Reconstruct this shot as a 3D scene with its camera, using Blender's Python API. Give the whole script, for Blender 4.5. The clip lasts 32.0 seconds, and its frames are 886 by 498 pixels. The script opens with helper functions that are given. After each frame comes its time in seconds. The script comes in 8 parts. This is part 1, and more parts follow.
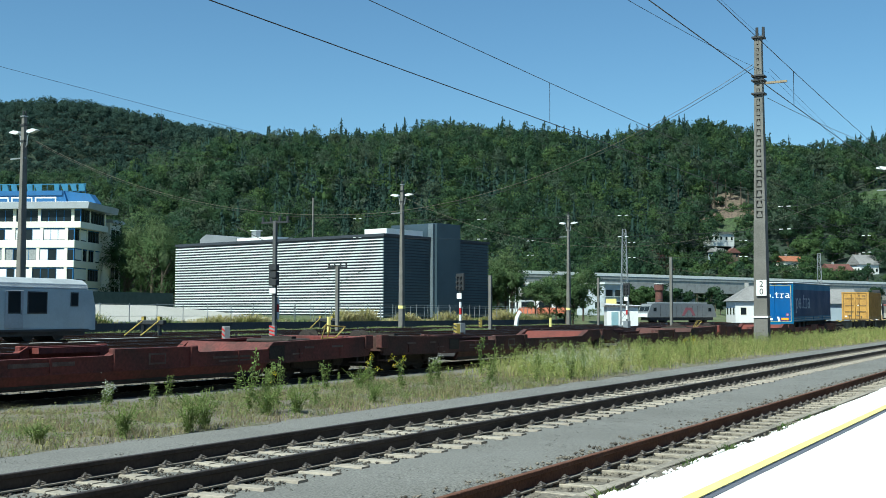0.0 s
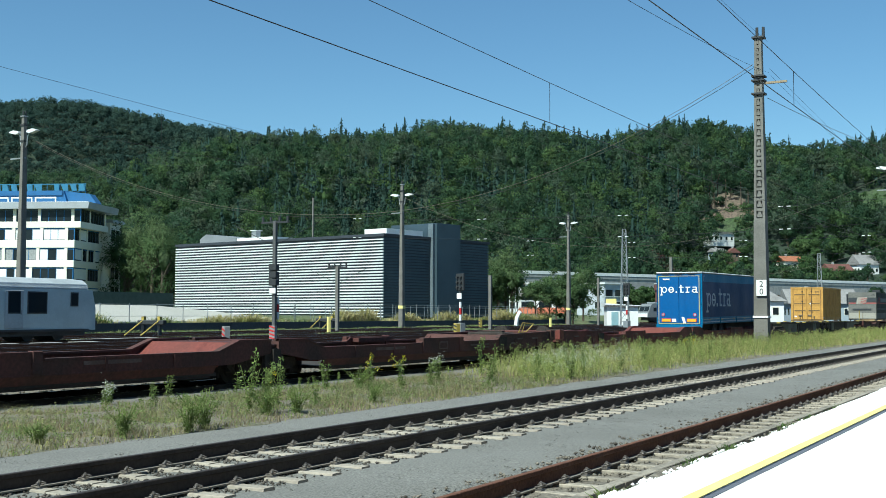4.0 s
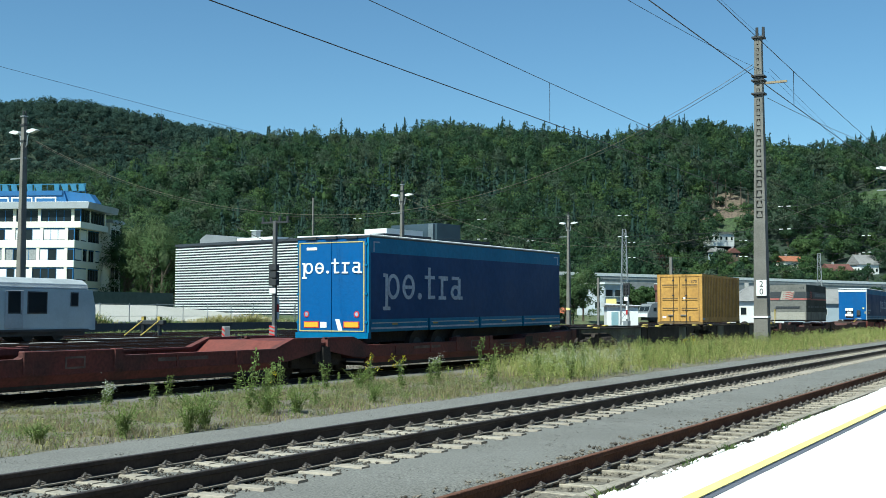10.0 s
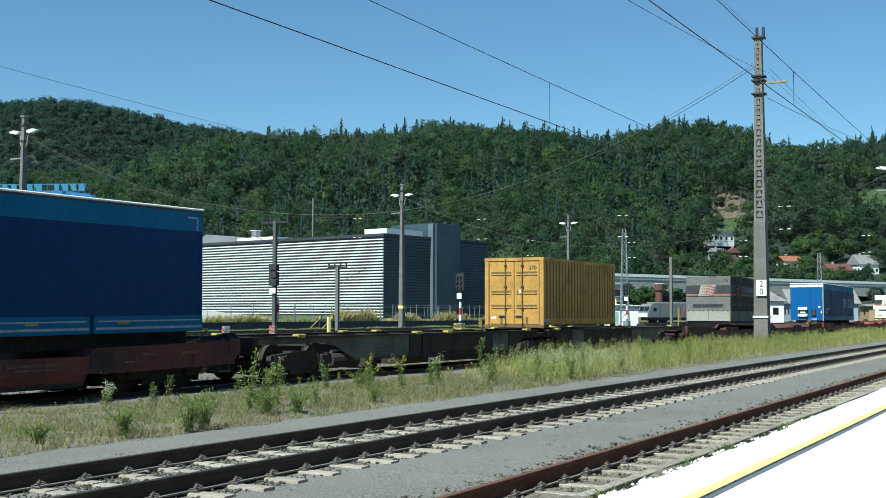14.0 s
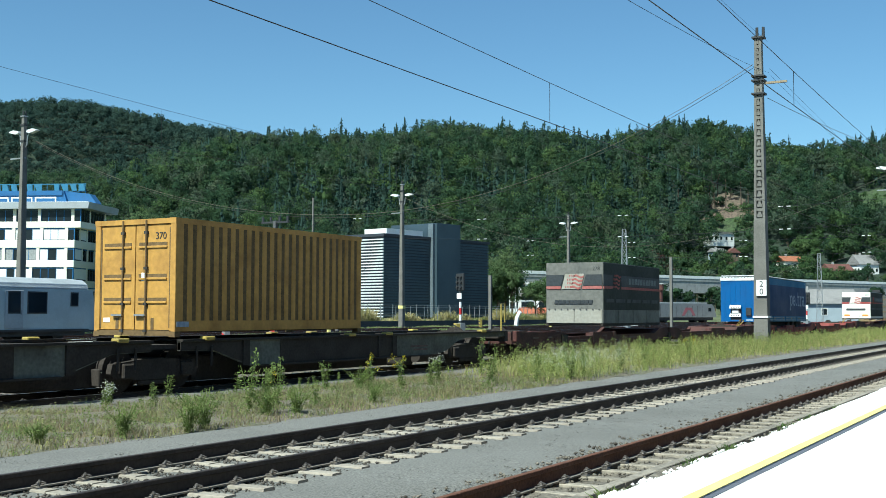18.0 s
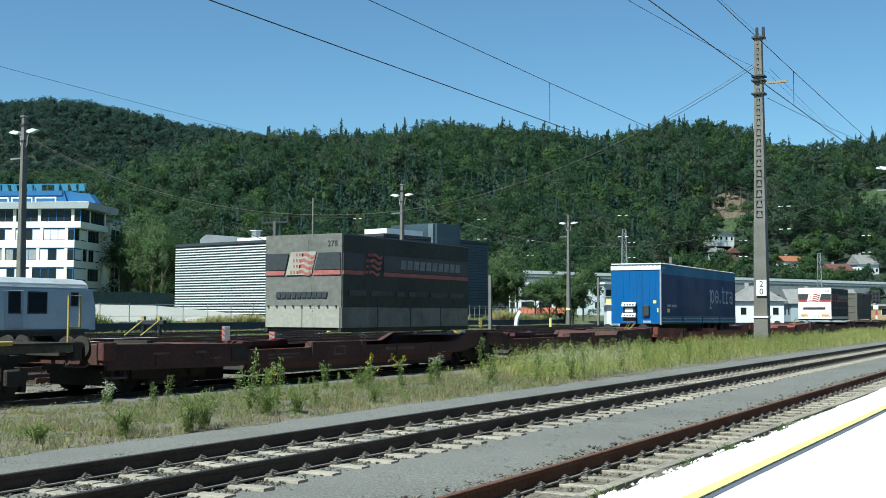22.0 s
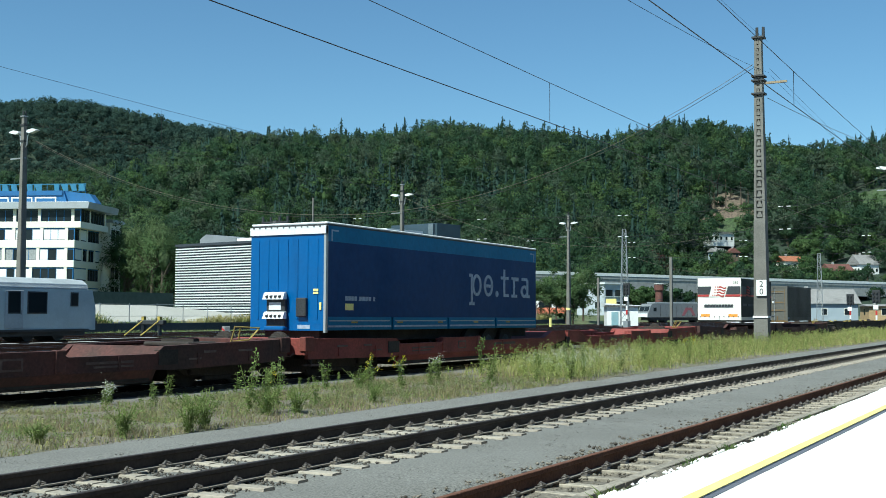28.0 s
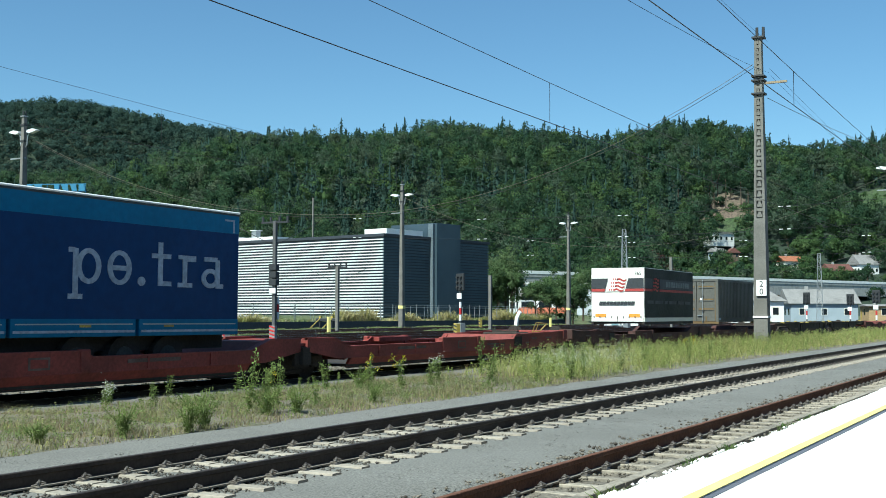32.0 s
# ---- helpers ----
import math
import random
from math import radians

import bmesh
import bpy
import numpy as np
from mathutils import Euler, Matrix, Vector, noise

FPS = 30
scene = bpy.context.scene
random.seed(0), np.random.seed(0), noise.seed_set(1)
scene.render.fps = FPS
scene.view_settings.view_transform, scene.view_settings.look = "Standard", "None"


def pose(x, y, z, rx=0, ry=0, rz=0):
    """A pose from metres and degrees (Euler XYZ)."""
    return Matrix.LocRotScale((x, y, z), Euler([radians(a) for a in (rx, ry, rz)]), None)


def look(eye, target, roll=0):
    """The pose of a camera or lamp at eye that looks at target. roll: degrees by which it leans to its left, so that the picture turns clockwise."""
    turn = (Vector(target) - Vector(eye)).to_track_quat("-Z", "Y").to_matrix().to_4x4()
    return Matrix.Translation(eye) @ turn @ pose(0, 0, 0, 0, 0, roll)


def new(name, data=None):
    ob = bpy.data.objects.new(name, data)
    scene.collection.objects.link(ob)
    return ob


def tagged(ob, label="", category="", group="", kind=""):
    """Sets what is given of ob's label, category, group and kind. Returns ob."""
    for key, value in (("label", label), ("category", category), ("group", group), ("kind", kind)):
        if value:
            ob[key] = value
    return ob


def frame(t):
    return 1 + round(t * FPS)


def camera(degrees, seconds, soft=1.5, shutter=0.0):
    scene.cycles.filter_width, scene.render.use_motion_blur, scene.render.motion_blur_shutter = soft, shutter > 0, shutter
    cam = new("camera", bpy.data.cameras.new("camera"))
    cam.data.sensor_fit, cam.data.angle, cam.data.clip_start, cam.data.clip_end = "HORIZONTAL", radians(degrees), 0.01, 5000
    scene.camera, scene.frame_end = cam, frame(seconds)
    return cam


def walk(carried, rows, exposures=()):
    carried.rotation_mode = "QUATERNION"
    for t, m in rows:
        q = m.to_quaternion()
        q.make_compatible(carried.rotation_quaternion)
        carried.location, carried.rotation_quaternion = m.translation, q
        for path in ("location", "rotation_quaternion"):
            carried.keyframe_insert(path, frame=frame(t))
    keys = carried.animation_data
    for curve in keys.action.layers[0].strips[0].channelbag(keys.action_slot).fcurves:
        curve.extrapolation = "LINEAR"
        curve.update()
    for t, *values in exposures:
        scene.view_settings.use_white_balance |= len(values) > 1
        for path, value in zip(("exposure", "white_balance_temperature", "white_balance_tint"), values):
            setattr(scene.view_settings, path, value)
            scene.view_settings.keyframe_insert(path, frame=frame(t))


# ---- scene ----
# Camera on the platform; x runs along the tracks, y across them, z = 0 is the top of the rails.
EYE = (0.0, 0.0, 1.571)
AIM = (8.7239, 4.8557, 2.133)
cam = camera(42.23, 32.0, soft=0.85)
walk(cam, [(0.0, look(EYE, AIM, 0.137)), (32.0, look(EYE, AIM, 0.137))], exposures=[(t, e + 0.02, 5950, -6) for t, e in ((0, 0.56), (9, 0.56), (11, 0.61), (12, 0.66), (13, 0.70), (14, 0.59), (17, 0.60), (18, 0.65), (19, 0.67), (20, 0.58), (22, 0.59), (23, 0.66), (24, 0.70), (25, 0.56), (28, 0.55), (29, 0.64), (30, 0.72), (32, 0.68))])

# ---- light ----
SUN_AZ = Vector((-0.993, 0.12))          # towards the sun, in plan
SUN_EL = radians(52)
world = bpy.data.worlds.new("sky")
scene.world = world
world.use_nodes = True
wn = world.node_tree
sky = wn.nodes.new("ShaderNodeTexSky")
sky.sky_type = "NISHITA"
sky.sun_disc = False
sky.sun_elevation = SUN_EL
sky.sun_rotation = math.atan2(SUN_AZ.x, SUN_AZ.y)
sky.air_density, sky.dust_density, sky.ozone_density = 1.0, 0.0, 6.0
wn.nodes["Background"].inputs["Strength"].default_value = 0.078
haze = wn.nodes.new("ShaderNodeMix")
haze.data_type, haze.blend_type = "RGBA", "MULTIPLY"
haze.inputs[0].default_value, haze.inputs[7].default_value = 1.0, (0.945, 1.0, 0.975, 1)
wn.links.new(sky.outputs[0], haze.inputs[6])
wn.links.new(haze.outputs[2], wn.nodes["Background"].inputs[0])
sun = new("sun", bpy.data.lights.new("sun", "SUN"))
sun.data.energy, sun.data.angle, sun.data.color = 4.9, radians(0.53), (1.0, 0.95, 0.87)
to_sun = Vector((SUN_AZ.x * math.cos(SUN_EL), SUN_AZ.y * math.cos(SUN_EL), math.sin(SUN_EL)))
sun.matrix_world = look(to_sun * 100, (0, 0, 0))

# ---- materials ----
MATS = {}


def mat(name, color, rough=0.7, metal=0.0, fine=30.0, coarse=1.5, vary=0.25, stain=0.25, bump=0.2, tint=None, random_tint=0.0, spec=0.5, clear=0.0):
    """A material with fine grain, coarse stains towards a second colour, and relief."""
    if name in MATS:
        return MATS[name]
    m = bpy.data.materials.new(name)
    MATS[name] = m
    m.use_nodes = True
    nt = m.node_tree
    b = nt.nodes["Principled BSDF"]
    b.inputs["Metallic"].default_value = metal
    b.inputs["Specular IOR Level"].default_value = spec
    b.inputs["Coat Weight"].default_value = clear
    co = nt.nodes.new("ShaderNodeTexCoord")

    def noise_node(scale, detail):
        n = nt.nodes.new("ShaderNodeTexNoise")
        n.inputs["Scale"].default_value, n.inputs["Detail"].default_value = scale, detail
        nt.links.new(co.outputs["Object"], n.inputs["Vector"])
        return n
    f, c = noise_node(fine, 6), noise_node(coarse, 5)

    def ramp(src, lo, hi, a, bb):
        r = nt.nodes.new("ShaderNodeMapRange")
        for i, v in zip((1, 2, 3, 4), (lo, hi, a, bb)):
            r.inputs[i].default_value = v
        nt.links.new(src, r.inputs[0])
        return r.outputs[0]

    def mix(fac, a, bb, kind="MIX"):
        x = nt.nodes.new("ShaderNodeMix")
        x.data_type, x.blend_type = "RGBA", kind
        for sock, v in ((x.inputs[0], fac), (x.inputs[6], a), (x.inputs[7], bb)):
            if hasattr(v, "is_linked"):
                nt.links.new(v, sock)
            else:
                sock.default_value = v
        return x.outputs[2]
    base = (*color, 1)
    second = (*(tint or [v * 0.55 for v in color]), 1)
    col = mix(ramp(c.outputs["Fac"], 0.45, 0.68, 0.0, stain), base, second)
    val = ramp(f.outputs["Fac"], 0.3, 0.7, 1 - vary, 1 + vary)
    if random_tint:
        oi = nt.nodes.new("ShaderNodeObjectInfo")
        mul = nt.nodes.new("ShaderNodeMath")
        mul.operation = "MULTIPLY"
        nt.links.new(val, mul.inputs[0])
        nt.links.new(ramp(oi.outputs["Random"], 0, 1, 1 - random_tint, 1 + random_tint), mul.inputs[1])
        val = mul.outputs[0]
    hsv = nt.nodes.new("ShaderNodeHueSaturation")
    nt.links.new(col, hsv.inputs["Color"])
    nt.links.new(val, hsv.inputs["Value"])
    nt.links.new(hsv.outputs[0], b.inputs["Base Color"])
    nt.links.new(ramp(c.outputs["Fac"], 0.3, 0.7, max(0.05, rough - 0.1), min(1, rough + 0.1)), b.inputs["Roughness"])
    if bump:
        bn = nt.nodes.new("ShaderNodeBump")
        bn.inputs["Strength"].default_value = bump
        bn.inputs["Distance"].default_value = 0.4 / fine
        nt.links.new(f.outputs["Fac"], bn.inputs["Height"])
        nt.links.new(bn.outputs[0], b.inputs["Normal"])
    return m


def leaf_mat(name, color, tint, scale, fine=0.9, trans=0.25):
    """Foliage: hue varies from crown to crown and from clump to clump; a little light passes through."""
    m = mat(name, color, rough=0.75, fine=fine, coarse=scale, vary=0.35, stain=1.0, bump=0, tint=tint, spec=0.15)
    nt = m.node_tree
    b = nt.nodes["Principled BSDF"]
    tr = nt.nodes.new("ShaderNodeBsdfTranslucent")
    ms = nt.nodes.new("ShaderNodeMixShader")
    ms.inputs[0].default_value = trans
    nt.links.new(b.inputs["Base Color"].links[0].from_socket, tr.inputs["Color"])
    nt.links.new(b.outputs[0], ms.inputs[1])
    nt.links.new(tr.outputs[0], ms.inputs[2])
    nt.links.new(ms.outputs[0], nt.nodes["Material Output"].inputs["Surface"])
    return m


M_GROUND = mat("yard_soil", (0.20, 0.185, 0.15), 0.95, fine=14, coarse=0.12, vary=0.3, stain=0.7, tint=(0.13, 0.15, 0.06))
M_GRAVEL = mat("grey_gravel", (0.164, 0.160, 0.146), 0.95, fine=42, coarse=0.35, vary=0.5, stain=0.35, bump=0.45)
M_DARKBALLAST = mat("dark_ballast", (0.108, 0.096, 0.084), 0.95, fine=16, coarse=0.6, vary=0.6, stain=0.5, bump=0.6, spec=0.1)
M_BALLAST = mat("ballast", (0.165, 0.145, 0.115), 0.95, fine=16, coarse=0.6, vary=0.6, stain=0.5, bump=0.9, random_tint=0.3)
M_VERGE = mat("verge_soil", (0.150, 0.130, 0.096), 0.95, fine=22, coarse=0.9, vary=0.5, stain=0.9, bump=0.6, tint=(0.105, 0.115, 0.06))
M_CESS = mat("cess_grit", (0.150, 0.142, 0.125), 0.95, fine=40, coarse=0.8, vary=0.4, stain=0.5, bump=0.5, tint=(0.12, 0.115, 0.085))
M_PLAT = mat("platform_paving", (0.80, 0.79, 0.76), 0.85, fine=30, coarse=0.8, vary=0.06, stain=0.3, tint=(0.68, 0.67, 0.63))
M_CONC = mat("concrete", (0.36, 0.355, 0.34), 0.85, fine=25, coarse=0.7, vary=0.15, stain=0.5)
M_MASTCONC = mat("weathered_concrete", (0.165, 0.158, 0.142), 0.9, fine=20, coarse=0.9, vary=0.2, stain=0.5)
M_SLEEPER = mat("sleeper_concrete", (0.30, 0.268, 0.222), 0.9, fine=22, coarse=2.5, vary=0.2, stain=0.5, tint=(0.34, 0.28, 0.22), random_tint=0.14)
M_OLDSLEEPER = mat("old_sleeper", (0.27, 0.24, 0.195), 0.95, fine=22, coarse=2.0, vary=0.3, stain=0.6, random_tint=0.2)
M_RAIL = mat("rail_side", (0.045, 0.035, 0.03), 0.65, metal=0.3, fine=25, coarse=2, vary=0.3)
M_RAILTOP = mat("rail_head", (0.34, 0.33, 0.33), 0.3, metal=0.9, fine=40, coarse=2, vary=0.1, bump=0.02)
M_RUSTRAIL = mat("rusty_rail", (0.13, 0.055, 0.03), 0.85, metal=0.1, fine=25, coarse=2, vary=0.35, tint=(0.07, 0.035, 0.025))
# pale dusty tone that also paints the lit edge of the rail foot
M_RAILFOOT = mat("lit_rail_foot", (0.24, 0.215, 0.18), 0.8, metal=0.1, fine=25, coarse=2, vary=0.2, stain=0.5)
M_YARDBED = mat("soiled_ballast", (0.055, 0.048, 0.037), 0.95, fine=10, coarse=0.4, vary=0.5, stain=0.6, bump=0.6, spec=0.05)
M_CLIP = mat("rail_clip", (0.20, 0.18, 0.165), 0.55, metal=0.5, fine=40, coarse=3)
M_YELLOW = mat("yellow_paint", (0.80, 0.70, 0.24), 0.6, fine=25, coarse=1.5, vary=0.1, stain=0.4, tint=(0.7, 0.6, 0.3))
M_DARKSTRIP = mat("dark_tactile", (0.11, 0.12, 0.15), 0.8, fine=30, coarse=2, vary=0.15)
M_WHITE = mat("white_paint", (0.78, 0.78, 0.76), 0.55, fine=12, coarse=0.6, vary=0.05, stain=0.35, tint=(0.6, 0.6, 0.57))
M_CREAM = mat("cream_render", (0.80, 0.765, 0.66), 0.8, fine=8, coarse=0.3, vary=0.05, stain=0.3, tint=(0.56, 0.55, 0.48))
M_WINDOW = mat("window_glass", (0.016, 0.022, 0.026), 0.08, fine=1, coarse=0.2, vary=0.1, bump=0, spec=0.2)
M_BLUEPAINT = mat("blue_paint", (0.025, 0.135, 0.33), 0.5, fine=12, coarse=0.8, vary=0.1)
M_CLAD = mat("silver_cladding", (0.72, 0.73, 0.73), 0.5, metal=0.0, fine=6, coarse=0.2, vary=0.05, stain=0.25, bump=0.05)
M_CLADGAP = mat("dark_recess", (0.035, 0.042, 0.055), 0.7, fine=6, coarse=0.3)
M_CLADDARK = mat("dark_cladding", (0.048, 0.076, 0.098), 0.5, metal=0.2, fine=6, coarse=0.2, vary=0.06)
M_ROOFGREY = mat("grey_tiles", (0.22, 0.215, 0.21), 0.85, fine=4, coarse=0.5, vary=0.2, stain=0.4)
M_ROOFRED = mat("red_tiles", (0.38, 0.12, 0.06), 0.85, fine=4, coarse=0.5, vary=0.2, stain=0.4)
M_DULLYELLOW = mat("dull_yellow", (0.42, 0.32, 0.07), 0.7, fine=25, coarse=2, vary=0.2, stain=0.7, tint=(0.14, 0.10, 0.05))
M_STEEL = mat("galvanised_steel", (0.33, 0.35, 0.36), 0.55, metal=0.5, fine=18, coarse=1.2, vary=0.15, stain=0.35)
M_DARKSTEEL = mat("dark_steel", (0.05, 0.052, 0.055), 0.6, metal=0.4, fine=20, coarse=1.5)
M_WIRE = mat("wire", (0.03, 0.03, 0.032), 0.6, metal=0.4, fine=10, coarse=1, bump=0)
M_PALECONC = mat("pale_concrete", (0.43, 0.415, 0.375), 0.85, fine=8, coarse=0.4, vary=0.1, stain=0.5, tint=(0.38, 0.37, 0.31))
# white marker paint greyed to hold the shade on the striped boards
M_SHADEDWHITE = mat("shaded_white_paint", (0.25, 0.25, 0.25), 0.7, fine=12, coarse=1.5, vary=0.1, stain=0.5)
M_DARKSLEEPER = mat("tarred_sleeper", (0.07, 0.058, 0.045), 0.95, fine=12, coarse=0.5, vary=0.3, stain=0.5, spec=0.05)
M_EARTH = mat("bare_earth", (0.118, 0.088, 0.066), 0.95, fine=0.8, coarse=0.12, vary=0.45, stain=0.9, tint=(0.07, 0.075, 0.04))
M_MEADOW = mat("meadow", (0.042, 0.064, 0.026), 0.95, fine=0.8, coarse=0.08, vary=0.5, stain=0.9, tint=(0.035, 0.065, 0.02))
M_HILL = mat("hill_floor", (0.018, 0.032, 0.018), 0.95, fine=0.6, coarse=0.03, vary=0.3, stain=0.5)

M_SCRUB = mat("scrub_ground", (0.10, 0.115, 0.05), 0.95, fine=3, coarse=0.12, vary=0.4, stain=0.8, tint=(0.055, 0.085, 0.022))
M_SILVER = mat("silver_paint", (0.38, 0.40, 0.41), 0.4, metal=0.3, fine=10, coarse=0.6, vary=0.05)
M_DARKPOST = mat("dark_grey_paint", (0.10, 0.10, 0.10), 0.7, metal=0.2, fine=18, coarse=1.2, vary=0.2)
M_LAMPWHITE = mat("lamp_housing", (0.72, 0.74, 0.75), 0.4, fine=20, coarse=2, vary=0.05)

# ---- building blocks ----


def mesh_of(name, bm, material, smooth=False):
    me = bpy.data.meshes.new(name)
    bm.to_mesh(me)
    bm.free()
    me.materials.append(material)
    if smooth:
        me.polygons.foreach_set("use_smooth", [True] * len(me.polygons))
    return me


def part(name, bm, material, parent=None, label="", smooth=False, at=None):
    """Links a bmesh as one mesh object under a thing or under a part."""
    ob = new(name, mesh_of(name, bm, material, smooth))
    if parent is not None:
        ob.parent = parent
    if at is not None:
        ob.matrix_basis = at
    if label:
        ob["label"] = label
    return ob


def again(ob, m):
    """One more piece on the same mesh, under the same parent."""
    o = ob.copy()
    scene.collection.objects.link(o)
    o.parent = ob.parent
    o.matrix_basis = m
    return o


def thing(name, label, category, m=None, group="", kind=""):
    ob = new(name)
    ob.empty_display_size = 0.3
    if m is not None:
        ob.matrix_basis = m
    return tagged(ob, label, category, group, kind)


def box(bm, x0, x1, y0, y1, z0, z1, bev=0.0):
    """A block; bev takes off its upper and side edges."""
    n0 = len(bm.verts)
    v = [bm.verts.new((x, y, z)) for z in (z0, z1) for y in (y0, y1) for x in (x0, x1)]
    fs = [bm.faces.new([v[i] for i in f]) for f in ((0, 2, 3, 1), (4, 5, 7, 6), (0, 1, 5, 4), (2, 6, 7, 3), (0, 4, 6, 2), (1, 3, 7, 5))]
    if bev:
        es = list({e for f in fs for e in f.edges})
        bmesh.ops.bevel(bm, geom=es, offset=bev, segments=1, affect="EDGES", profile=0.5)
    return bm


def BX(*a, bev=0.0):
    return box(bmesh.new(), *a, bev=bev)


def tube(bm, p0, p1, r0, r1=None, n=8, caps=True):
    """A round bar from p0 to p1."""
    r1 = r0 if r1 is None else r1
    p0, p1 = Vector(p0), Vector(p1)
    q = (p1 - p0).to_track_quat("Z", "Y")
    rings = []
    for p, r in ((p0, r0), (p1, r1)):
        rings.append([bm.verts.new(p + q @ Vector((r * math.cos(2 * math.pi * i / n), r * math.sin(2 * math.pi * i / n), 0))) for i in range(n)])
    for i in range(n):
        bm.faces.new((rings[0][i], rings[0][(i + 1) % n], rings[1][(i + 1) % n], rings[1][i]))
    if caps:
        bm.faces.new(rings[0][::-1])
        bm.faces.new(rings[1])
    return bm


def TB(*a, **k):
    return tube(bmesh.new(), *a, **k)


def prism(bm, prof, lo, hi, axis="x"):
    """A profile of (a, b) pairs pushed from lo to hi along an axis; a, b are the two other axes in order."""
    def at(s, a, b):
        return {"x": (s, a, b), "y": (a, s, b), "z": (a, b, s)}[axis]
    r = [[bm.verts.new(at(s, a, b)) for a, b in prof] for s in (lo, hi)]
    n = len(prof)
    for i in range(n):
        bm.faces.new((r[0][i], r[0][(i + 1) % n], r[1][(i + 1) % n], r[1][i]))
    bm.faces.new(r[0][::-1])
    bm.faces.new(r[1])
    bmesh.ops.recalc_face_normals(bm, faces=bm.faces)
    return bm


def PR(*a, **k):
    return prism(bmesh.new(), *a, **k)


def wire(bm, pts, r, n=5):
    """One bent round bar or wire through pts."""
    pts = [Vector(p) for p in pts]
    last = None
    for i, p in enumerate(pts):
        d = (pts[min(i + 1, len(pts) - 1)] - pts[max(i - 1, 0)]).normalized()
        side = d.cross(Vector((0.31, 0.17, 0.93))).normalized()
        up = side.cross(d)
        ring = [bm.verts.new(p + (side * math.cos(2 * math.pi * k / n) + up * math.sin(2 * math.pi * k / n)) * r) for k in range(n)]
        if last:
            for k in range(n):
                bm.faces.new((last[k], last[(k + 1) % n], ring[(k + 1) % n], ring[k]))
        last = ring
    return bm


def sag(p, q, drop, n=14):
    p, q = Vector(p), Vector(q)
    return [p.lerp(q, i / n) - Vector((0, 0, drop * 4 * (i / n) * (1 - i / n))) for i in range(n + 1)]


def raw(name, verts, faces, material, label="", category="", kind="stuff", normals=None):
    """One object from arrays, for what nobody could count."""
    me = bpy.data.meshes.new(name)
    verts = np.asarray(verts, dtype=np.float32)
    faces = np.asarray(faces, dtype=np.int32)
    k = faces.shape[1]
    me.vertices.add(len(verts))
    me.vertices.foreach_set("co", verts.ravel())
    me.loops.add(faces.size)
    me.loops.foreach_set("vertex_index", faces.ravel())
    me.polygons.add(len(faces))
    me.polygons.foreach_set("loop_start", np.arange(0, faces.size, k, dtype=np.int32))
    me.update(calc_edges=True)
    if normals is not None:
        me.normals_split_custom_set_from_vertices(np.asarray(normals, dtype=np.float32))
    me.materials.append(material)
    return tagged(new(name, me), label, category, "", kind)


# ---- terrain ----
FRONT = ((-900, 104), (-420, 80), (-317, 76), (-256, 80), (-195, 95), (-147, 107), (-99, 111), (-54, 115), (-30, 117), (2, 118), (27, 113), (67, 117), (107, 112), (148, 119), (196, 115), (212, 103), (249, 104), (317, 108), (420, 100), (900, 88))
REAR = ((-1600, 150), (-700, 224), (-502, 228), (-444, 229), (-387, 223), (-329, 212), (-291, 202), (-214, 190), (-156, 178), (0, 160), (500, 150), (1600, 120))


def terrain(x, y):
    """Height of the open ground and the wooded hills behind the yard."""
    x, y = np.asarray(x, float), np.asarray(y, float)
    a, b = 0.4862 * x - 0.8738 * y, 0.8738 * x + 0.4862 * y
    st = lambda v: np.clip(v, 0, 1) ** 2 * (3 - 2 * np.clip(v, 0, 1))
    h = -0.24 - 0.20 * st((y - 1.5) / 1.0) * st((76 - y) / 2.0) + 0.52 * st((y - 76) / 1.0) * st((b - 60) / 30) + 0.98 * st((y - 80) / 8) * st((b - 60) / 60)
    crest = np.interp(a * 820 / np.maximum(b, 820), *zip(*FRONT))
    s = np.clip((b - 400) / 420, 0, 1)
    h = h + crest * (0.30 * s + 0.70 * st(s)) + 3 * st((b - 260) / 140)
    over = np.clip((b - 840) / 200, 0, 1)
    h = h - 50 * st(over)
    s2 = st((b - 1040) / 260)
    rear = np.interp(a * 1300 / np.maximum(b, 1300), *zip(*REAR))
    h = h + s2 * np.maximum(0, rear - h)
    rough = (2.5 * np.sin(x * 0.021 + 1.3) * np.sin(y * 0.027) + 5.0 * np.sin(a * 0.045 + 1.5 * np.sin(b * 0.012)) * np.clip((830 - b) / 200, 0, 1)) * st((b - 430) / 100)
    return h + rough


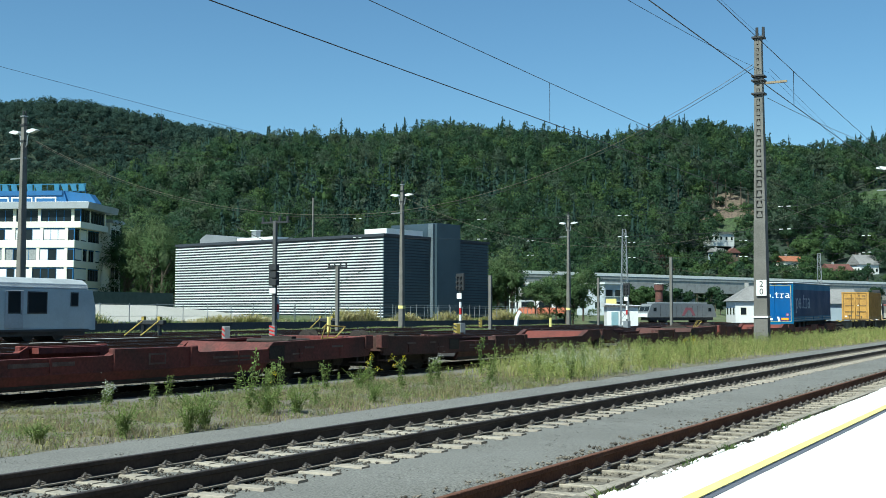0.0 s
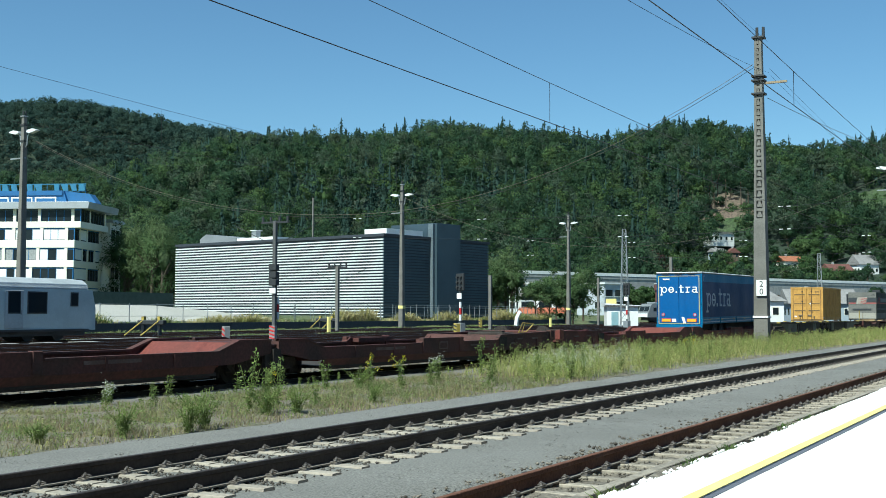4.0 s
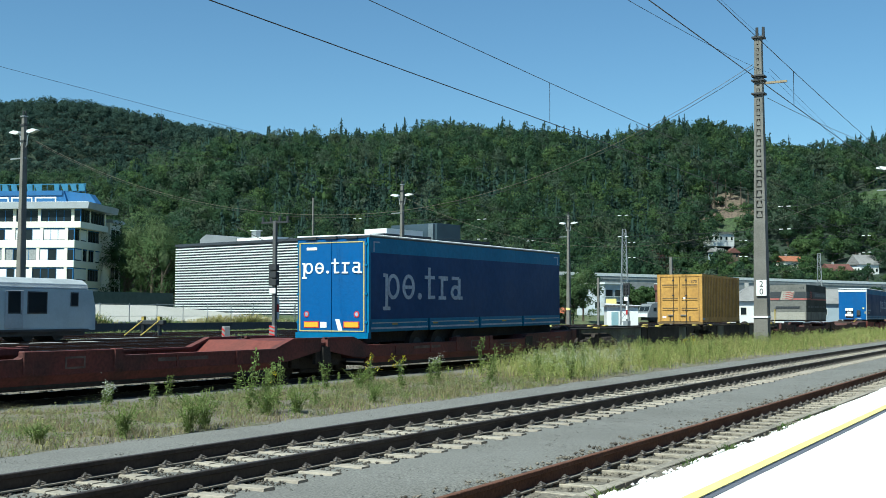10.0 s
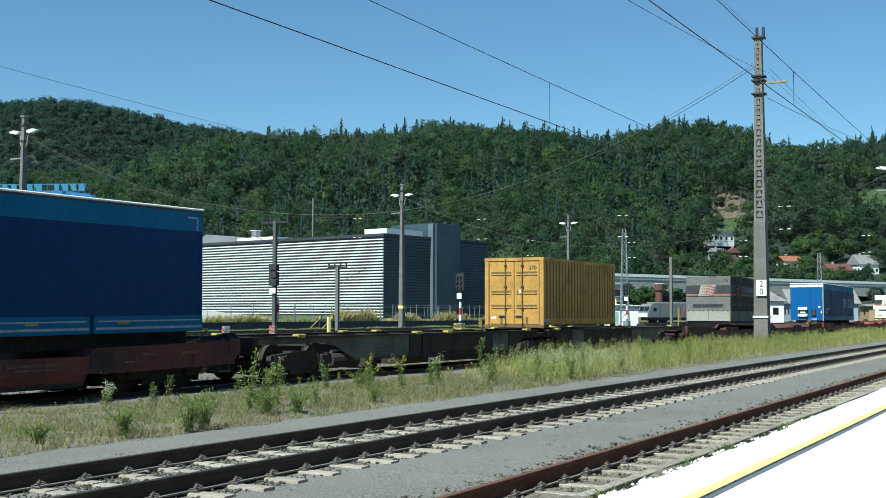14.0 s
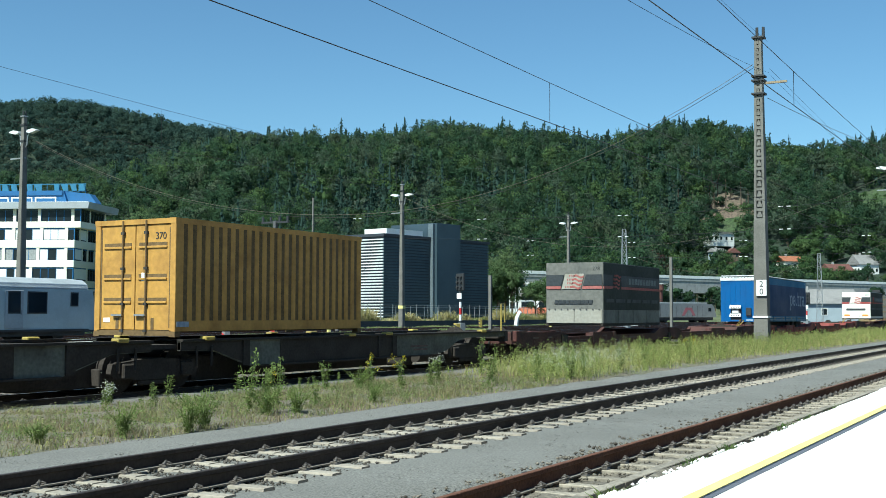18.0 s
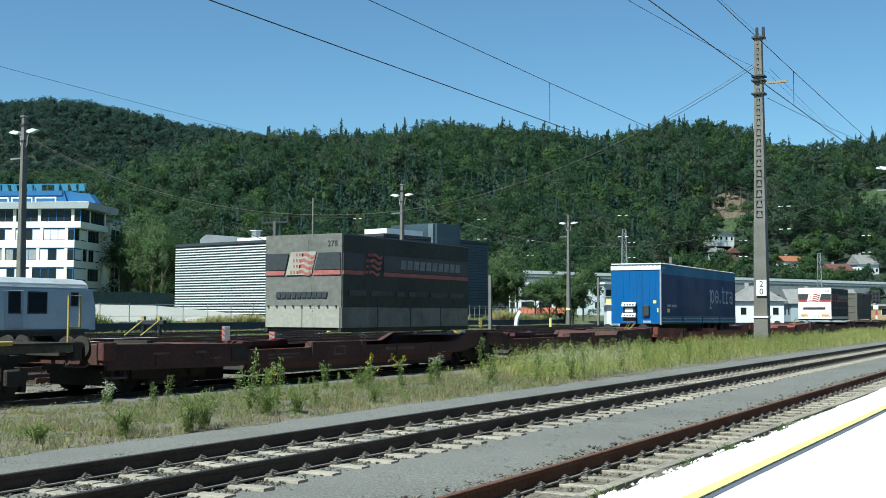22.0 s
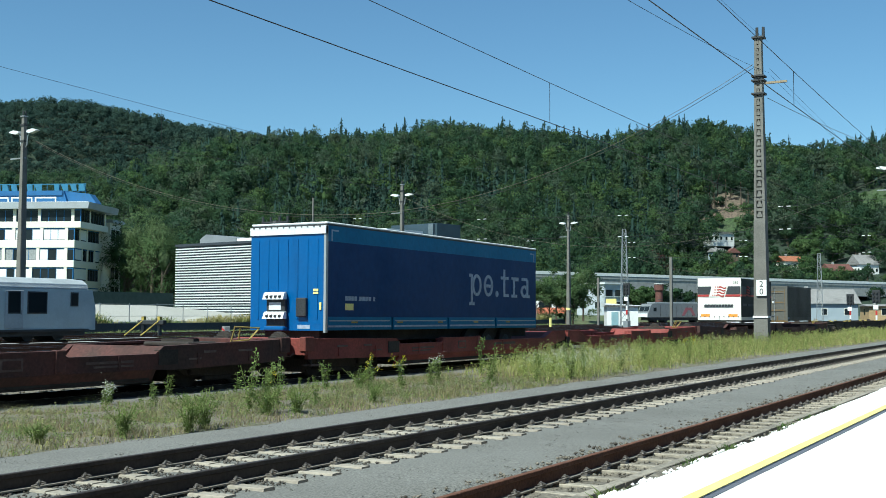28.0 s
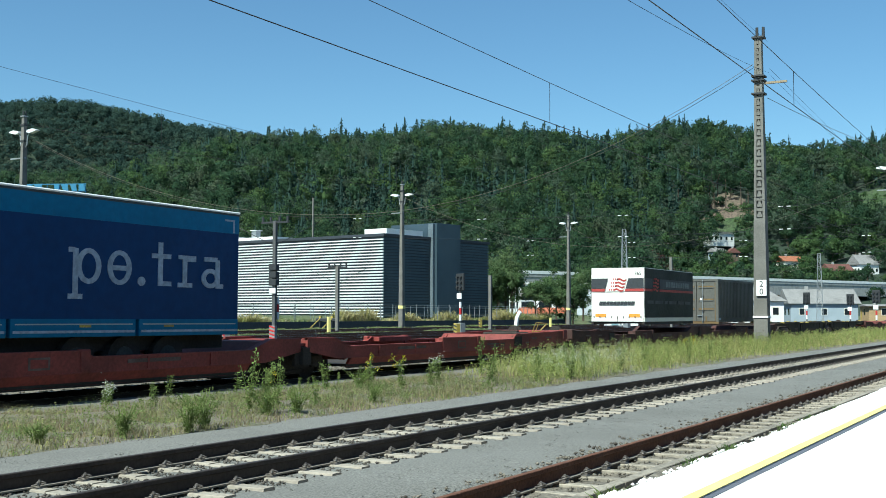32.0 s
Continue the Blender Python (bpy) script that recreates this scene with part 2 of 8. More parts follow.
def build_ground():
    """One sheet from the platform's side to behind the hills, finer near the tracks."""
    xs = np.unique(np.concatenate([np.linspace(-600, -60, 12), np.linspace(-60, 320, 90), np.linspace(320, 1900, 110)]))
    ys = np.unique(np.concatenate([np.linspace(-500, -40, 12), np.linspace(-40, 0, 8), np.linspace(0, 140, 141), np.linspace(140, 1900, 120)]))
    X, Y = np.meshgrid(xs, ys, indexing="ij")
    Z = terrain(X, Y)
    n, k = X.shape
    idx = np.arange(n * k).reshape(n, k)
    f = np.stack([idx[:-1, :-1], idx[1:, :-1], idx[1:, 1:], idx[:-1, 1:]], -1).reshape(-1, 4)
    g = raw("ground", np.stack([X, Y, Z], -1).reshape(-1, 3), f, M_GROUND, "stony railway yard soil rising to a wooded hill", "ground", "structure")
    g.data.materials.append(M_HILL)
    g.data.materials.append(M_SCRUB)
    cx, cy = X[:-1, :-1].ravel(), Y[:-1, :-1].ravel()
    g.data.polygons.foreach_set("material_index", np.where((0.8738 * cx + 0.4862 * cy) > 330, 1, np.where((cy > 74) | (cx > 175), 2, 0)).astype(np.int32))
    return g


build_ground()

# ---- tracks ----
RAIL_PROFILE = ((-0.036, 0.0), (-0.036, -0.035), (-0.010, -0.05), (-0.010, -0.145), (-0.07, -0.158), (-0.07, -0.172),
                (0.07, -0.172), (0.07, -0.158), (0.010, -0.145), (0.010, -0.05), (0.036, -0.035), (0.036, 0.0))


def rail_parts(parent, y, x0, x1, z, side_mat, top_mat):
    part("rail", PR([(y + a, z + b - 0.003) for a, b in RAIL_PROFILE], x0, x1), side_mat, parent)
    # pale strips along the foot paint its sunlit edge
    for e in (-1, 1):
        part("rail_foot", PR([(y + e * 0.035, z - 0.1525), (y + e * 0.074, z - 0.156), (y + e * 0.074, z - 0.171), (y + e * 0.035, z - 0.171)], x0, x1), M_RAILFOOT, parent)
    part("running_surface", PR([(y - 0.030, z - 0.002), (y + 0.030, z - 0.002), (y + 0.027, z + 0.001), (y - 0.027, z + 0.001)], x0, x1), top_mat, parent)


def sleeper_mesh(kind):
    """Pre-stressed concrete sleeper: dished middle, chamfered edges. Or a plain old one."""
    bm = bmesh.new()
    if kind != "new":
        box(bm, -0.062, 0.062, -1.25, 1.25, -0.14, -0.006, bev=0.012)
        return bm
    for (ya, yb, top0, top1) in ((-1.28, -0.45, 0.0, 0.0), (-0.45, 0.45, -0.012, -0.012), (0.45, 1.28, 0.0, 0.0)):
        prism(bm, [(-0.13, -0.2), (0.13, -0.2), (0.088, top0 - 0.006), (0.074, top0), (-0.074, top0), (-0.088, top0 - 0.006)], ya, yb, "y")
    return bm


def clip_mesh():
    """Base plate with a curled spring clip and screw on each side of the rail foot, as one pressed piece."""
    bm = prism(bmesh.new(), [(-0.14, 0.0), (-0.13, 0.012), (0.13, 0.012), (0.14, 0.0)], -0.055, 0.055)
    for s in (-1, 1):
        tube(bm, (0, s * 0.115, 0.0), (0, s * 0.115, 0.085), 0.013, n=6)
        tube(bm, (0, s * 0.115, 0.062), (0, s * 0.115, 0.074), 0.022, n=6)
        for e in (-1, 1):
            wire(bm, [(e * 0.012, s * 0.085, 0.05), (e * 0.03, s * 0.13, 0.062), (e * 0.052, s * 0.145, 0.05), (e * 0.062, s * 0.11, 0.036), (e * 0.06, s * 0.075, 0.03)], 0.010, n=4)
    return bm


def railway_track(name, yc, z, x0, x1, label, detail_to, kind, side_mat, top_mat, group="tracks"):
    tr = thing(name, label, "railway track", None, group)
    for s in (-1, 1):
        rail_parts(tr, yc + s * 0.7525, x0, x1, z, side_mat, top_mat)
    m = {"new": M_SLEEPER, "old": M_OLDSLEEPER, "tarred": M_DARKSLEEPER}[kind]
    n = 0
    first = clip0 = None
    rnd = random.Random(yc)
    x = x0 + 0.3
    rest = []
    while x < x1:
        turn = rnd.uniform(-0.6, 0.6)
        if x < detail_to:
            p = pose(x, yc + rnd.uniform(-0.02, 0.02), z - 0.172, 0, 0, turn)
            if first is None:
                first = part("sleeper", sleeper_mesh(kind), m, tr, at=p)
            else:
                again(first, p)
            for s in (-1, 1):
                q = pose(x, yc + s * 0.7525, z - 0.172, 0, 0, turn)
                if clip0 is None:
                    clip0 = part("rail_clip", clip_mesh(), M_CLIP, tr, at=q)
                else:
                    again(clip0, q)
        else:
            rest.append(x)
        x += 0.6
    if rest:
        bm = bmesh.new()
        for x in rest:
            box(bm, x - 0.12, x + 0.12, yc - 1.28, yc + 1.28, z - 0.34, z - 0.172)
        tagged(part("sleeper_bed", bm, m, tr), kind="stuff")
    return tr


def ballast_stones(name, yc, half, z, x0, x1, count, size, label, material=None):
    """Loose broken stone strewn over the bed between and beside the sleepers."""
    rng = np.random.default_rng(int(yc * 10) + 7)
    px = x0 + (x1 - x0) * rng.random(count) ** 1.7
    py = yc + rng.uniform(-half, half, count)
    clear = np.abs((px + 14.7 + 0.3) % 0.6 - 0.3) > 0.125
    px, py = px[clear], py[clear]
    count = len(px)
    s = size * rng.uniform(0.5, 1.3, count)
    octa = np.array([(1, 0, 0), (0, 1, 0), (-1, 0, 0), (0, -1, 0), (0, 0, .75), (0, 0, -.75)], float)
    fo = np.array([(0, 1, 4), (1, 2, 4), (2, 3, 4), (3, 0, 4), (1, 0, 5), (2, 1, 5), (3, 2, 5), (0, 3, 5)])
    ang = rng.uniform(0, 6.28, count)
    ca, sa = np.cos(ang), np.sin(ang)
    v = octa[None] * s[:, None, None] * rng.uniform(0.6, 1.2, (count, 6, 1))
    x = v[..., 0] * ca[:, None] - v[..., 1] * sa[:, None] + px[:, None]
    y = v[..., 0] * sa[:, None] + v[..., 1] * ca[:, None] + py[:, None]
    zz = v[..., 2] + z + s[:, None] * 0.2
    return raw(name, np.stack([x, y, zz], -1).reshape(-1, 3), (fo[None] + 6 * np.arange(count)[:, None, None]).reshape(-1, 3), material or M_BALLAST, label, "ballast", "stuff")


rs_ = random.Random(9)
MAIN_Y, NEAR_Y, TRAIN_Y, TRAIN_Z = 8.45, 4.09, 18.65, -0.12


def strip(name, y0, y1, x0, x1, z, material, label, category, rough=0.012, seed=1, ny=10):
    """A band of made ground with a slightly uneven top."""
    xs = np.concatenate([np.arange(x0, min(70, x1), 0.6), np.linspace(min(70, x1), x1, 60)[1:]])
    ys = np.linspace(y0, y1, ny)
    X, Y = np.meshgrid(xs, ys, indexing="ij")
    rng = np.random.default_rng(seed)
    Z = z + rng.normal(0, rough, X.shape)
    Y = Y.copy()
    for e in (0, -1):
        Y[:, e] += np.interp(xs, xs[::3], rng.normal(0, 0.10 if rough else 0, len(xs[::3])))
        Z[:, e] -= 0.08
    n, k = X.shape
    idx = np.arange(n * k).reshape(n, k)
    f = np.stack([idx[:-1, :-1], idx[1:, :-1], idx[1:, 1:], idx[:-1, 1:]], -1).reshape(-1, 4)
    return raw(name, np.stack([X, Y, Z], -1).reshape(-1, 3), f, material, label, category, "structure")


strip("gravel_path", 5.3, 11.9, -20, 240, -0.20, M_GRAVEL, "fine grey gravel between the tracks", "gravel", 0.010, 2, 16)
strip("verge", 11.7, 17.0, -20, 240, -0.205, M_VERGE, "dry stony verge with sparse weeds", "verge", 0.03, 3, 12)
strip("cess_path", 16.1, 17.6, -20, 240, -0.196, M_CESS, "trodden grey grit beside the freight track", "path", 0.012, 12, 8)
strip("track_bed", 2.3, 5.5, -20, 240, -0.215, M_BALLAST, "old ballast bed beside the platform", "ballast", 0.015, 4, 10)
strip("ballast_bed", 16.8, 20.6, -20, 330, -0.315, M_DARKBALLAST, "ballast bed under the freight train", "ballast", 0.015, 5, 10)
strip("ballast_shoulder", 19.62, 22.6, -20, 330, -0.172, M_BALLAST, "pale ballast shoulder behind the freight track", "ballast", 0.02, 6, 6)
strip("yard_bed", 22.0, 75.8, -20, 330, -0.262, M_YARDBED, "brown soiled ballast between the yard tracks", "ballast", 0.015, 8, 40)
railway_track("railway_track", MAIN_Y, 0, -15, 230, "main track with dark rails on pale concrete sleepers", 75, "new", M_RAIL, M_RAIL)
railway_track("railway_track", NEAR_Y, 0, -15, 230, "siding with rusty rails beside the platform", 50, "old", M_RUSTRAIL, M_RUSTRAIL)
railway_track("railway_track", TRAIN_Y, TRAIN_Z, -40, 330, "track that carries the freight train", 42, "tarred", M_RAIL, M_RAILTOP)
ballast_stones("ballast_stones", MAIN_Y, 1.2, -0.193, 5, 70, 19000, 0.021, "dark broken ballast between the sleepers", M_DARKBALLAST)
ballast_stones("ballast_stones", NEAR_Y - 0.1, 1.25, -0.195, 3, 40, 9000, 0.024, "pale broken ballast beside the platform")
ballast_stones("gravel_stones", 6.6, 1.25, -0.203, 3, 48, 16000, 0.009, "loose small stones on the gravel", M_GRAVEL)
ballast_stones("gravel_stones", 5.35, 0.34, -0.20, 3, 48, 3600, 0.024, "broken stones along the rusty rail")
ballast_stones("gravel_stones", 10.7, 1.0, -0.203, 3, 48, 7000, 0.010, "loose small stones beside the verge", M_GRAVEL)
ballast_stones("edge_stones", 2.6, 0.13, 0.41, 4, 40, 1400, 0.022, "loose stones along the platform edge")
ballast_stones("gravel_stones", 5.55, 0.3, -0.20, 3, 40, 500, 0.034, "dark clods beside the rusty rail", M_DARKBALLAST)
duct = thing("cable_duct", "weathered concrete duct between the rails", "cable duct", None, "", "structure")
for i in range(46):
    part("duct_cover", BX(-2 + i * 1.0, -2.01 + (i + 1) * 1.0, 4.03, 4.16, -0.30, -0.105 + rs_.uniform(-0.006, 0.006), bev=0.008), M_OLDSLEEPER, duct)
ballast_stones("ballast_stones", 21.0, 1.25, -0.165, 8, 60, 8000, 0.035, "pale loose ballast behind the freight track")
ballast_stones("ballast_stones", TRAIN_Y - 1.3, 0.7, -0.31, 10, 60, 4500, 0.035, "broken ballast along the freight track", M_DARKBALLAST)

# platform: paving, edge, yellow line and dark strip
plat = thing("platform", "bright concrete platform with a yellow safety line", "platform", None, "", "structure")
part("body", BX(-25, 240, -3.5, 2.44, -0.6, 0.44), M_CONC, plat)
strip("edge_rubble", 2.46, 2.76, -4, 68, 0.41, M_BALLAST, "soil and rubble along the platform edge", "rubble", 0.03, 21, 5)
part("edge_footing", BX(-4, 68, 2.44, 2.72, -0.6, 0.36), M_CONC, plat)
x = -4.0
rs = random.Random(5)
for i in range(60):
    for (y0, y1) in ((-3.5, -1.2), (-1.2, 1.923), (1.97, 2.475 + 0.013 * min(max(x - 9.5, 0), 10) + rs.uniform(-0.012, 0.012))):
        part("slab", BX(x + 0.004, x + 1.2 - 0.004, y0 + 0.004, y1 - 0.004, 0.44, 0.5 + rs.uniform(-0.002, 0.002), bev=0.006), M_PLAT, plat)
    x += 1.2
ballast_stones("edge_crumbs", 2.485, 0.045, 0.485, 5.5, 34, 1500, 0.018, "pale concrete crumbs along the broken platform edge", M_PLAT)
part("edge_line", BX(-4, 68, 1.974, 2.062, 0.504, 0.508), M_YELLOW, plat, "faded yellow line")
part("tactile_strip", BX(-4, 68, 1.925, 1.968, 0.44, 0.497), M_DARKSTRIP, plat, "dark grooved strip")

# unseen wall and roof behind the camera, added to cut sky light
blocker = thing("sky_block", "unseen long wall behind the platform that blocks sky light", "building", None, "", "structure")
M_BLOCKER = mat("grey_render", (0.30, 0.29, 0.27), 0.9, fine=8, coarse=0.5, vary=0.1, stain=0.4)
part("wall", BX(-70, 260, -13.0, -10.5, -0.5, 10.0), M_BLOCKER, blocker)
part("roof", PR([(-14.0, 10.0), (-9.6, 10.0), (-9.6, 10.3), (-14.0, 11.2)], -71, 261), M_ROOFGREY, blocker)

# tracks of the yard behind the train
for yy in (23.4, 28.1, 33.0, 38.2, 43.0, 47.8, 52.6, 57.5, 62.4, 67.2):
    railway_track("railway_track", yy, -0.05, 20, 300, "yard track with worn rails", 0, "tarred", M_RUSTRAIL, M_RAILTOP, "yard tracks")

# ---- masts, lamps and wires ----


def lamp_head(parent, x, y, z, dy):
    """A flat street-lamp head on a short bent bracket."""
    part("lamp_arm", wire(bmesh.new(), [(x, y, z - 1.3), (x, y + dy * 0.34, z - 1.0), (x, y + dy * 0.42, z - 0.3), (x, y + dy * 0.6, z)], 0.05, n=6), M_STEEL, parent)
    part("lamp_head", PR([(y + dy * 0.45, z - 0.02), (y + dy * 0.8, z - 0.10), (y + dy * 1.5, z + 0.06), (y + dy * 1.55, z + 0.14), (y + dy * 1.1, z + 0.26), (y + dy * 0.5, z + 0.16)], x - 0.2, x + 0.2), M_LAMPWHITE, parent, "white lamp head")


def concrete_mast(x, y, h, lamps=True, label="tall grey concrete mast with two lamp heads"):
    t = thing("mast", label, "mast", pose(x, y, -0.24), "concrete masts")
    bm = bmesh.new()
    tube(bm, (0, 0, -0.5), (0, 0, h * 0.33), 0.42, 0.36, n=4)
    tube(bm, (0, 0, h * 0.33), (0, 0, h), 0.36, 0.21, n=4)
    bmesh.ops.rotate(bm, verts=bm.verts, cent=(0, 0, 0), matrix=Matrix.Rotation(radians(45), 3, "Z"))
    part("shaft", bm, M_MASTCONC, t)
    part("cap", BX(-0.22, 0.22, -0.22, 0.22, h, h + 0.08), M_STEEL, t)
    part("yellow_band", BX(-0.31, 0.31, -0.31, 0.31, 2.4, 2.75), M_YELLOW, t)
    for s in (-0.12, 0.12):
        part("insulator", TB((s, 0, h + 0.08), (s, 0, h + 0.5), 0.07, 0.06), M_DARKSTEEL, t)
    part("crossarm", BX(-0.06, 0.06, -0.2, 1.5, h - 3.4, h - 3.3), M_STEEL, t)
    for zz in (h - 0.75, h - 2.05):
        part("collar", BX(-0.23, 0.23, -0.23, 0.23, zz, zz + 0.12), M_DARKSTEEL, t)
    for e in (-1, 1):
        part("edge_conduit", TB((e * 0.30, -0.24, 0.0), (e * 0.18, -0.15, h - 2.2), 0.03, n=6), M_DARKSTEEL, t)
    if lamps:
        for dx in (-1, 1):
            lamp_head(t, 0, 0, h - 1.3, dx)
    return t


for (mx, my, mh) in ((63.9, 74.3, 17.6), (117.3, 70.9, 17.2), (165.9, 69.9, 17.2)):
    concrete_mast(mx, my, mh)


M_TANPAINT = mat("faded_tan_paint", (0.30, 0.24, 0.16), 0.8, fine=12, coarse=1.5)


def panel_mast(x, y, h):
    """The near mast: a tapered concrete column with recessed panels up its upper part, fittings and a number plate."""
    t = thing("mast", "tall concrete mast with recessed panels and number plate", "mast", pose(x, y, -0.24, 0, 0, -90), "concrete masts")
    n = 18
    w = lambda z: 0.40 - 0.21 * z / h
    solid = 7.0
    part("plinth", BX(-0.40, 0.40, -0.36, 0.36, -0.4, 0.0), M_MASTCONC, t)
    part("shaft", PR([(-0.398, 0.0), (0.398, 0.0), (w(solid), solid), (-w(solid), solid)], -0.33, 0.33, "y"), M_MASTCONC, t)
    step = (h - solid) / n
    for e in (-1, 1):
        bm = bmesh.new()
        lo = [bm.verts.new((e * (w(solid) - b), c, solid)) for b, c in ((0, -0.28), (0.14, -0.28), (0.14, 0.28), (0, 0.28))]
        hi = [bm.verts.new((e * (w(h) - b), c, h)) for b, c in ((0, -0.188), (0.14, -0.188), (0.14, 0.188), (0, 0.188))]
        for k in range(4):
            bm.faces.new((lo[k], lo[(k + 1) % 4], hi[(k + 1) % 4], hi[k]))
        bm.faces.new(hi)
        bmesh.ops.recalc_face_normals(bm, faces=bm.faces)
        part("flange", bm, M_MASTCONC, t)
    part("web", PR([(-w(solid) + 0.13, solid), (w(solid) - 0.13, solid), (w(h) - 0.13, h), (-w(h) + 0.13, h)], -0.095, 0.095, "y"), M_MASTCONC, t)
    for i in range(n):
        z = solid + step * i
        a = w(z)
        part("rung", PR([(-a + 0.138, z), (a - 0.138, z), (a - 0.141, z + 0.16), (-a + 0.141, z + 0.16)], -0.27 + 0.004 * i, 0.27 - 0.004 * i, "y"), M_MASTCONC, t)
        q, d = a - 0.14, 0.255 - 0.004 * i
        bell = [(-q * 0.84, 0.20), (q * 0.84, 0.20), (q * 0.80, 0.42), (q * 0.52, 0.60), (q * 0.40, 0.78), (-q * 0.40, 0.78), (-q * 0.52, 0.60), (-q * 0.80, 0.42)]
        part("panel", PR([(u, z + step * (0.22 + 0.92 * v)) for u, v in bell], -d, d, "y"), M_MASTCONC, t)
    part("cap", BX(-0.32, 0.36, -0.3, 0.3, h, h + 0.1), M_DARKSTEEL, t)
    for s in (-0.05, 0.3):
        part("insulator", TB((s, -0.1, h + 0.1), (s, -0.1, h + 0.62), 0.09, 0.08), M_DARKSTEEL, t)
    for zz in (h - 2.2, h - 2.45, h - 3.2):
        part("collar", BX(-0.36, 0.36, -0.36, 0.36, zz, zz + 0.09), M_DARKSTEEL, t)
    part("bracket", BX(0.3, 1.55, -0.07, 0.07, h - 2.62, h - 2.50), M_TANPAINT, t, "faded tan bracket")
    part("paint_band", BX(-0.42, 0.42, -0.38, 0.38, 1.62, 1.72), M_WHITE, t, "white paint ring")
    pl = part("number_plate", BX(-0.19, 0.37, -0.44, -0.40, 2.84, 3.72), M_WHITE, t, "white plate with mast number")
    for ch, zz in (("2", 3.33), ("0", 2.92)):
        c = bpy.data.curves.new("digit", "FONT")
        c.body, c.size, c.extrude, c.align_x = ch, 0.46, 0.004, "CENTER"
        o = new("digit", c)
        dg = bpy.context.evaluated_depsgraph_get()
        me = bpy.data.meshes.new_from_object(o.evaluated_get(dg))
        bpy.data.objects.remove(o)
        me.materials.append(M_DARKSTEEL)
        me.materials[0] = M_DARKSTEEL
        d = new("digit", me)
        d.parent = pl
        d.matrix_basis = pose(0.09, -0.446, zz, 90)
    return t


panel_mast(64.6, 15.6, 17.35)
concrete_mast(117.3, 15.6, 17.2)

# ---- wires ----


def wires(label, lines, r):
    t = thing("overhead_wire", label, "overhead wire", None, "overhead wires")
    for pts in lines:
        part("wire", wire(bmesh.new(), pts, r), M_WIRE, t)
    return t


def catenary(y, zc, zm, x0, x1, r=0.012, amp=0.15, drop0=26.0, span=53.0, phase=64.0):
    """Contact wire, sagging messenger wire above it and the droppers between."""
    t = thing("overhead_wire", "dark contact wire with messenger wire and droppers", "overhead wire", None, "overhead wires")
    part("contact_wire", wire(bmesh.new(), [(x0, y, zc), (x1, y, zc)], r), M_WIRE, t)
    pts = []
    f = lambda x: zm + amp * (2 * (((x - phase) / span) % 1) - 1) ** 2
    xx = x0
    while xx <= x1:
        pts.append((xx, y, f(xx)))
        xx += 4.0
    part("messenger_wire", wire(bmesh.new(), pts, r * 0.8), M_WIRE, t)
    xx = drop0 - 2 * 10.5
    while xx < x1:
        part("dropper", TB((xx, y, zc), (xx, y, f(xx)), 0.005, n=4, caps=False), M_WIRE, t)
        xx += 10.5
    return t


catenary(MAIN_Y, 5.07, 5.74, -12, 220, 0.0075, 0.15, 29.7)
catenary(NEAR_Y, 5.03, 5.43, -12, 220, 0.007, 0.36, 19.3)
catenary(TRAIN_Y, 5.4, 6.1, -12, 300, 0.005, 0.5, 20.0)

# ---- grey industrial hall ----
HALL = pose(135.7, 85.0, 0, 0, 0, math.degrees(math.atan2(44.7, 7.3)))   # local x runs along the bright front
hall = thing("industrial_hall", "grey metal-clad hall with ribbed bright front", "building", HALL)
HL, HD, HB, HT = 45.3, 24.8, 1.0, 12.75
part("core", BX(0.12, HL - 0.1, -HD + 0.1, -0.12, HB - 1, HT - 0.05), M_CLADGAP, hall)
nrib = 27
M_FASCIA_GREY = mat("grey_sheet", (0.22, 0.235, 0.25), 0.5, fine=6, coarse=0.4, vary=0.06, stain=0.3)
pitch = (HT - 0.5 - HB) / nrib
for i in range(nrib):
    z = HB + i * pitch
    r_ = PR([(-0.06, z + 0.03), (0.14, z + 0.03), (0.14, z + pitch * 0.47), (0.0, z + pitch * 0.50), (-0.06, z + pitch * 0.50)], 0, HL)
    part("cladding_rib", r_, M_CLAD, hall)
# ribs of the side wall: darker cladding colour holds the wall's shade
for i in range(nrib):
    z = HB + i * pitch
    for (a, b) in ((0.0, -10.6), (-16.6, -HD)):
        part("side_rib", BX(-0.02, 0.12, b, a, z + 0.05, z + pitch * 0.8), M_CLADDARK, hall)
part("roof_edge", BX(-0.15, HL, -HD - 0.1, 0.2, HT - 0.40, HT), M_CLADGAP, hall, "black roof edge")
M_SLATELIGHT = mat("light_slate_panel", (0.12, 0.15, 0.17), 0.5, fine=6, coarse=0.3)
part("stair_tower", BX(-0.9, 8, -16.4, -10.8, HB, HT + 2.1), M_CLADDARK, hall, "tall plain slate-grey tower")
part("tower_edge", BX(-0.5, 0.4, -10.8, -10.3, HB, HT + 2.0), M_SLATELIGHT, hall)
part("rooflight", BX(0.8, 5.0, -9.5, -1.5, HT, HT + 0.85), M_WHITE, hall, "white roof housing")
part("roof_housing", PR([(34, HT), (43, HT), (43, HT + 0.9), (41.5, HT + 1.7), (34, HT + 0.9)], -9, -3, "y"), M_FASCIA_GREY, hall, "grey roof housing")
part("roof_housing", BX(25.5, 33.9, -9, -3, HT, HT + 0.75), M_WHITE, hall, "white roof housing")
vf = part("roof_vent", BX(30.6, 31.6, -5, -4, HT + 0.75, HT + 1.9), M_STEEL, hall)
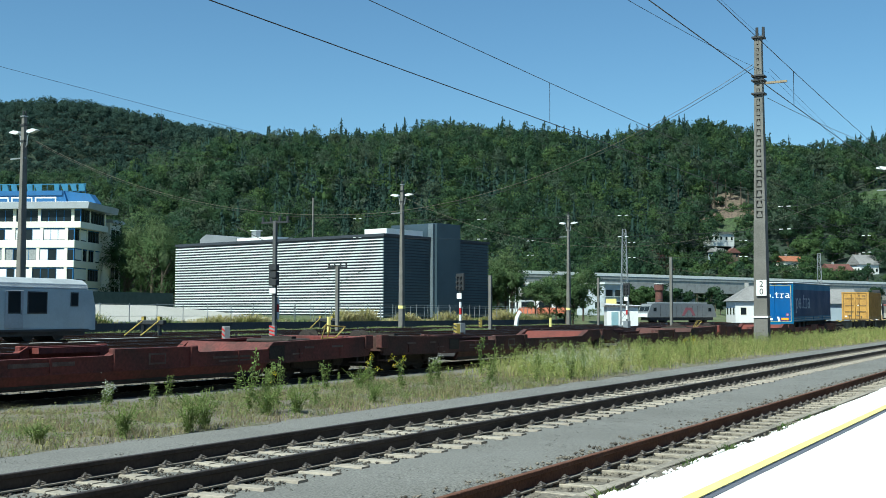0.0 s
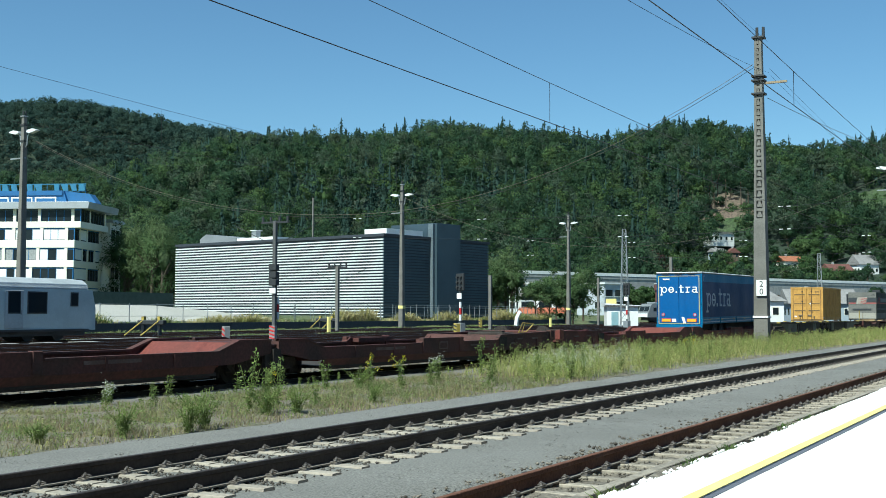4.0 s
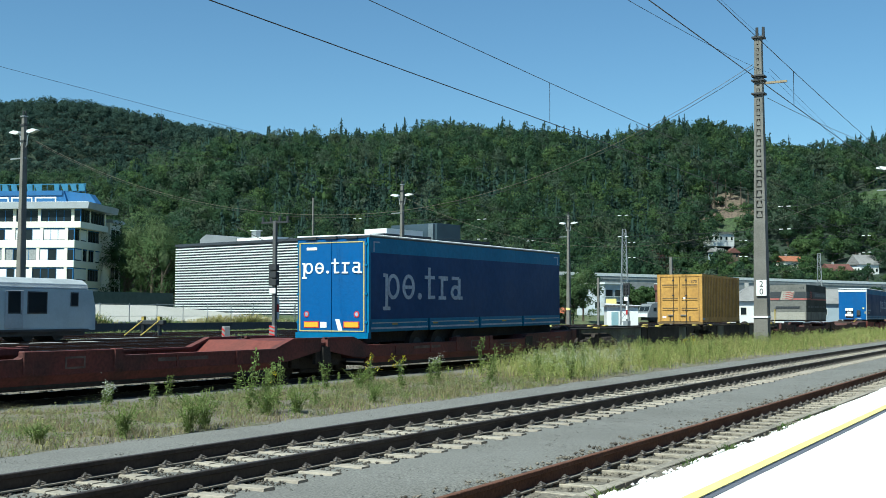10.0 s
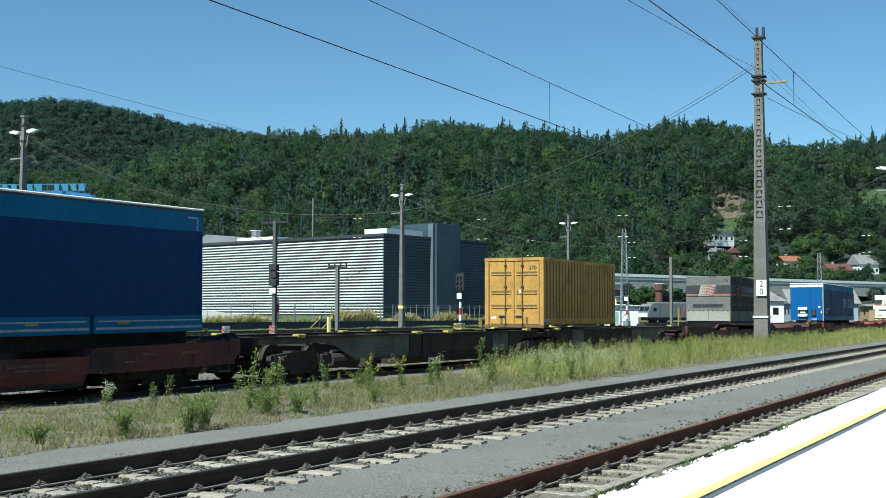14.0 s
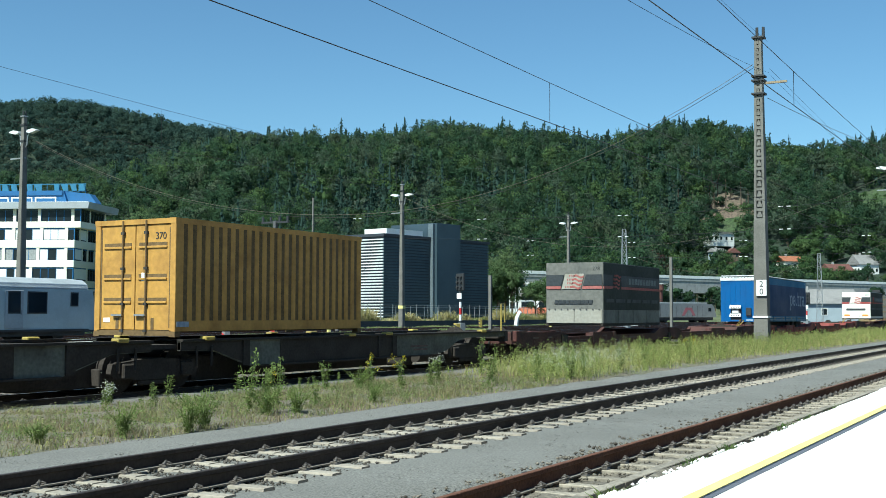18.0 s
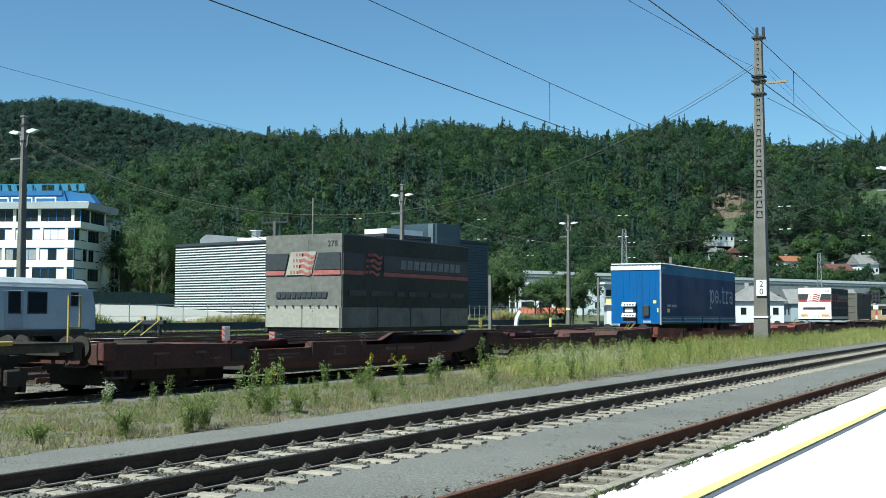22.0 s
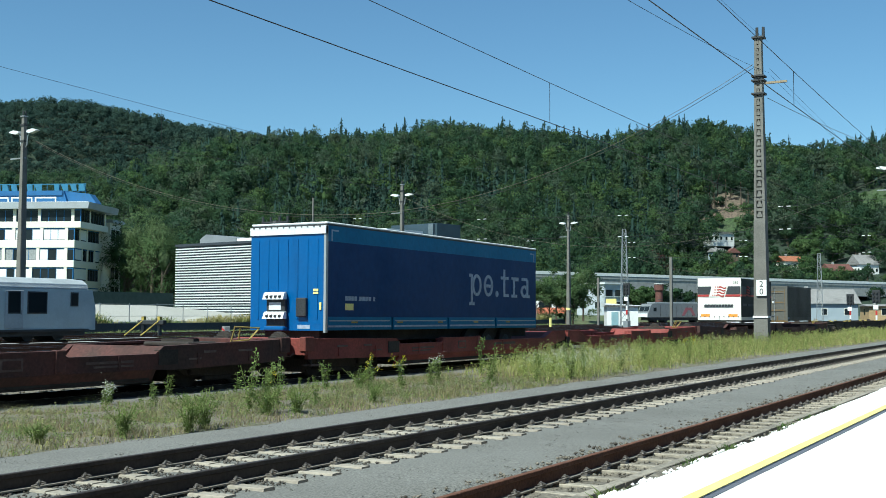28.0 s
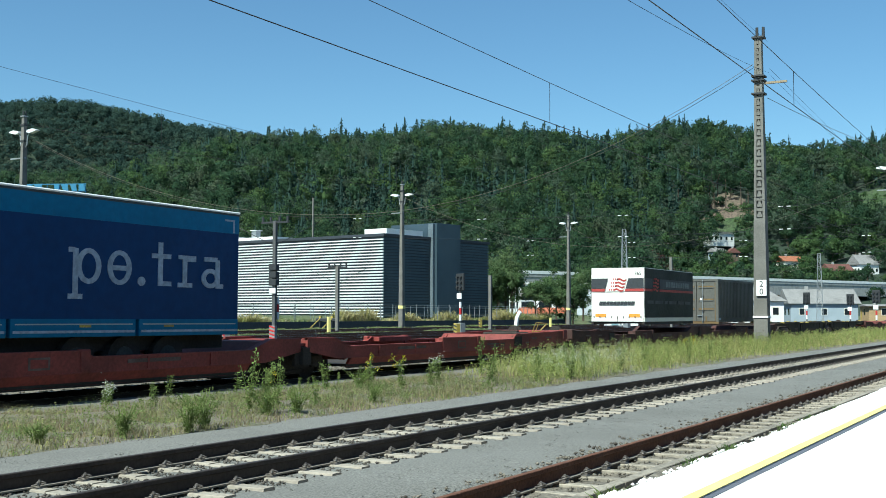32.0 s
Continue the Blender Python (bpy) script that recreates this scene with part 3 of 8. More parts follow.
part("vent_hood", BX(30.4, 31.8, -5.2, -3.8, HT + 1.9, HT + 2.0), M_WHITE, vf)
part("side_door", BX(-0.6, 0.1, -13.2, -11.2, HB - 0.6, HB + 3.6), M_CLADDARK, hall)

M_BLIND = mat("grey_blind", (0.30, 0.31, 0.31), 0.8, fine=4, coarse=0.4)

# ---- office building with blue frames ----
# local x runs leftwards along the sunlit front, local -y along the shaded side
OFF = pose(145.6, 155.8, 0, 0, 0, 114.1)
off = thing("office_building", "cream five-storey office block with blue window frames", "building", OFF)
M_FASCIA = mat("pale_metal_fascia", (0.40, 0.42, 0.44), 0.45, metal=0.2, fine=6, coarse=0.4, vary=0.06, stain=0.3)
M_BLINDWHITE = mat("white_blind", (0.80, 0.80, 0.78), 0.7, fine=6, coarse=0.5, vary=0.05, stain=0.15)
M_ROOFBLUE = mat("roof_blue", (0.030, 0.125, 0.30), 0.45, fine=8, coarse=0.8, vary=0.08, stain=0.3)
M_SIGNTEAL = mat("sign_teal", (0.045, 0.19, 0.31), 0.5, fine=10, coarse=0.8, vary=0.12, stain=0.4)
OL, OW = 36.0, 12.6
part("core", BX(0.9, OL, -OW + 0.5, -0.5, -1, 20.0), M_CLADGAP, off)
# corner offset along the front, underside and top of each white band, top of the windows below it
BANDS = ((-1.15, 16.6, 17.75, 20.0), (-0.05, 13.05, 14.45, 16.6), (0.0, 9.6, 10.85, 13.05), (0.05, 6.1, 7.35, 9.6), (0.0, 2.2, 3.8, 6.1))
for k, (cx, z0, z1, zt) in enumerate(BANDS):
    part("storey_band", BX(cx, OL, -OW, 0.15, z0, z1, bev=0.05), M_CREAM, off)
    rr = random.Random(k + 5)
    xx, j = cx + 1.25, 0
    part("corner_frame", BX(cx + 0.05, cx + 0.2, -0.15, 0.02, z1, zt), M_BLUEPAINT, off)
    part("corner_glass", BX(cx + 0.12, cx + 1.2, -0.35, -0.08, z1, zt), M_WINDOW, off)
    part("corner_rail", BX(cx + 0.06, cx + 1.2, -0.1, -0.02, zt - 0.28, zt), M_BLUEPAINT, off)
    while xx < OL - 3:
        ww = (5.6, 4.0, 4.6, 5.8)[(j + k) % 4]
        part("pier", BX(xx, xx + 0.55, -0.4, 0.10, z1, zt), M_CREAM, off)
        xx += 0.55
        w = part("window", BX(xx, xx + ww, -0.42, -0.12, z1, zt), M_WINDOW, off)
        part("frame", BX(xx, xx + ww, -0.14, -0.04, zt - 0.24, zt), M_BLUEPAINT if k else M_CLADDARK, w)
        n = max(3, int(ww / 1.25))
        run = rr.choice((0, 1, 2)) if k else 9
        shade = rr.choice((M_BLINDWHITE, M_BLINDWHITE, M_BLIND))
        for i in range(n + 1):
            u = xx + ww * i / n
            part("mullion", BX(u - 0.05, u + 0.05, -0.14, -0.05, z1, zt - 0.24), M_BLUEPAINT, w)
            if i < n and k and ((i + run) % n) < n * (0.25, 0.55, 0.75)[run]:
                part("blind", BX(u + 0.05, u + ww / n - 0.05, -0.12, -0.07, z1 + (0.1 if shade is M_BLINDWHITE else rr.choice((0.1, 0.5))), zt - 0.26), shade, w)
        xx += ww
        j += 1
    # shaded side
    yy = -0.5
    for i, (ww, white) in enumerate((((3.6, 0), (6.6, 0)), ((1.9, 0), (2.6, 1), (5.4, 0)), ((3.0, 1), (2.0, 0), (2.6, 0), (2.2, 1)), ((5.4, 1), (5.2, 0)), ((5.4, 1), (5.2, 1)))[k]):
        w = part("window", BX(cx + 0.25, cx + 0.8, yy - ww, yy, z1, zt), M_WINDOW, off)
        part("frame", BX(cx + 0.12, cx + 0.3, yy - ww, yy, zt - 0.2, zt), M_BLUEPAINT if k else M_CLADDARK, w)
        for q in range(int(ww / 1.2) + 1):
            part("mullion", BX(cx + 0.16, cx + 0.3, yy - q * 1.2 - 0.08, yy - q * 1.2, z1, zt - 0.2), M_CLADDARK, w)
        if white:
            part("blind", BX(cx + 0.14, cx + 0.26, yy - ww + 0.1, yy - 0.1, z1 + 0.2, zt - 0.2), M_BLINDWHITE, w)
        yy -= ww
        part("pier", BX(cx + 0.1, cx + 0.6, yy - 0.55, yy, z1, zt), M_CREAM, off)
        yy -= 0.55
part("roof_slab", PR([(-2.7, 20.0), (OL, 20.0), (OL, 21.15), (-2.9, 21.15)], -OW - 0.8, 0.9, "y"), M_FASCIA, off, "pale metal roof fascia")
part("roof_deck", BX(-2.5, OL, -OW - 0.5, 0.5, 21.15, 21.25), M_CLAD, off)
part("rear_wing", BX(-1.2, 6, -OW - 6.5, -OW - 0.9, -1, 18.6), M_CREAM, off)
part("rear_roof", BX(-1.8, 6, -OW - 7.2, -OW - 0.85, 18.6, 19.2), M_FASCIA, off)
for z0 in (15.2, 11.6, 8.0, 4.4):
    w = part("window", BX(-1.26, -0.9, -OW - 5.4, -OW - 1.6, z0, z0 + 2.1), M_WINDOW, off)
    part("mullion", BX(-1.3, -1.2, -OW - 3.6, -OW - 3.4, z0, z0 + 2.1), M_CREAM, w)
part("penthouse", PR([(2.3, 21.2), (OL - 4, 21.2), (OL - 4, 23.4), (3.0, 23.4)], -6.0, -1.8, "y"), M_ROOFBLUE, off, "blue roof storey with sloped end")
part("penthouse_end", PR([(-2.9, 21.2), (2.3, 21.2), (3.0, 23.4), (-1.6, 22.9)], -5.0, -2.4, "y"), M_ROOFBLUE, off)
part("penthouse_fascia", BX(3.1, OL - 4, -1.9, -1.6, 22.6, 23.45), M_ROOFBLUE, off)
for i in range(6):
    x0 = 4.0 + i * 4.4
    fr = part("roof_frame", BX(x0, x0 + 3.9, -1.2, -0.9, 22.0, 22.25), M_WHITE, off, "white roof frame")
    for u in (x0, x0 + 3.7):
        part("roof_frame_leg", BX(u, u + 0.2, -1.2, -0.95, 21.25, 22.0), M_WHITE, fr)
sg = part("sign_rail", BX(-0.3, OL - 8, -4.0, -3.9, 24.8, 24.95), M_SIGNTEAL, off)
part("sign_rail", BX(-0.3, OL - 8, -4.0, -3.9, 23.5, 23.62), M_SIGNTEAL, off)
rr = random.Random(11)
xx = -0.2
while xx < OL - 9:
    ww = rr.uniform(0.9, 1.7)
    if rr.random() < 0.82:
        part("sign_panel", PR([(xx, 23.62), (xx + ww * rr.uniform(0.6, 1.0), 23.62), (xx + ww, 24.8), (xx + ww * rr.uniform(0.0, 0.3), 24.8)], -3.9, -3.75, "y"), M_SIGNTEAL, sg)
    xx += ww + 0.3
for xx in np.arange(-0.2, OL - 9, 2.4):
    part("sign_post", BX(xx, xx + 0.1, -4.1, -3.98, 21.2, 24.9), M_SIGNTEAL, off)

# ---- low walls, embankment and fences in front of the hall ----
emb = thing("embankment", "pale concrete ramp along the yard", "embankment", None, "", "structure")
for (xa, xb, za, zb) in ((66, 78, 2.4, 2.35), (78, 86, 2.35, 2.3), (86, 95, 2.3, 1.75), (95, 104, 1.75, 1.05)):
    bm = bmesh.new()
    v = [bm.verts.new(q) for q in ((xa, 77.9, 0.3), (xb, 77.9, 0.3), (xb, 77.9, 0.75), (xa, 77.9, 0.75), (xa, 80.6, 0.3), (xb, 80.6, 0.3), (xb, 80.6, zb), (xa, 80.6, za))]
    for f in ((0, 1, 2, 3), (3, 2, 6, 7), (1, 5, 6, 2), (0, 3, 7, 4), (7, 6, 5, 4), (4, 5, 1, 0)):
        bm.faces.new([v[k] for k in f])
    part("ramp_slab", bm, M_PALECONC, emb)
low = thing("retaining_wall", "low dark retaining wall at the yard's edge", "wall", None, "", "structure")
for i in range(30):
    part("panel", BX(60 + i * 4.0, 63.96 + i * 4.0, 76.0, 76.3, -0.3, 0.62), M_CLADGAP, low)
grn = thing("boundary_wall", "dark green boundary wall below the office building", "wall", None, "", "structure")
part("wall", BX(90.5, 118.6, 108, 108.4, 0, 4.25), mat("dark_green_sheet", (0.05, 0.075, 0.07), 0.7), grn)
part("white_panel", BX(85.5, 90.4, 108, 108.4, 0, 4.1), M_WHITE, grn)


def fence(name, label, p0, p1, h, z, n, mats):
    d = Vector((p1[0] - p0[0], p1[1] - p0[1], 0))
    t = thing(name, label, "fence", pose(p0[0], p0[1], z, 0, 0, math.degrees(math.atan2(d.y, d.x))))
    L = d.length
    first = part("post", TB((0, 0, -0.3), (0, 0, h), 0.042, n=6), mats, t)
    for i in range(1, n + 1):
        again(first, pose(L * i / n, 0, 0))
    for zz in (h * 0.45, h * 0.95):
        part("rail", TB((0, 0, zz), (L, 0, zz), 0.024, n=5), mats, t)
    return t


fence("fence", "grey tubular railing along the yard", (68, 77.2), (170, 77.2), 2.2, 0.28, 28, M_STEEL)
fence("fence", "pale tubular railing in front of the hall", (106, 80.5), (172, 79.0), 2.4, 0.4, 22, M_STEEL)

# ---- standing vehicles ----
M_CARBODY = mat("pale_grey_paint", (0.47, 0.53, 0.54), 0.4, fine=12, coarse=0.8, vary=0.05, stain=0.3)
car = thing("track_vehicle", "pale grey works railcar standing in the yard", "railcar", pose(49.3, 52.6, -0.05))
roofp = [(-1.44, 2.95), (-1.34, 3.28), (-0.95, 3.52), (0, 3.62), (0.95, 3.52), (1.34, 3.28), (1.44, 2.95)]
M_CARROOF = mat("grey_roof_paint", (0.40, 0.43, 0.45), 0.5, fine=8, coarse=0.8, vary=0.08, stain=0.4)
part("body", PR([(-1.45, 0.62), (1.45, 0.62), (1.45, 2.0), (1.44, 2.95), (-1.44, 2.95), (-1.45, 2.0)], -18, 0), M_CARBODY, car)
part("roof", PR(roofp, -18, -0.35), M_CARROOF, car, "rounded grey roof")
for zz in (3.02, 3.2):
    part("roof_rib", BX(-17.8, -0.5, -1.46 + (zz - 3.0) * 0.5, -1.38 + (zz - 3.0) * 0.5, zz, zz + 0.04), M_LAMPWHITE, car)
part("nose", PR([(0, 0.62), (0.28, 0.62), (0.28, 1.9), (0.0, 2.95)], -1.4, 1.4, "y"), M_CARBODY, car)
part("side_step", BX(-16, -0.3, -1.5, -1.4, 0.55, 0.68), M_DARKSTEEL, car)
door = part("door", BX(-6.35, -5.1, -1.485, -1.45, 0.75, 2.85, bev=0.02), M_CARROOF, car)
part("door_handle", BX(-5.3, -5.2, -1.50, -1.48, 1.5, 1.75), M_STEEL, door)
for (a, b, z0, z1) in ((-4.75, -3.5, 1.62, 2.74), (-6.1, -5.35, 1.62, 2.74), (-8.6, -7.4, 1.62, 2.74), (-1.65, -1.2, 2.05, 2.74)):
    w = part("window", BX(a, b, -1.495, -1.44, z0, z1, bev=0.01), M_WINDOW, car)
    part("frame", BX(a - 0.06, b + 0.06, -1.489, -1.455, z0 - 0.06, z1 + 0.06), M_DARKSTEEL, w)
part("underframe", BX(-17.5, -0.4, -1.2, 1.2, 0.3, 0.62), M_DARKSTEEL, car)
for xx in (-14.5, -12.3, -4.2, -2.0):
    part("wheelset", TB((xx, -0.8, 0.46), (xx, 0.8, 0.46), 0.46, n=20), M_DARKSTEEL, car)
for s in (-0.87, 0.87):
    part("buffer", TB((0.25, s, 0.98), (0.75, s, 0.98), 0.2, n=12), M_DARKSTEEL, car)


M_LOCO = mat("silver_loco_paint", (0.22, 0.235, 0.245), 0.4, metal=0.2, fine=10, coarse=0.6, vary=0.06, stain=0.3)


def locomotive(x, y, z):
    t = thing("locomotive", "silver electric locomotive parked behind the yard", "locomotive", pose(x, y, z, 0, 0, -26))
    prof = [(-0.25, 0.95), (-0.2, 1.75), (0.0, 2.0), (0.55, 3.2), (1.1, 3.62), (17.9, 3.62), (18.45, 3.2), (19.0, 2.0), (19.2, 1.75), (19.25, 0.95)]
    part("body", PR(prof, -1.45, 1.45, "y"), M_LOCO, t)
    part("roof", BX(2.0, 17, -1.1, 1.1, 3.60, 3.95, bev=0.08), M_STEEL, t)
    for a in (1.3, 16.9):
        part("cab_window", BX(a, a + 0.8, -1.475, -1.42, 2.15, 2.85), M_WINDOW, t)
    part("nose_panel", PR([(-0.275, 1.0), (-0.225, 1.72), (-0.2, 1.72), (-0.25, 1.0)], -1.3, 1.3, "y"), M_LAMPWHITE, t, "pale nose panel")
    for s in (-1, 1):
        part("windscreen", PR([(0.02, 2.12), (0.46, 3.08), (0.56, 3.04), (0.12, 2.06)], min(s * 0.06, s * 1.25), max(s * 0.06, s * 1.25), "y"), M_WINDOW, t)
    for i in range(9):
        part("side_groove", BX(3.2 + i * 1.5, 3.26 + i * 1.5, -1.46, -1.43, 1.1, 3.3), M_DARKSTEEL, t)
    part("pantograph", wire(bmesh.new(), [(4.0, 0, 3.95), (6.2, 0, 4.25), (4.2, 0, 4.5), (4.2, -0.8, 4.5)], 0.05, n=5), M_DARKSTEEL, t)
    part("underframe", BX(0.6, 18.4, -1.3, 1.3, 0.35, 0.97), M_DARKSTEEL, t)
    part("emblem", PR([(9.2, 1.3), (10.0, 1.3), (10.9, 2.4), (11.6, 2.4), (12.3, 1.3), (13.1, 1.3), (12.0, 2.9), (10.3, 2.9)], -1.47, -1.44, "y"), mat("faded_red", (0.30, 0.10, 0.12), 0.5), t, "faded red emblem")
    for xx in (2.5, 5.3, 13.9, 16.7):
        part("wheelset", TB((xx, -0.8, 0.5), (xx, 0.8, 0.5), 0.55, n=16), M_DARKSTEEL, t)
    for s in (-0.87, 0.87):
        part("headlight", TB((-0.16, s, 1.35), (-0.1, s, 1.35), 0.1, n=8), M_LAMPWHITE, t)
    return t


siding = railway_track("railway_track", 0.0, 0.0, -22, 46, "curving-off siding under the parked locomotive", 0, "tarred", M_RUSTRAIL, M_RAILTOP, "yard tracks")
siding.matrix_basis = pose(215.7, 75.1, -0.02, 0, 0, -26)
locomotive(215.7, 75.1, -0.02)

# ---- hut ----
hut = thing("relay_hut", "small white relay hut with flat roof", "hut", pose(158.0, 58.4, -0.24, 0, 0, -61))
M_HUTTEAL = mat("pale_teal_boards", (0.24, 0.38, 0.42), 0.7, fine=8, coarse=0.6, vary=0.08, stain=0.3)
part("wall", BX(-2.2, 2.2, -1.4, 1.4, 0, 2.9), M_HUTTEAL, hut, "pale teal boarded wall")
part("gable_wall", BX(-2.24, 2.24, -1.46, -1.4, 0, 2.9), M_WHITE, hut, "white end wall")
part("gable_wall", BX(-2.26, -2.2, -1.4, 1.4, 0, 2.9), M_WHITE, hut, "white end wall")
part("roof", PR([(-2.6, 2.9), (2.6, 2.9), (2.6, 3.05), (-2.6, 3.35)], -1.8, 1.8, "y"), M_CLAD, hut)
part("fascia", PR([(-2.62, 2.86), (2.62, 2.86), (2.62, 2.98), (-2.62, 3.12)], -1.86, -1.8, "y"), M_DARKPOST, hut)
part("door", BX(-1.6, -0.6, -1.49, -1.44, 0.05, 2.1), M_HUTTEAL, hut)
part("roof_sign", BX(-2.4, -0.9, -1.6, -1.5, 3.3, 4.0), M_YELLOW, hut, "yellow board on the roof")

# ---- viaduct ----
V0, V1 = Vector((300, 145, 0)), Vector((560, 30, 0))
vd = V1 - V0
via = thing("viaduct", "long grey concrete road viaduct on piers", "viaduct", pose(V0.x, V0.y, 0, 0, 0, math.degrees(math.atan2(vd.y, vd.x))))
for i in range(22):
    part("deck_span", PR([(-5.5, 12.2), (5.5, 12.2), (5.5, 12.6), (5.5, 13.1), (-5.5, 13.1), (-5.5, 12.6)], -60 + i * 34, -60.06 + (i + 1) * 34), M_CONC, via)
    part("girder", PR([(-5.3, 8.4), (5.3, 8.4), (5.35, 12.2), (-5.35, 12.2)], -60 + i * 34, -60.06 + (i + 1) * 34), M_CONC, via)
    part("parapet", BX(-60 + i * 34, -60.06 + (i + 1) * 34, -5.6, -5.3, 13.1, 14.0), M_WHITE, via, "pale parapet")
    part("pier", BX(-61.2 + i * 34, -58.8 + i * 34, -3, 3, -1, 8.6), M_CONC, via)

# ---- houses ----


def house(x, y, z, w, d, h, rise, turn, wall, roof, label, overhang=0.6, hip=False, windows=3):
    t = thing("house", label, "house", pose(x, y, z, 0, 0, turn), "houses")
    part("wall", BX(-w / 2, w / 2, -d / 2, d / 2, -2, h), wall, t)
    o = overhang
    bm = bmesh.new()
    inset = d * 0.5 if hip else 0
    v = [bm.verts.new(p) for p in ((-w / 2 - o, -d / 2 - o, h - 0.1), (w / 2 + o, -d / 2 - o, h - 0.1), (w / 2 + o, d / 2 + o, h - 0.1), (-w / 2 - o, d / 2 + o, h - 0.1),
                                   (-w / 2 - o + inset, 0, h + rise), (w / 2 + o - inset, 0, h + rise))]
    for f in ((0, 1, 5, 4), (2, 3, 4, 5), (1, 2, 5), (3, 0, 4), (3, 2, 1, 0)):
        bm.faces.new([v[i] for i in f])
    part("roof", bm, roof, t)
    if not hip:
        for s in (-1, 1):
            part("gable", PR([(-d / 2, h - 0.1), (d / 2, h - 0.1), (0, h + rise - 0.3)], s * w / 2 - 0.1, s * w / 2 + 0.1), wall, t)
    part("chimney", BX(-w * 0.2, -w * 0.2 + 0.7, -0.3, 0.4, h + rise * 0.4, h + rise + 0.7), M_CONC, t)
    for i in range(windows):
        xx = -w / 2 + w * (i + 0.5) / windows
        for zz in ([0.9] if h < 4.6 else [0.9, h - 2.2]):
            wi = part("window", BX(xx - 0.55, xx + 0.55, -d / 2 - 0.04, -d / 2 + 0.02, zz, zz + 1.4), M_WINDOW, t)
            part("frame", BX(xx - 0.65, xx + 0.65, -d / 2 - 0.03, -d / 2 + 0.01, zz - 0.1, zz + 1.5), M_CREAM, wi)
        yy = -d / 2 + d * (i + 0.5) / windows
        part("window", BX(-w / 2 - 0.04, -w / 2 + 0.02, yy - 0.5, yy + 0.5, 0.9, 2.3), M_WINDOW, t)
    return t


M_WALLBLUE = mat("pale_blue_render", (0.33, 0.39, 0.43), 0.8, fine=8, coarse=0.4, vary=0.06)
M_TIMBER = mat("tan_boards", (0.42, 0.30, 0.16), 0.8, fine=8, coarse=0.5)
house(232, 57.5, 0.6, 9.5, 8.0, 3.7, 2.9, -62, M_WHITE, M_ROOFGREY, "white cottage with grey hipped roof", hip=True)
house(270, 52.5, 0.6, 15.0, 9.0, 3.5, 3.2, -62, M_WALLBLUE, M_ROOFGREY, "pale blue low house with broad grey roof")
house(285, 41.5, 0.6, 7.0, 6.0, 3.0, 0.4, -62, M_TIMBER, M_ROOFGREY, "tan timber shed with flat roof", windows=1)

# ---- freight train ----
M_WAGONRED = mat("wagon_red", (0.128, 0.027, 0.022), 0.75, fine=14, coarse=0.9, vary=0.3, stain=0.85, tint=(0.052, 0.027, 0.023))
M_WAGONBRIGHT = mat("fresh_red", (0.150, 0.034, 0.024), 0.7, fine=14, coarse=1.2, vary=0.2, stain=0.6, tint=(0.10, 0.03, 0.022))
M_WAGONMID = mat("wagon_clean_red", (0.22, 0.038, 0.03), 0.7, fine=14, coarse=0.9, vary=0.25, stain=0.7, tint=(0.11, 0.032, 0.025))
M_WAGONBROWN = mat("wagon_brown", (0.078, 0.025, 0.020), 0.8, fine=14, coarse=0.9, vary=0.3, stain=0.85, tint=(0.045, 0.028, 0.023))
M_WAGONGREY = mat("wagon_grey_green", (0.125, 0.132, 0.112), 0.8, fine=12, coarse=0.7, vary=0.25, stain=0.9, tint=(0.05, 0.045, 0.035))
M_GRIME = mat("brake_dust", (0.034, 0.027, 0.022), 0.9, fine=18, coarse=2, vary=0.3)
M_MARK = mat("faded_marking", (0.095, 0.058, 0.05), 0.8, fine=20, coarse=3, vary=0.2, stain=0.6, tint=(0.2, 0.15, 0.13))

# how far the train has come, in metres, at each second
TRAVEL = ((0, -16.30), (1, -10.86), (2, -5.42), (3, 0.0), (5.5, 13.55), (6, 16.26), (7, 21.69), (8, 27.10), (9, 32.41), (10, 37.63), (11, 42.81), (12, 47.93), (13, 52.99),
          (14, 57.99), (16, 68.02), (18, 77.77), (19, 82.67), (20, 87.52), (21, 92.31), (22, 97.03), (23, 101.67), (24, 106.32), (25, 110.96), (26, 115.56), (27.5, 122.39),
          (28, 124.61), (29, 128.97), (30, 133.21), (31, 137.39), (32, 141.52))
ROLLING, WHEELSETS = [], []


def rolling(ob, x, z=TRAIN_Z):
    """Places a thing on the train: x is where it stands when the travel is nought."""
    ob.matrix_basis = pose(x, TRAIN_Y, z)
    ROLLING.append((ob, x, z, 0.0))
    return ob


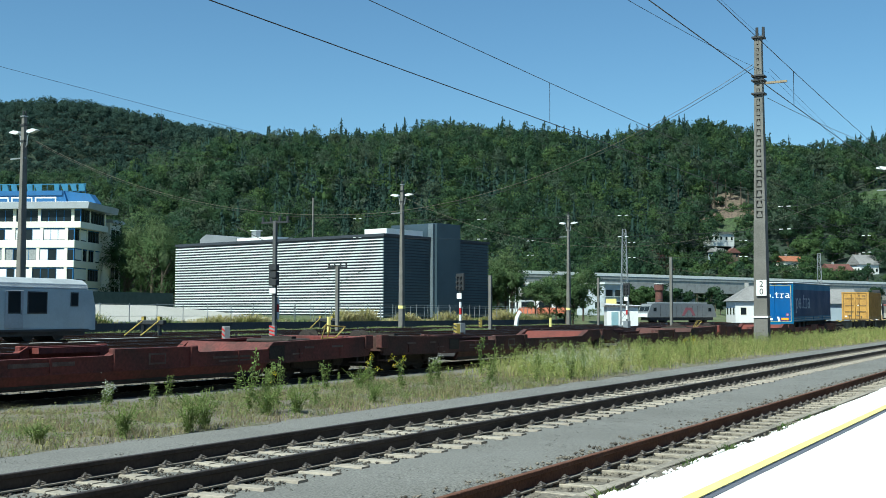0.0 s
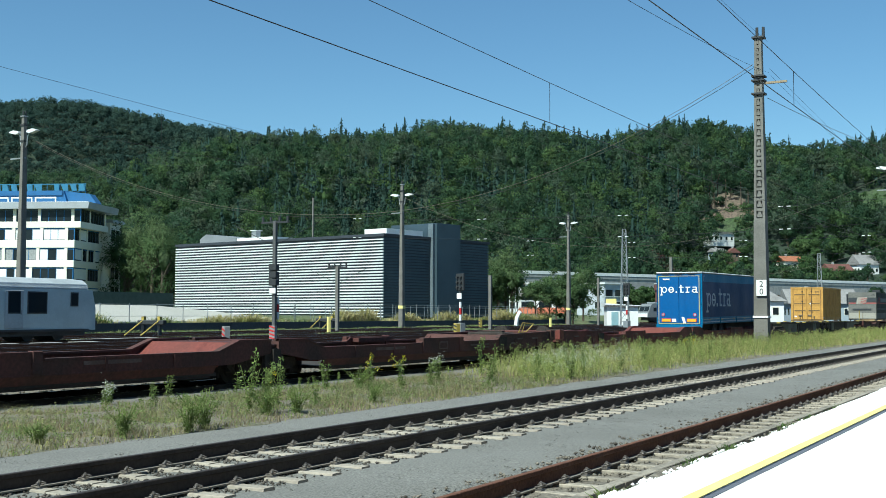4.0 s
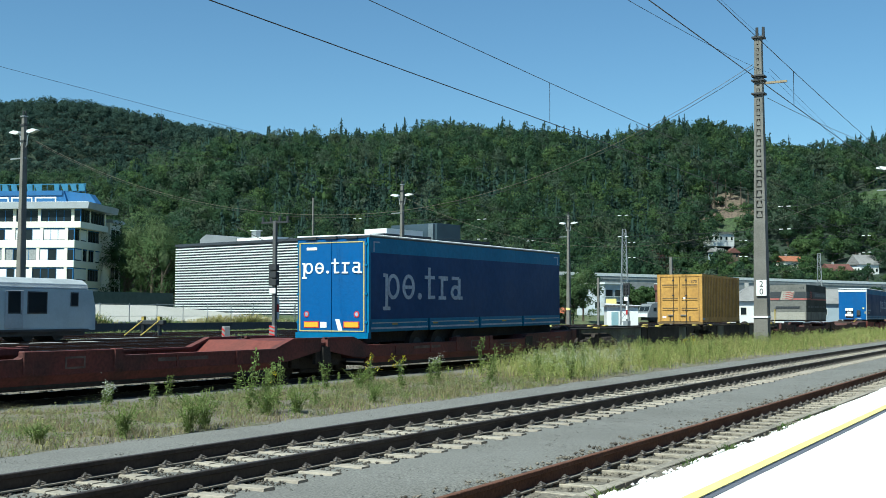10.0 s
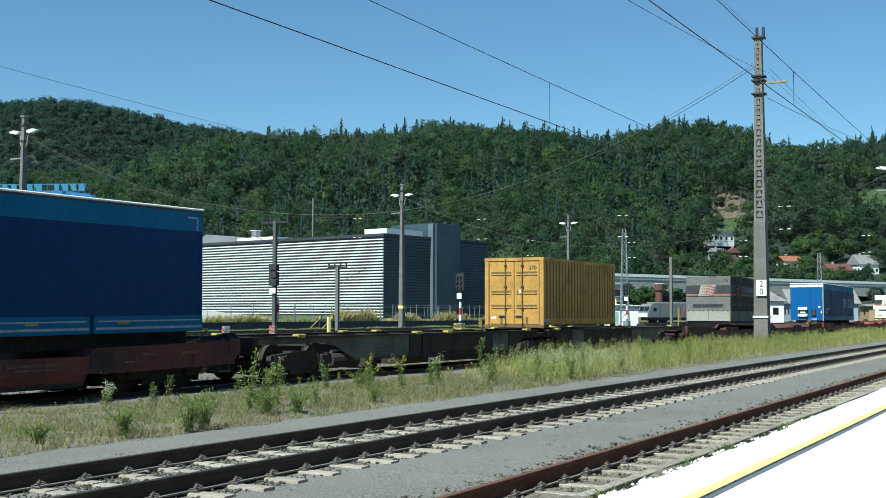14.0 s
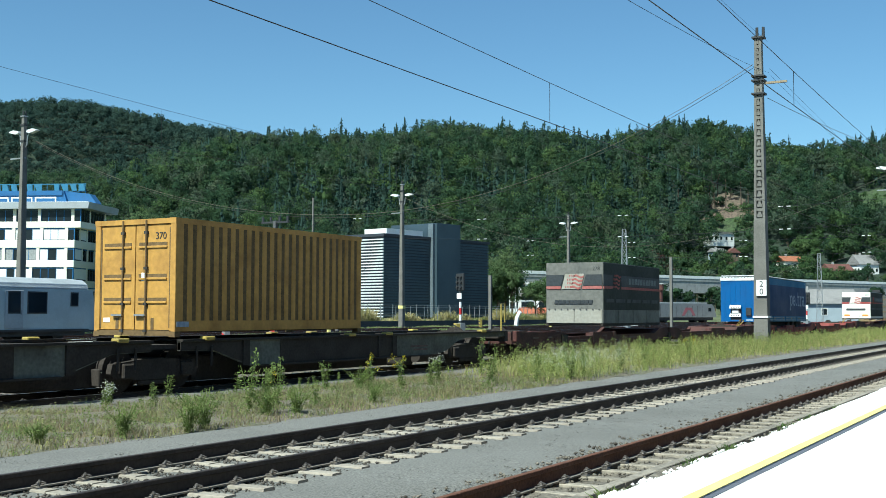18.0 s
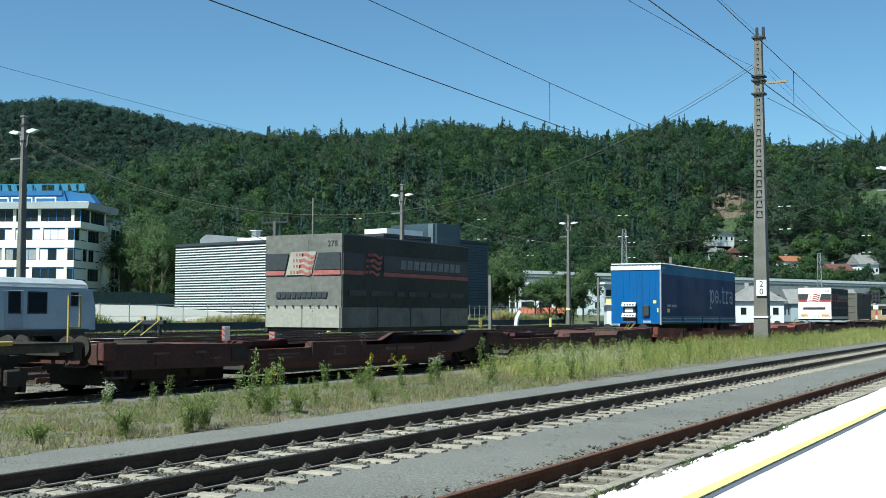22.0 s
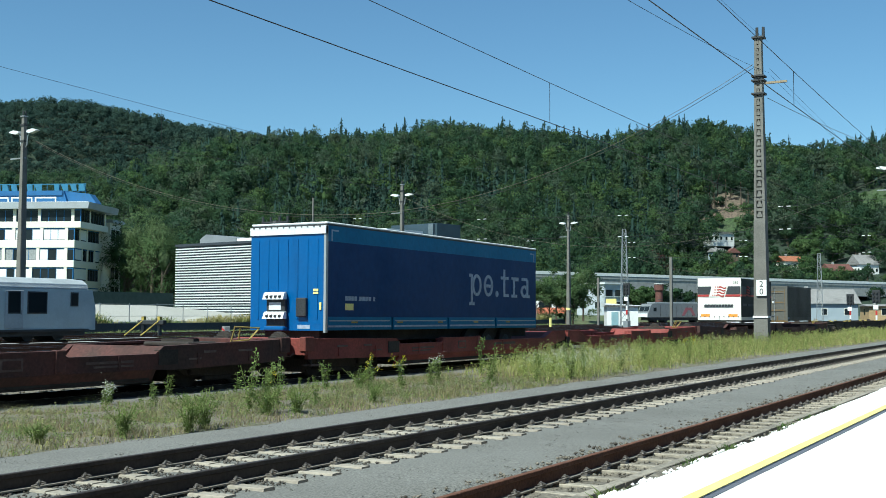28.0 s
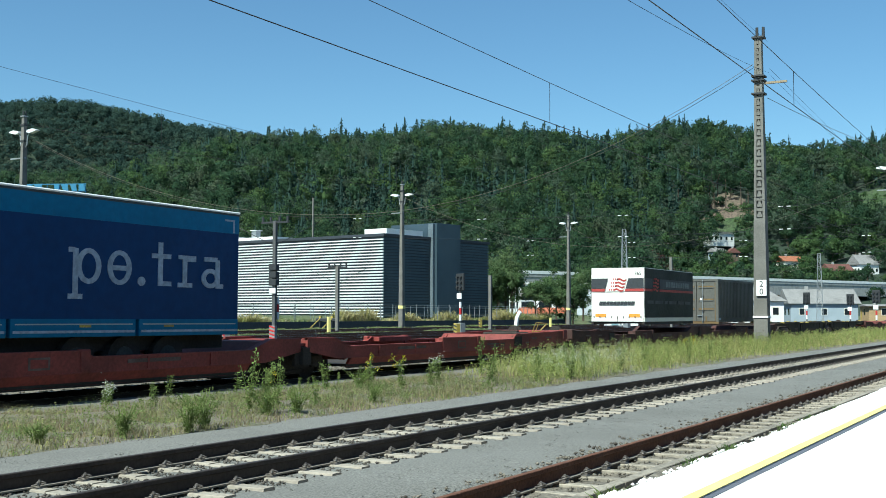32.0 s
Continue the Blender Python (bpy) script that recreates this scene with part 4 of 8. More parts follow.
def bogie(parent, x):
    b = part("bogie", PR([(-1.35, 0.42), (-1.2, 0.3), (-0.5, 0.26), (0.5, 0.26), (1.2, 0.3), (1.35, 0.42), (1.3, 0.62), (0.45, 0.70), (-0.45, 0.70), (-1.3, 0.62)], -1.06, -0.92, "y"), M_GRIME, parent, at=pose(x, 0, 0))
    part("side_frame", PR([(-1.35, 0.42), (-1.2, 0.3), (1.2, 0.3), (1.35, 0.42), (1.3, 0.62), (-1.3, 0.62)], 0.92, 1.06, "y"), M_GRIME, b)
    part("bolster", BX(-0.35, 0.35, -0.95, 0.95, 0.35, 0.72), M_GRIME, b)
    for e in (-1.42, -0.38, 0.38, 1.42):
        part("brake_shoe", BX(e - 0.06, e + 0.06, -0.86, 0.86, 0.16, 0.52, bev=0.02), M_GRIME, b)
    part("brake_rod", TB((-1.5, -0.4, 0.2), (1.5, -0.4, 0.2), 0.03, n=6), M_GRIME, b)
    part("spring_plank", BX(-0.5, 0.5, -1.04, -0.94, 0.14, 0.27, bev=0.03), M_GRIME, b)
    for e in (-0.9, 0.9):
        part("axle_box", BX(e - 0.17, e + 0.17, -1.16, -1.0, 0.3, 0.62, bev=0.03), M_GRIME, b)
        for k in (-0.22, 0.22):
            part("spring", TB((e + k, -1.02, 0.42), (e + k, -1.02, 0.66), 0.07, n=8), M_GRIME, b)
        bm = bmesh.new()
        for s in (-1, 1):
            tube(bm, (0, s * 0.69, 0), (0, s * 0.82, 0), 0.46, 0.46, n=24)
            tube(bm, (0, s * 0.66, 0), (0, s * 0.69, 0), 0.488, 0.488, n=24)
            for a in range(4):
                an = a * math.pi / 2
                box(bm, math.cos(an) * 0.26 - 0.05, math.cos(an) * 0.26 + 0.05, s * 0.83 - 0.01, s * 0.83 + 0.012, math.sin(an) * 0.26 - 0.05, math.sin(an) * 0.26 + 0.05)
        tube(bm, (0, -0.98, 0), (0, 0.98, 0), 0.09, n=10)
        w = part("wheelset", bm, M_GRIME, b, at=pose(e, 0, 0.46))
        WHEELSETS.append((w, e, 0.46))
    return b


def sill_points(L, dip):
    """Upper edge of a pocket wagon's side, from its end to the joint."""
    return [(0.0, 1.05), (4.30, 0.98), (4.55, dip), (6.95, dip), (7.25, 0.95), (9.40, 0.95), (9.65, dip), (14.65, dip), (15.40, 1.06), (L, 1.06)]


def pocket_wagon(x, body, bright, label, end_color=None):
    """Articulated pocket wagon: two long low units with wheel pockets, on three bogies."""
    t = thing("pocket_wagon", label, "freight wagon", None, "wagons of the train")
    L, W = 16.95, 1.38
    for k, (sx, x0) in enumerate(((1, 0.35), (-1, 34.2 - 0.35))):
        X = lambda v: x0 + sx * v
        top = sill_points(L - 0.35, 0.82)
        under = [(L - 0.35, 0.72), (15.2, 0.50), (4.3, 0.48), (4.1, 0.46), (0.0, 0.52)]
        for s in (-1, 1):
            sid = part("side_sill", PR([(X(a), b) for a, b in top + under], s * W - 0.05, s * W + 0.05, "y"), body, t)
            part("top_flange", PR([(X(a), b + 0.002) for a, b in top] + [(X(a), b - 0.05) for a, b in top[::-1]], s * (W - 0.13), s * (W + 0.062), "y"), body, sid)
            part("lower_sill", PR([(s * (W + 0.05), 0.505), (s * (W - 0.10), 0.25), (s * (W - 0.18), 0.25), (s * (W - 0.05), 0.505)], min(X(4.5), X(14.6)), max(X(4.5), X(14.6))), body, sid)
            part("bottom_flange", BX(min(X(4.6), X(14.5)), max(X(4.6), X(14.5)), min(s * (W - 0.22), s * (W - 0.07)), max(s * (W - 0.22), s * (W - 0.07)), 0.22, 0.25), M_GRIME, sid)
            part("seam", BX(min(X(4.4), X(15.0)), max(X(4.4), X(15.0)), s * W - 0.062, s * W + 0.062, 0.495, 0.52), body, sid)
            for a in (7.15, 9.45):
                part("rib", BX(X(a) - 0.13, X(a) + 0.13, s * W - 0.08, s * W + 0.08, 0.52, 0.97, bev=0.02), body, sid)
            for a in (1.4, 3.2, 5.6, 11.2, 13.2):
                part("stiffener", BX(X(a) - 0.03, X(a) + 0.03, s * W - 0.075, s * W + 0.075, 0.54 if a > 4 else 0.56, 0.80), body, sid)
            part("panel", BX(min(X(3.86), X(4.45)), max(X(3.86), X(4.45)), s * W - 0.07, s * W + 0.07, 0.58, 0.90), M_GRIME, sid)
            if s < 0:
                part("emblem_plate", BX(X(8.3) - 0.26, X(8.3) + 0.26, -W - 0.062, -W - 0.04, 0.60, 0.84), M_MARK, sid, "faded framed emblem")
                part("emblem_plate", BX(X(8.3) - 0.21, X(8.3) + 0.21, -W - 0.066, -W - 0.04, 0.64, 0.80), body, sid)
                for (a, z, w, h) in ((5.2, 0.66, 1.3, 0.05), (5.2, 0.58, 1.1, 0.04), (10.6, 0.66, 1.6, 0.08), (1.3, 0.8, 0.5, 0.05), (2.6, 0.8, 0.4, 0.05), (3.1, 0.66, 0.4, 0.04)):
                    part("marking", BX(min(X(a), X(a + w)), max(X(a), X(a + w)), -W - 0.064, -W - 0.04, z, z + h), M_MARK, sid)
        part("end_deck", BX(min(X(0), X(4.3)), max(X(0), X(4.3)), -W + 0.06, W - 0.06, 0.84, 0.92), body, t)
        part("joint_deck", BX(min(X(15.4), X(L - 0.5)), max(X(15.4), X(L - 0.5)), -W + 0.06, W - 0.06, 0.9, 1.0), body, t)
        part("bulkhead", PR([(X(14.6), 0.5), (X(15.35), 1.0), (X(15.45), 1.0), (X(14.75), 0.45)], -W + 0.06, W - 0.06, "y"), bright, t)
        part("crossbeam", PR([(X(4.2), 0.92), (X(4.3), 0.98), (X(4.75), 0.5), (X(4.6), 0.45)], -W + 0.06, W - 0.06, "y"), body, t)
        part("pocket_floor", BX(min(X(4.6), X(14.7)), max(X(4.6), X(14.7)), -W + 0.06, W - 0.06, 0.26, 0.33), M_GRIME, t)
        part("support_frame", BX(X(8.3) - 1.0, X(8.3) + 1.0, -W + 0.05, -W + 0.35, 0.80, 0.93), body, t)
        part("support_frame", BX(X(8.3) - 1.0, X(8.3) + 1.0, W - 0.35, W - 0.05, 0.80, 0.93), body, t)
        hs = part("headstock", BX(min(X(-0.12), X(0.12)), max(X(-0.12), X(0.12)), -1.42, 1.42, 0.62, 1.06, bev=0.02), body, t)
        part("end_plate", BX(min(X(-0.16), X(0.22)), max(X(-0.16), X(0.22)), -W - 0.09, -W + 0.1, 0.72, 1.09, bev=0.015), (end_color or body) if k == 0 else body, hs)
        # added dark block: stands in for the shadow under the wagon end
        part("end_underframe", BX(min(X(0.1), X(4.3)), max(X(0.1), X(4.3)), -0.55, 0.55, 0.50, 0.84), M_GRIME, t)
        for s in (-0.87, 0.87):
            bm = TB((X(-0.12), s, 1.0), (X(-0.55), s, 1.0), 0.11, n=12)
            tube(bm, (X(-0.52), s, 1.0), (X(-0.60), s, 1.0), 0.23, 0.21, n=16)
            part("buffer", bm, M_GRIME, hs)
        part("coupler", TB((X(-0.1), 0, 0.95), (X(-0.6), 0, 0.85), 0.06, n=8), M_GRIME, hs)
        part("brake_hose", wire(bmesh.new(), [(X(-0.12), -0.4, 0.8), (X(-0.35), -0.45, 0.45), (X(-0.6), -0.4, 0.5)], 0.03, n=6), M_GRIME, hs)
        stp = part("shunter_step", BX(min(X(0.15), X(0.55)), max(X(0.15), X(0.55)), -W - 0.05, -W + 0.25, 0.34, 0.38), M_MARK, hs)
        for a in (0.18, 0.52):
            part("step_hanger", BX(X(a) - 0.02, X(a) + 0.02, -W - 0.03, -W + 0.01, 0.36, 0.72), M_GRIME, stp)
        part("grab_rail", wire(bmesh.new(), [(X(-0.14), -W + 0.3, 0.66), (X(-0.26), -W + 0.3, 0.60), (X(-0.26), -0.5, 0.60), (X(-0.14), -0.5, 0.66)], 0.02, n=5), M_MARK, hs)
        part("air_tank", TB((X(1.0), -0.75, 0.36), (X(3.6), -0.75, 0.36), 0.16, n=12), M_GRIME, t)
        # two more added blocks fill the shadow beside the bogies
        part("brake_cylinder", BX(min(X(14.5), X(15.5)), max(X(14.5), X(15.5)), -0.62, 0.62, 0.12, 0.72, bev=0.04), M_GRIME, t)
        part("brake_rigging", BX(min(X(3.7), X(4.6)), max(X(3.7), X(4.6)), -0.62, 0.62, 0.12, 0.55, bev=0.04), M_GRIME, t)
        bm = bmesh.new()
        hx = X(0.62)
        wire(bm, [(hx - 0.32, -0.5, 1.0), (hx - 0.5, -0.75, 1.36), (hx + 0.45, -0.75, 1.32), (hx + 0.35, -0.5, 1.02), (hx - 0.32, -0.5, 1.0)], 0.022, n=6)
        wire(bm, [(hx - 0.28, -0.75, 1.34), (hx - 0.1, -0.55, 1.05)], 0.018, n=6)
        if k == 1:
            part("handrail", bm, M_DULLYELLOW, t, "folded yellow handrail")
        else:
            bm.free()
        hitch = part("trailer_hitch", BX(X(2.2) - 0.5, X(2.2) + 0.5, -0.7, 0.7, 0.92, 1.02, bev=0.03), M_GRIME, t)
        part("hitch_leg", BX(X(2.2) - 0.1, X(2.2) + 0.1, -0.5, 0.5, 1.02, 1.08), M_GRIME, hitch)
        bogie(t, X(2.05))
        # low dark blocks for brake gear and the shadow around it
        for xx in (6.2, 12.0):
            part("brake_gear", BX(X(xx) - 0.5, X(xx) + 0.5, -0.6, 0.6, 0.16, 0.26), M_GRIME, t)
    part("joint_plate", BX(16.6, 17.6, -1.36, 1.36, 0.86, 0.93), body, t)
    part("joint_frame", BX(16.75, 17.45, -1.40, -1.30, 0.38, 0.84), M_GRIME, t)
    part("gangway_step", BX(16.95, 17.25, -1.5, -1.36, 0.40, 0.82), M_GRIME, t)
    bogie(t, 17.1)
    return rolling(t, x)


def container_wagon(x, label, body=None):
    """Articulated flat container wagon with deep side sills and yellow load spigots."""
    body = body or M_WAGONGREY
    t = thing("container_wagon", label, "freight wagon", None, "wagons of the train")
    for sx, x0 in ((1, 0.35), (-1, 34.2 - 0.35)):
        X = lambda v: x0 + sx * v
        for s in (-1, 1):
            pr = [(0, 1.08), (16.3, 1.08), (16.3, 0.86), (15.2, 0.84), (13.9, 0.45), (4.9, 0.45), (4.2, 0.54), (3.5, 0.82), (2.9, 0.92), (0, 0.92)]
            sl = part("side_sill", PR([(X(a), b) for a, b in pr], s * 1.28 - 0.04, s * 1.28 + 0.04, "y"), body, t)
            part("top_flange", BX(min(X(0), X(16.3)), max(X(0), X(16.3)), s * 1.30 - 0.09, s * 1.30 + 0.09, 1.06, 1.11), M_GRIME, sl)
            part("lower_flange", BX(min(X(5.2), X(13.8)), max(X(5.2), X(13.8)), s * 1.30 - 0.09, s * 1.30 + 0.09, 0.42, 0.46), M_GRIME, sl)
            part("dark_panel", BX(min(X(7.3), X(12.7)), max(X(7.3), X(12.7)), s * 1.28 - 0.05, s * 1.28 + 0.05, 0.465, 1.055), M_GRIME, sl)
            part("dark_panel", PR([(X(14.15), 1.05), (X(16.3), 1.05), (X(16.3), 0.87), (X(15.2), 0.85), (X(14.15), 0.55)], s * 1.28 - 0.05, s * 1.28 + 0.05, "y"), M_GRIME, sl)
            for a in (7.35, 8.1, 14.05):
                part("stiffener", BX(X(a) - 0.12, X(a) + 0.12, s * 1.28 - 0.085, s * 1.28 + 0.085, 0.465, 1.055), M_GRIME, sl)
            for (a, w, z, h) in ((5.4, 1.0, 0.7, 0.05), (5.4, 0.8, 0.6, 0.05), (10.4, 1.2, 0.72, 0.06), (11.9, 0.6, 0.72, 0.06)):
                if s < 0:
                    part("marking", BX(min(X(a), X(a + w)), max(X(a), X(a + w)), -1.325, -1.30, z, z + h), M_MARK, sl)
            for a in (1.8, 7.7, 9.6, 15.4):
                part("spigot", BX(X(a) - 0.17, X(a) + 0.17, s * 1.32 - 0.1, s * 1.32 + 0.1, 1.075, 1.165, bev=0.02), M_DULLYELLOW, t)
        part("deck", BX(min(X(0), X(16.3)), max(X(0), X(16.3)), -0.3, 0.3, 0.7, 1.05), M_GRIME, t)
        # dark blocks for brake gear, enlarged to fill the shadow below the sill
        part("brake_gear", BX(min(X(7.2), X(13.3)), max(X(7.2), X(13.3)), -1.0, 1.0, 0.20, 0.62), M_GRIME, t)
        part("brake_gear", BX(X(5.9) - 0.3, X(5.9) + 0.3, -0.9, 0.9, 0.14, 0.6, bev=0.05), M_GRIME, t)
        part("brake_gear", BX(min(X(0.8), X(4.2)), max(X(0.8), X(4.2)), -0.6, 0.6, 0.62, 0.86), M_GRIME, t)
        # added block closing the view where the underside lies in shadow
        part("brake_cylinder", BX(min(X(13.4), X(15.5)), max(X(13.4), X(15.5)), -0.62, 0.62, 0.12, 0.72, bev=0.04), M_GRIME, t)
        part("air_tank", TB((X(3.9), -0.75, 0.40), (X(5.2), -0.75, 0.40), 0.2, n=12), M_GRIME, t)
        if sx < 0:
            bm = bmesh.new()
            wire(bm, [(X(0.15), -1.22, 1.05), (X(0.15), -1.22, 2.03), (X(-0.15), -1.22, 2.03), (X(-0.15), -1.22, 1.40), (X(0.12), -1.22, 1.38)], 0.026, n=6)
            part("handrail", bm, M_DULLYELLOW, t, "upright yellow handrail")
        for a in np.arange(0.3, 16.3, 2.0):
            part("crossmember", BX(X(a) - 0.08, X(a) + 0.08, -1.25, 1.25, 0.85, 1.06), M_GRIME, t)
        hs = part("headstock", BX(min(X(-0.1), X(0.1)), max(X(-0.1), X(0.1)), -1.35, 1.35, 0.75, 1.1), M_GRIME, t)
        for s in (-0.87, 0.87):
            bm = TB((X(-0.1), s, 1.0), (X(-0.55), s, 1.0), 0.11, n=12)
            tube(bm, (X(-0.52), s, 1.0), (X(-0.60), s, 1.0), 0.23, 0.21, n=16)
            part("buffer", bm, M_GRIME, hs)
        bogie(t, X(2.3))
        for a in (15.3, 15.8):
            part("hook_chain", TB((X(a), -1.36, 0.5), (X(a), -1.36, 0.95), 0.028, n=6), M_GRIME, t)
    part("joint_plate", BX(16.6, 17.6, -1.2, 1.2, 0.9, 1.0), M_GRIME, t)
    bogie(t, 17.1)
    return rolling(t, x)


RED = "rust-red articulated pocket wagon with grimy sills"
pocket_wagon(-23.4, M_WAGONRED, M_WAGONBRIGHT, RED)
pocket_wagon(10.85, M_WAGONBROWN, M_WAGONBRIGHT, "dark brown-red empty pocket wagon", M_WAGONRED)
pocket_wagon(45.15, M_WAGONRED, M_WAGONBRIGHT, "rust-red pocket wagon carrying a blue trailer", M_WAGONBRIGHT)
container_wagon(79.5, "grey-green container wagon with yellow spigots")
pocket_wagon(113.7, M_WAGONBROWN, M_WAGONBROWN, "dark brown pocket wagon carrying a grey swap body", M_WAGONRED)
pocket_wagon(148.15, M_WAGONMID, M_WAGONBRIGHT, "red pocket wagon carrying a blue trailer", M_WAGONBRIGHT)
pocket_wagon(182.45, M_WAGONBROWN, M_WAGONBROWN, "grimy brown pocket wagon with two boxes")
container_wagon(216.7, "dark empty container wagon", M_GRIME)
pocket_wagon(251.0, M_WAGONRED, M_WAGONBRIGHT, RED)

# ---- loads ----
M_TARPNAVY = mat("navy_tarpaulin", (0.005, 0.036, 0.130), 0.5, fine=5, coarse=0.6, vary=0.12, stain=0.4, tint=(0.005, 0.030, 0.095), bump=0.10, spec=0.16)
M_TARPTEAL = mat("teal_tarpaulin", (0.010, 0.135, 0.28), 0.5, spec=0.2, fine=7, coarse=0.6, vary=0.1, bump=0.12)
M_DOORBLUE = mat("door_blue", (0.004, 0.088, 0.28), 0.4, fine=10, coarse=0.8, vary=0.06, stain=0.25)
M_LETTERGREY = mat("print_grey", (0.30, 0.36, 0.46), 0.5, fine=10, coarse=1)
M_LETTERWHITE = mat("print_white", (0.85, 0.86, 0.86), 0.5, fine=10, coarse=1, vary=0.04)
M_ORANGE = mat("reflector_orange", (0.85, 0.32, 0.05), 0.45, fine=20, coarse=2)
M_REFRED = mat("reflector_red", (0.55, 0.03, 0.03), 0.4, fine=20, coarse=2)
M_ROOFCLOTH = mat("roof_sheet", (0.75, 0.77, 0.78), 0.6, fine=10, coarse=0.6, vary=0.06)
M_YBOX = mat("container_yellow", (0.50, 0.275, 0.06), 0.6, fine=9, coarse=1.3, vary=0.12, stain=0.8, tint=(0.33, 0.17, 0.04))
# brown for rust, and for shade painted in hollows and channels
M_YRUSTSHADE = mat("rust_and_shade", (0.15, 0.095, 0.038), 0.8, fine=12, coarse=1)
M_SWAPGREY = mat("dirty_grey_tarp", (0.158, 0.156, 0.142), 0.75, fine=6, coarse=0.7, vary=0.15, stain=0.7, tint=(0.10, 0.105, 0.10), bump=0.2, spec=0.2)
M_SWAPPANEL = mat("soiled_white_panel", (0.34, 0.325, 0.28), 0.6, fine=9, coarse=0.9, vary=0.1, stain=0.7, tint=(0.22, 0.20, 0.16), spec=0.25)
M_SWAPWHITE = mat("white_tarp", (0.78, 0.765, 0.70), 0.6, fine=6, coarse=0.6, vary=0.04, stain=0.25, tint=(0.66, 0.65, 0.62))
# darker copy of the panel colour, holding the shade of the long side
M_SWAPLOW = mat("shaded_side_boards", (0.170, 0.174, 0.162), 0.65, fine=9, coarse=1.1, vary=0.15, stain=0.8, tint=(0.11, 0.11, 0.10), spec=0.25)
M_STRIPEDARK = mat("stripe_dark", (0.035, 0.04, 0.045), 0.6, fine=8, coarse=0.8, vary=0.2)
M_STRIPERED = mat("stripe_red", (0.38, 0.05, 0.045), 0.6, fine=8, coarse=0.8, vary=0.12)
# tarp colour darkened to carry the shade of the long sides
M_SWAPSIDE = mat("shaded_side_tarp", (0.045, 0.050, 0.044), 0.75, fine=6, coarse=0.5, vary=0.15, stain=0.6, tint=(0.035, 0.04, 0.034), bump=0.2, spec=0.2)
M_DIMPRINT = mat("dim_print", (0.17, 0.19, 0.19), 0.7, fine=10, coarse=1)
M_OLDBOX = mat("weathered_grey_steel", (0.10, 0.098, 0.085), 0.7, fine=9, coarse=0.5, vary=0.15, stain=0.6, tint=(0.055, 0.045, 0.035))

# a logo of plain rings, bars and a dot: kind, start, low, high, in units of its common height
LOGO = (("bar", 0.0, -0.42, 0.98, 0.17), ("bar", -0.14, -0.42, -0.28, 0.46), ("bar", -0.14, 0.86, 1.0, 0.2), ("ring", 0.10, 0.0, 1.0, 0.82), ("ring", 1.12, 0.0, 1.0, 0.84), ("bar", 1.26, 0.42, 0.56, 0.6), ("disc", 2.18, 0.0, 0.27, 0.27),
        ("bar", 2.92, 0.02, 1.32, 0.17), ("bar", 3.06, 0.02, 0.16, 0.36), ("bar", 2.68, 0.84, 0.98, 0.72),
        ("bar", 3.86, 0.0, 0.98, 0.17), ("bar", 4.02, 0.80, 0.98, 0.36), ("bar", 3.68, 0.0, 0.14, 0.56), ("bar", 3.68, 0.86, 0.98, 0.2), ("ring", 4.62, 0.0, 0.62, 0.74), ("bar", 5.20, 0.0, 0.90, 0.17), ("bar", 4.72, 0.84, 0.98, 0.54), ("bar", 5.32, 0.0, 0.14, 0.2))


def logo(parent, u0, z0, size, face, material, vertical=False):
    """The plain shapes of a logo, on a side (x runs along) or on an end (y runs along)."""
    def at(u, z, d):
        return (face + d, -(u0 + u * size), z0 + z * size * 0.88) if vertical else (u0 + u * size, face + d, z0 + z * size * 0.88)
    for i_, (kind, a, lo, hi, w) in enumerate(LOGO):
        bm = bmesh.new()
        lift = -0.008 - 0.0012 * i_
        if kind == "bar":
            loops = [[(a, lo), (a + w, lo), (a + w, hi), (a, hi)]]
            front = [bm.verts.new(at(u, z, lift)) for u, z in loops[0]]
            bm.faces.new(front)
        else:
            n = 20
            o, q = [], []
            for i in range(n):
                c, s_ = math.cos(2 * math.pi * i / n), math.sin(2 * math.pi * i / n)
                mu, mz = a + w / 2, (lo + hi) / 2
                o.append(bm.verts.new(at(mu + c * w / 2, mz + s_ * (hi - lo) / 2, lift)))
                q.append(bm.verts.new(at(mu + c * max(0.01, w / 2 - 0.17), mz + s_ * max(0.01, (hi - lo) / 2 - 0.14), lift)))
            for i in range(n):
                bm.faces.new((o[i], o[(i + 1) % n], q[(i + 1) % n], q[i]))
        ext = bmesh.ops.extrude_face_region(bm, geom=list(bm.faces))
        off = Vector((-lift, 0, 0)) if vertical else Vector((0, -lift, 0))
        bmesh.ops.translate(bm, verts=[v for v in ext["geom"] if isinstance(v, bmesh.types.BMVert)], vec=off)
        bmesh.ops.recalc_face_normals(bm, faces=bm.faces)
        part("logo_shape", bm, material, parent)


M_EDGETAPE = mat("reflective_tape", (0.52, 0.42, 0.16), 0.5, fine=20, coarse=3, vary=0.1, stain=0.3)
M_REFORANGE = mat("orange_reflector_field", (0.82, 0.40, 0.03), 0.4, fine=20, coarse=3, vary=0.05, stain=0.1)


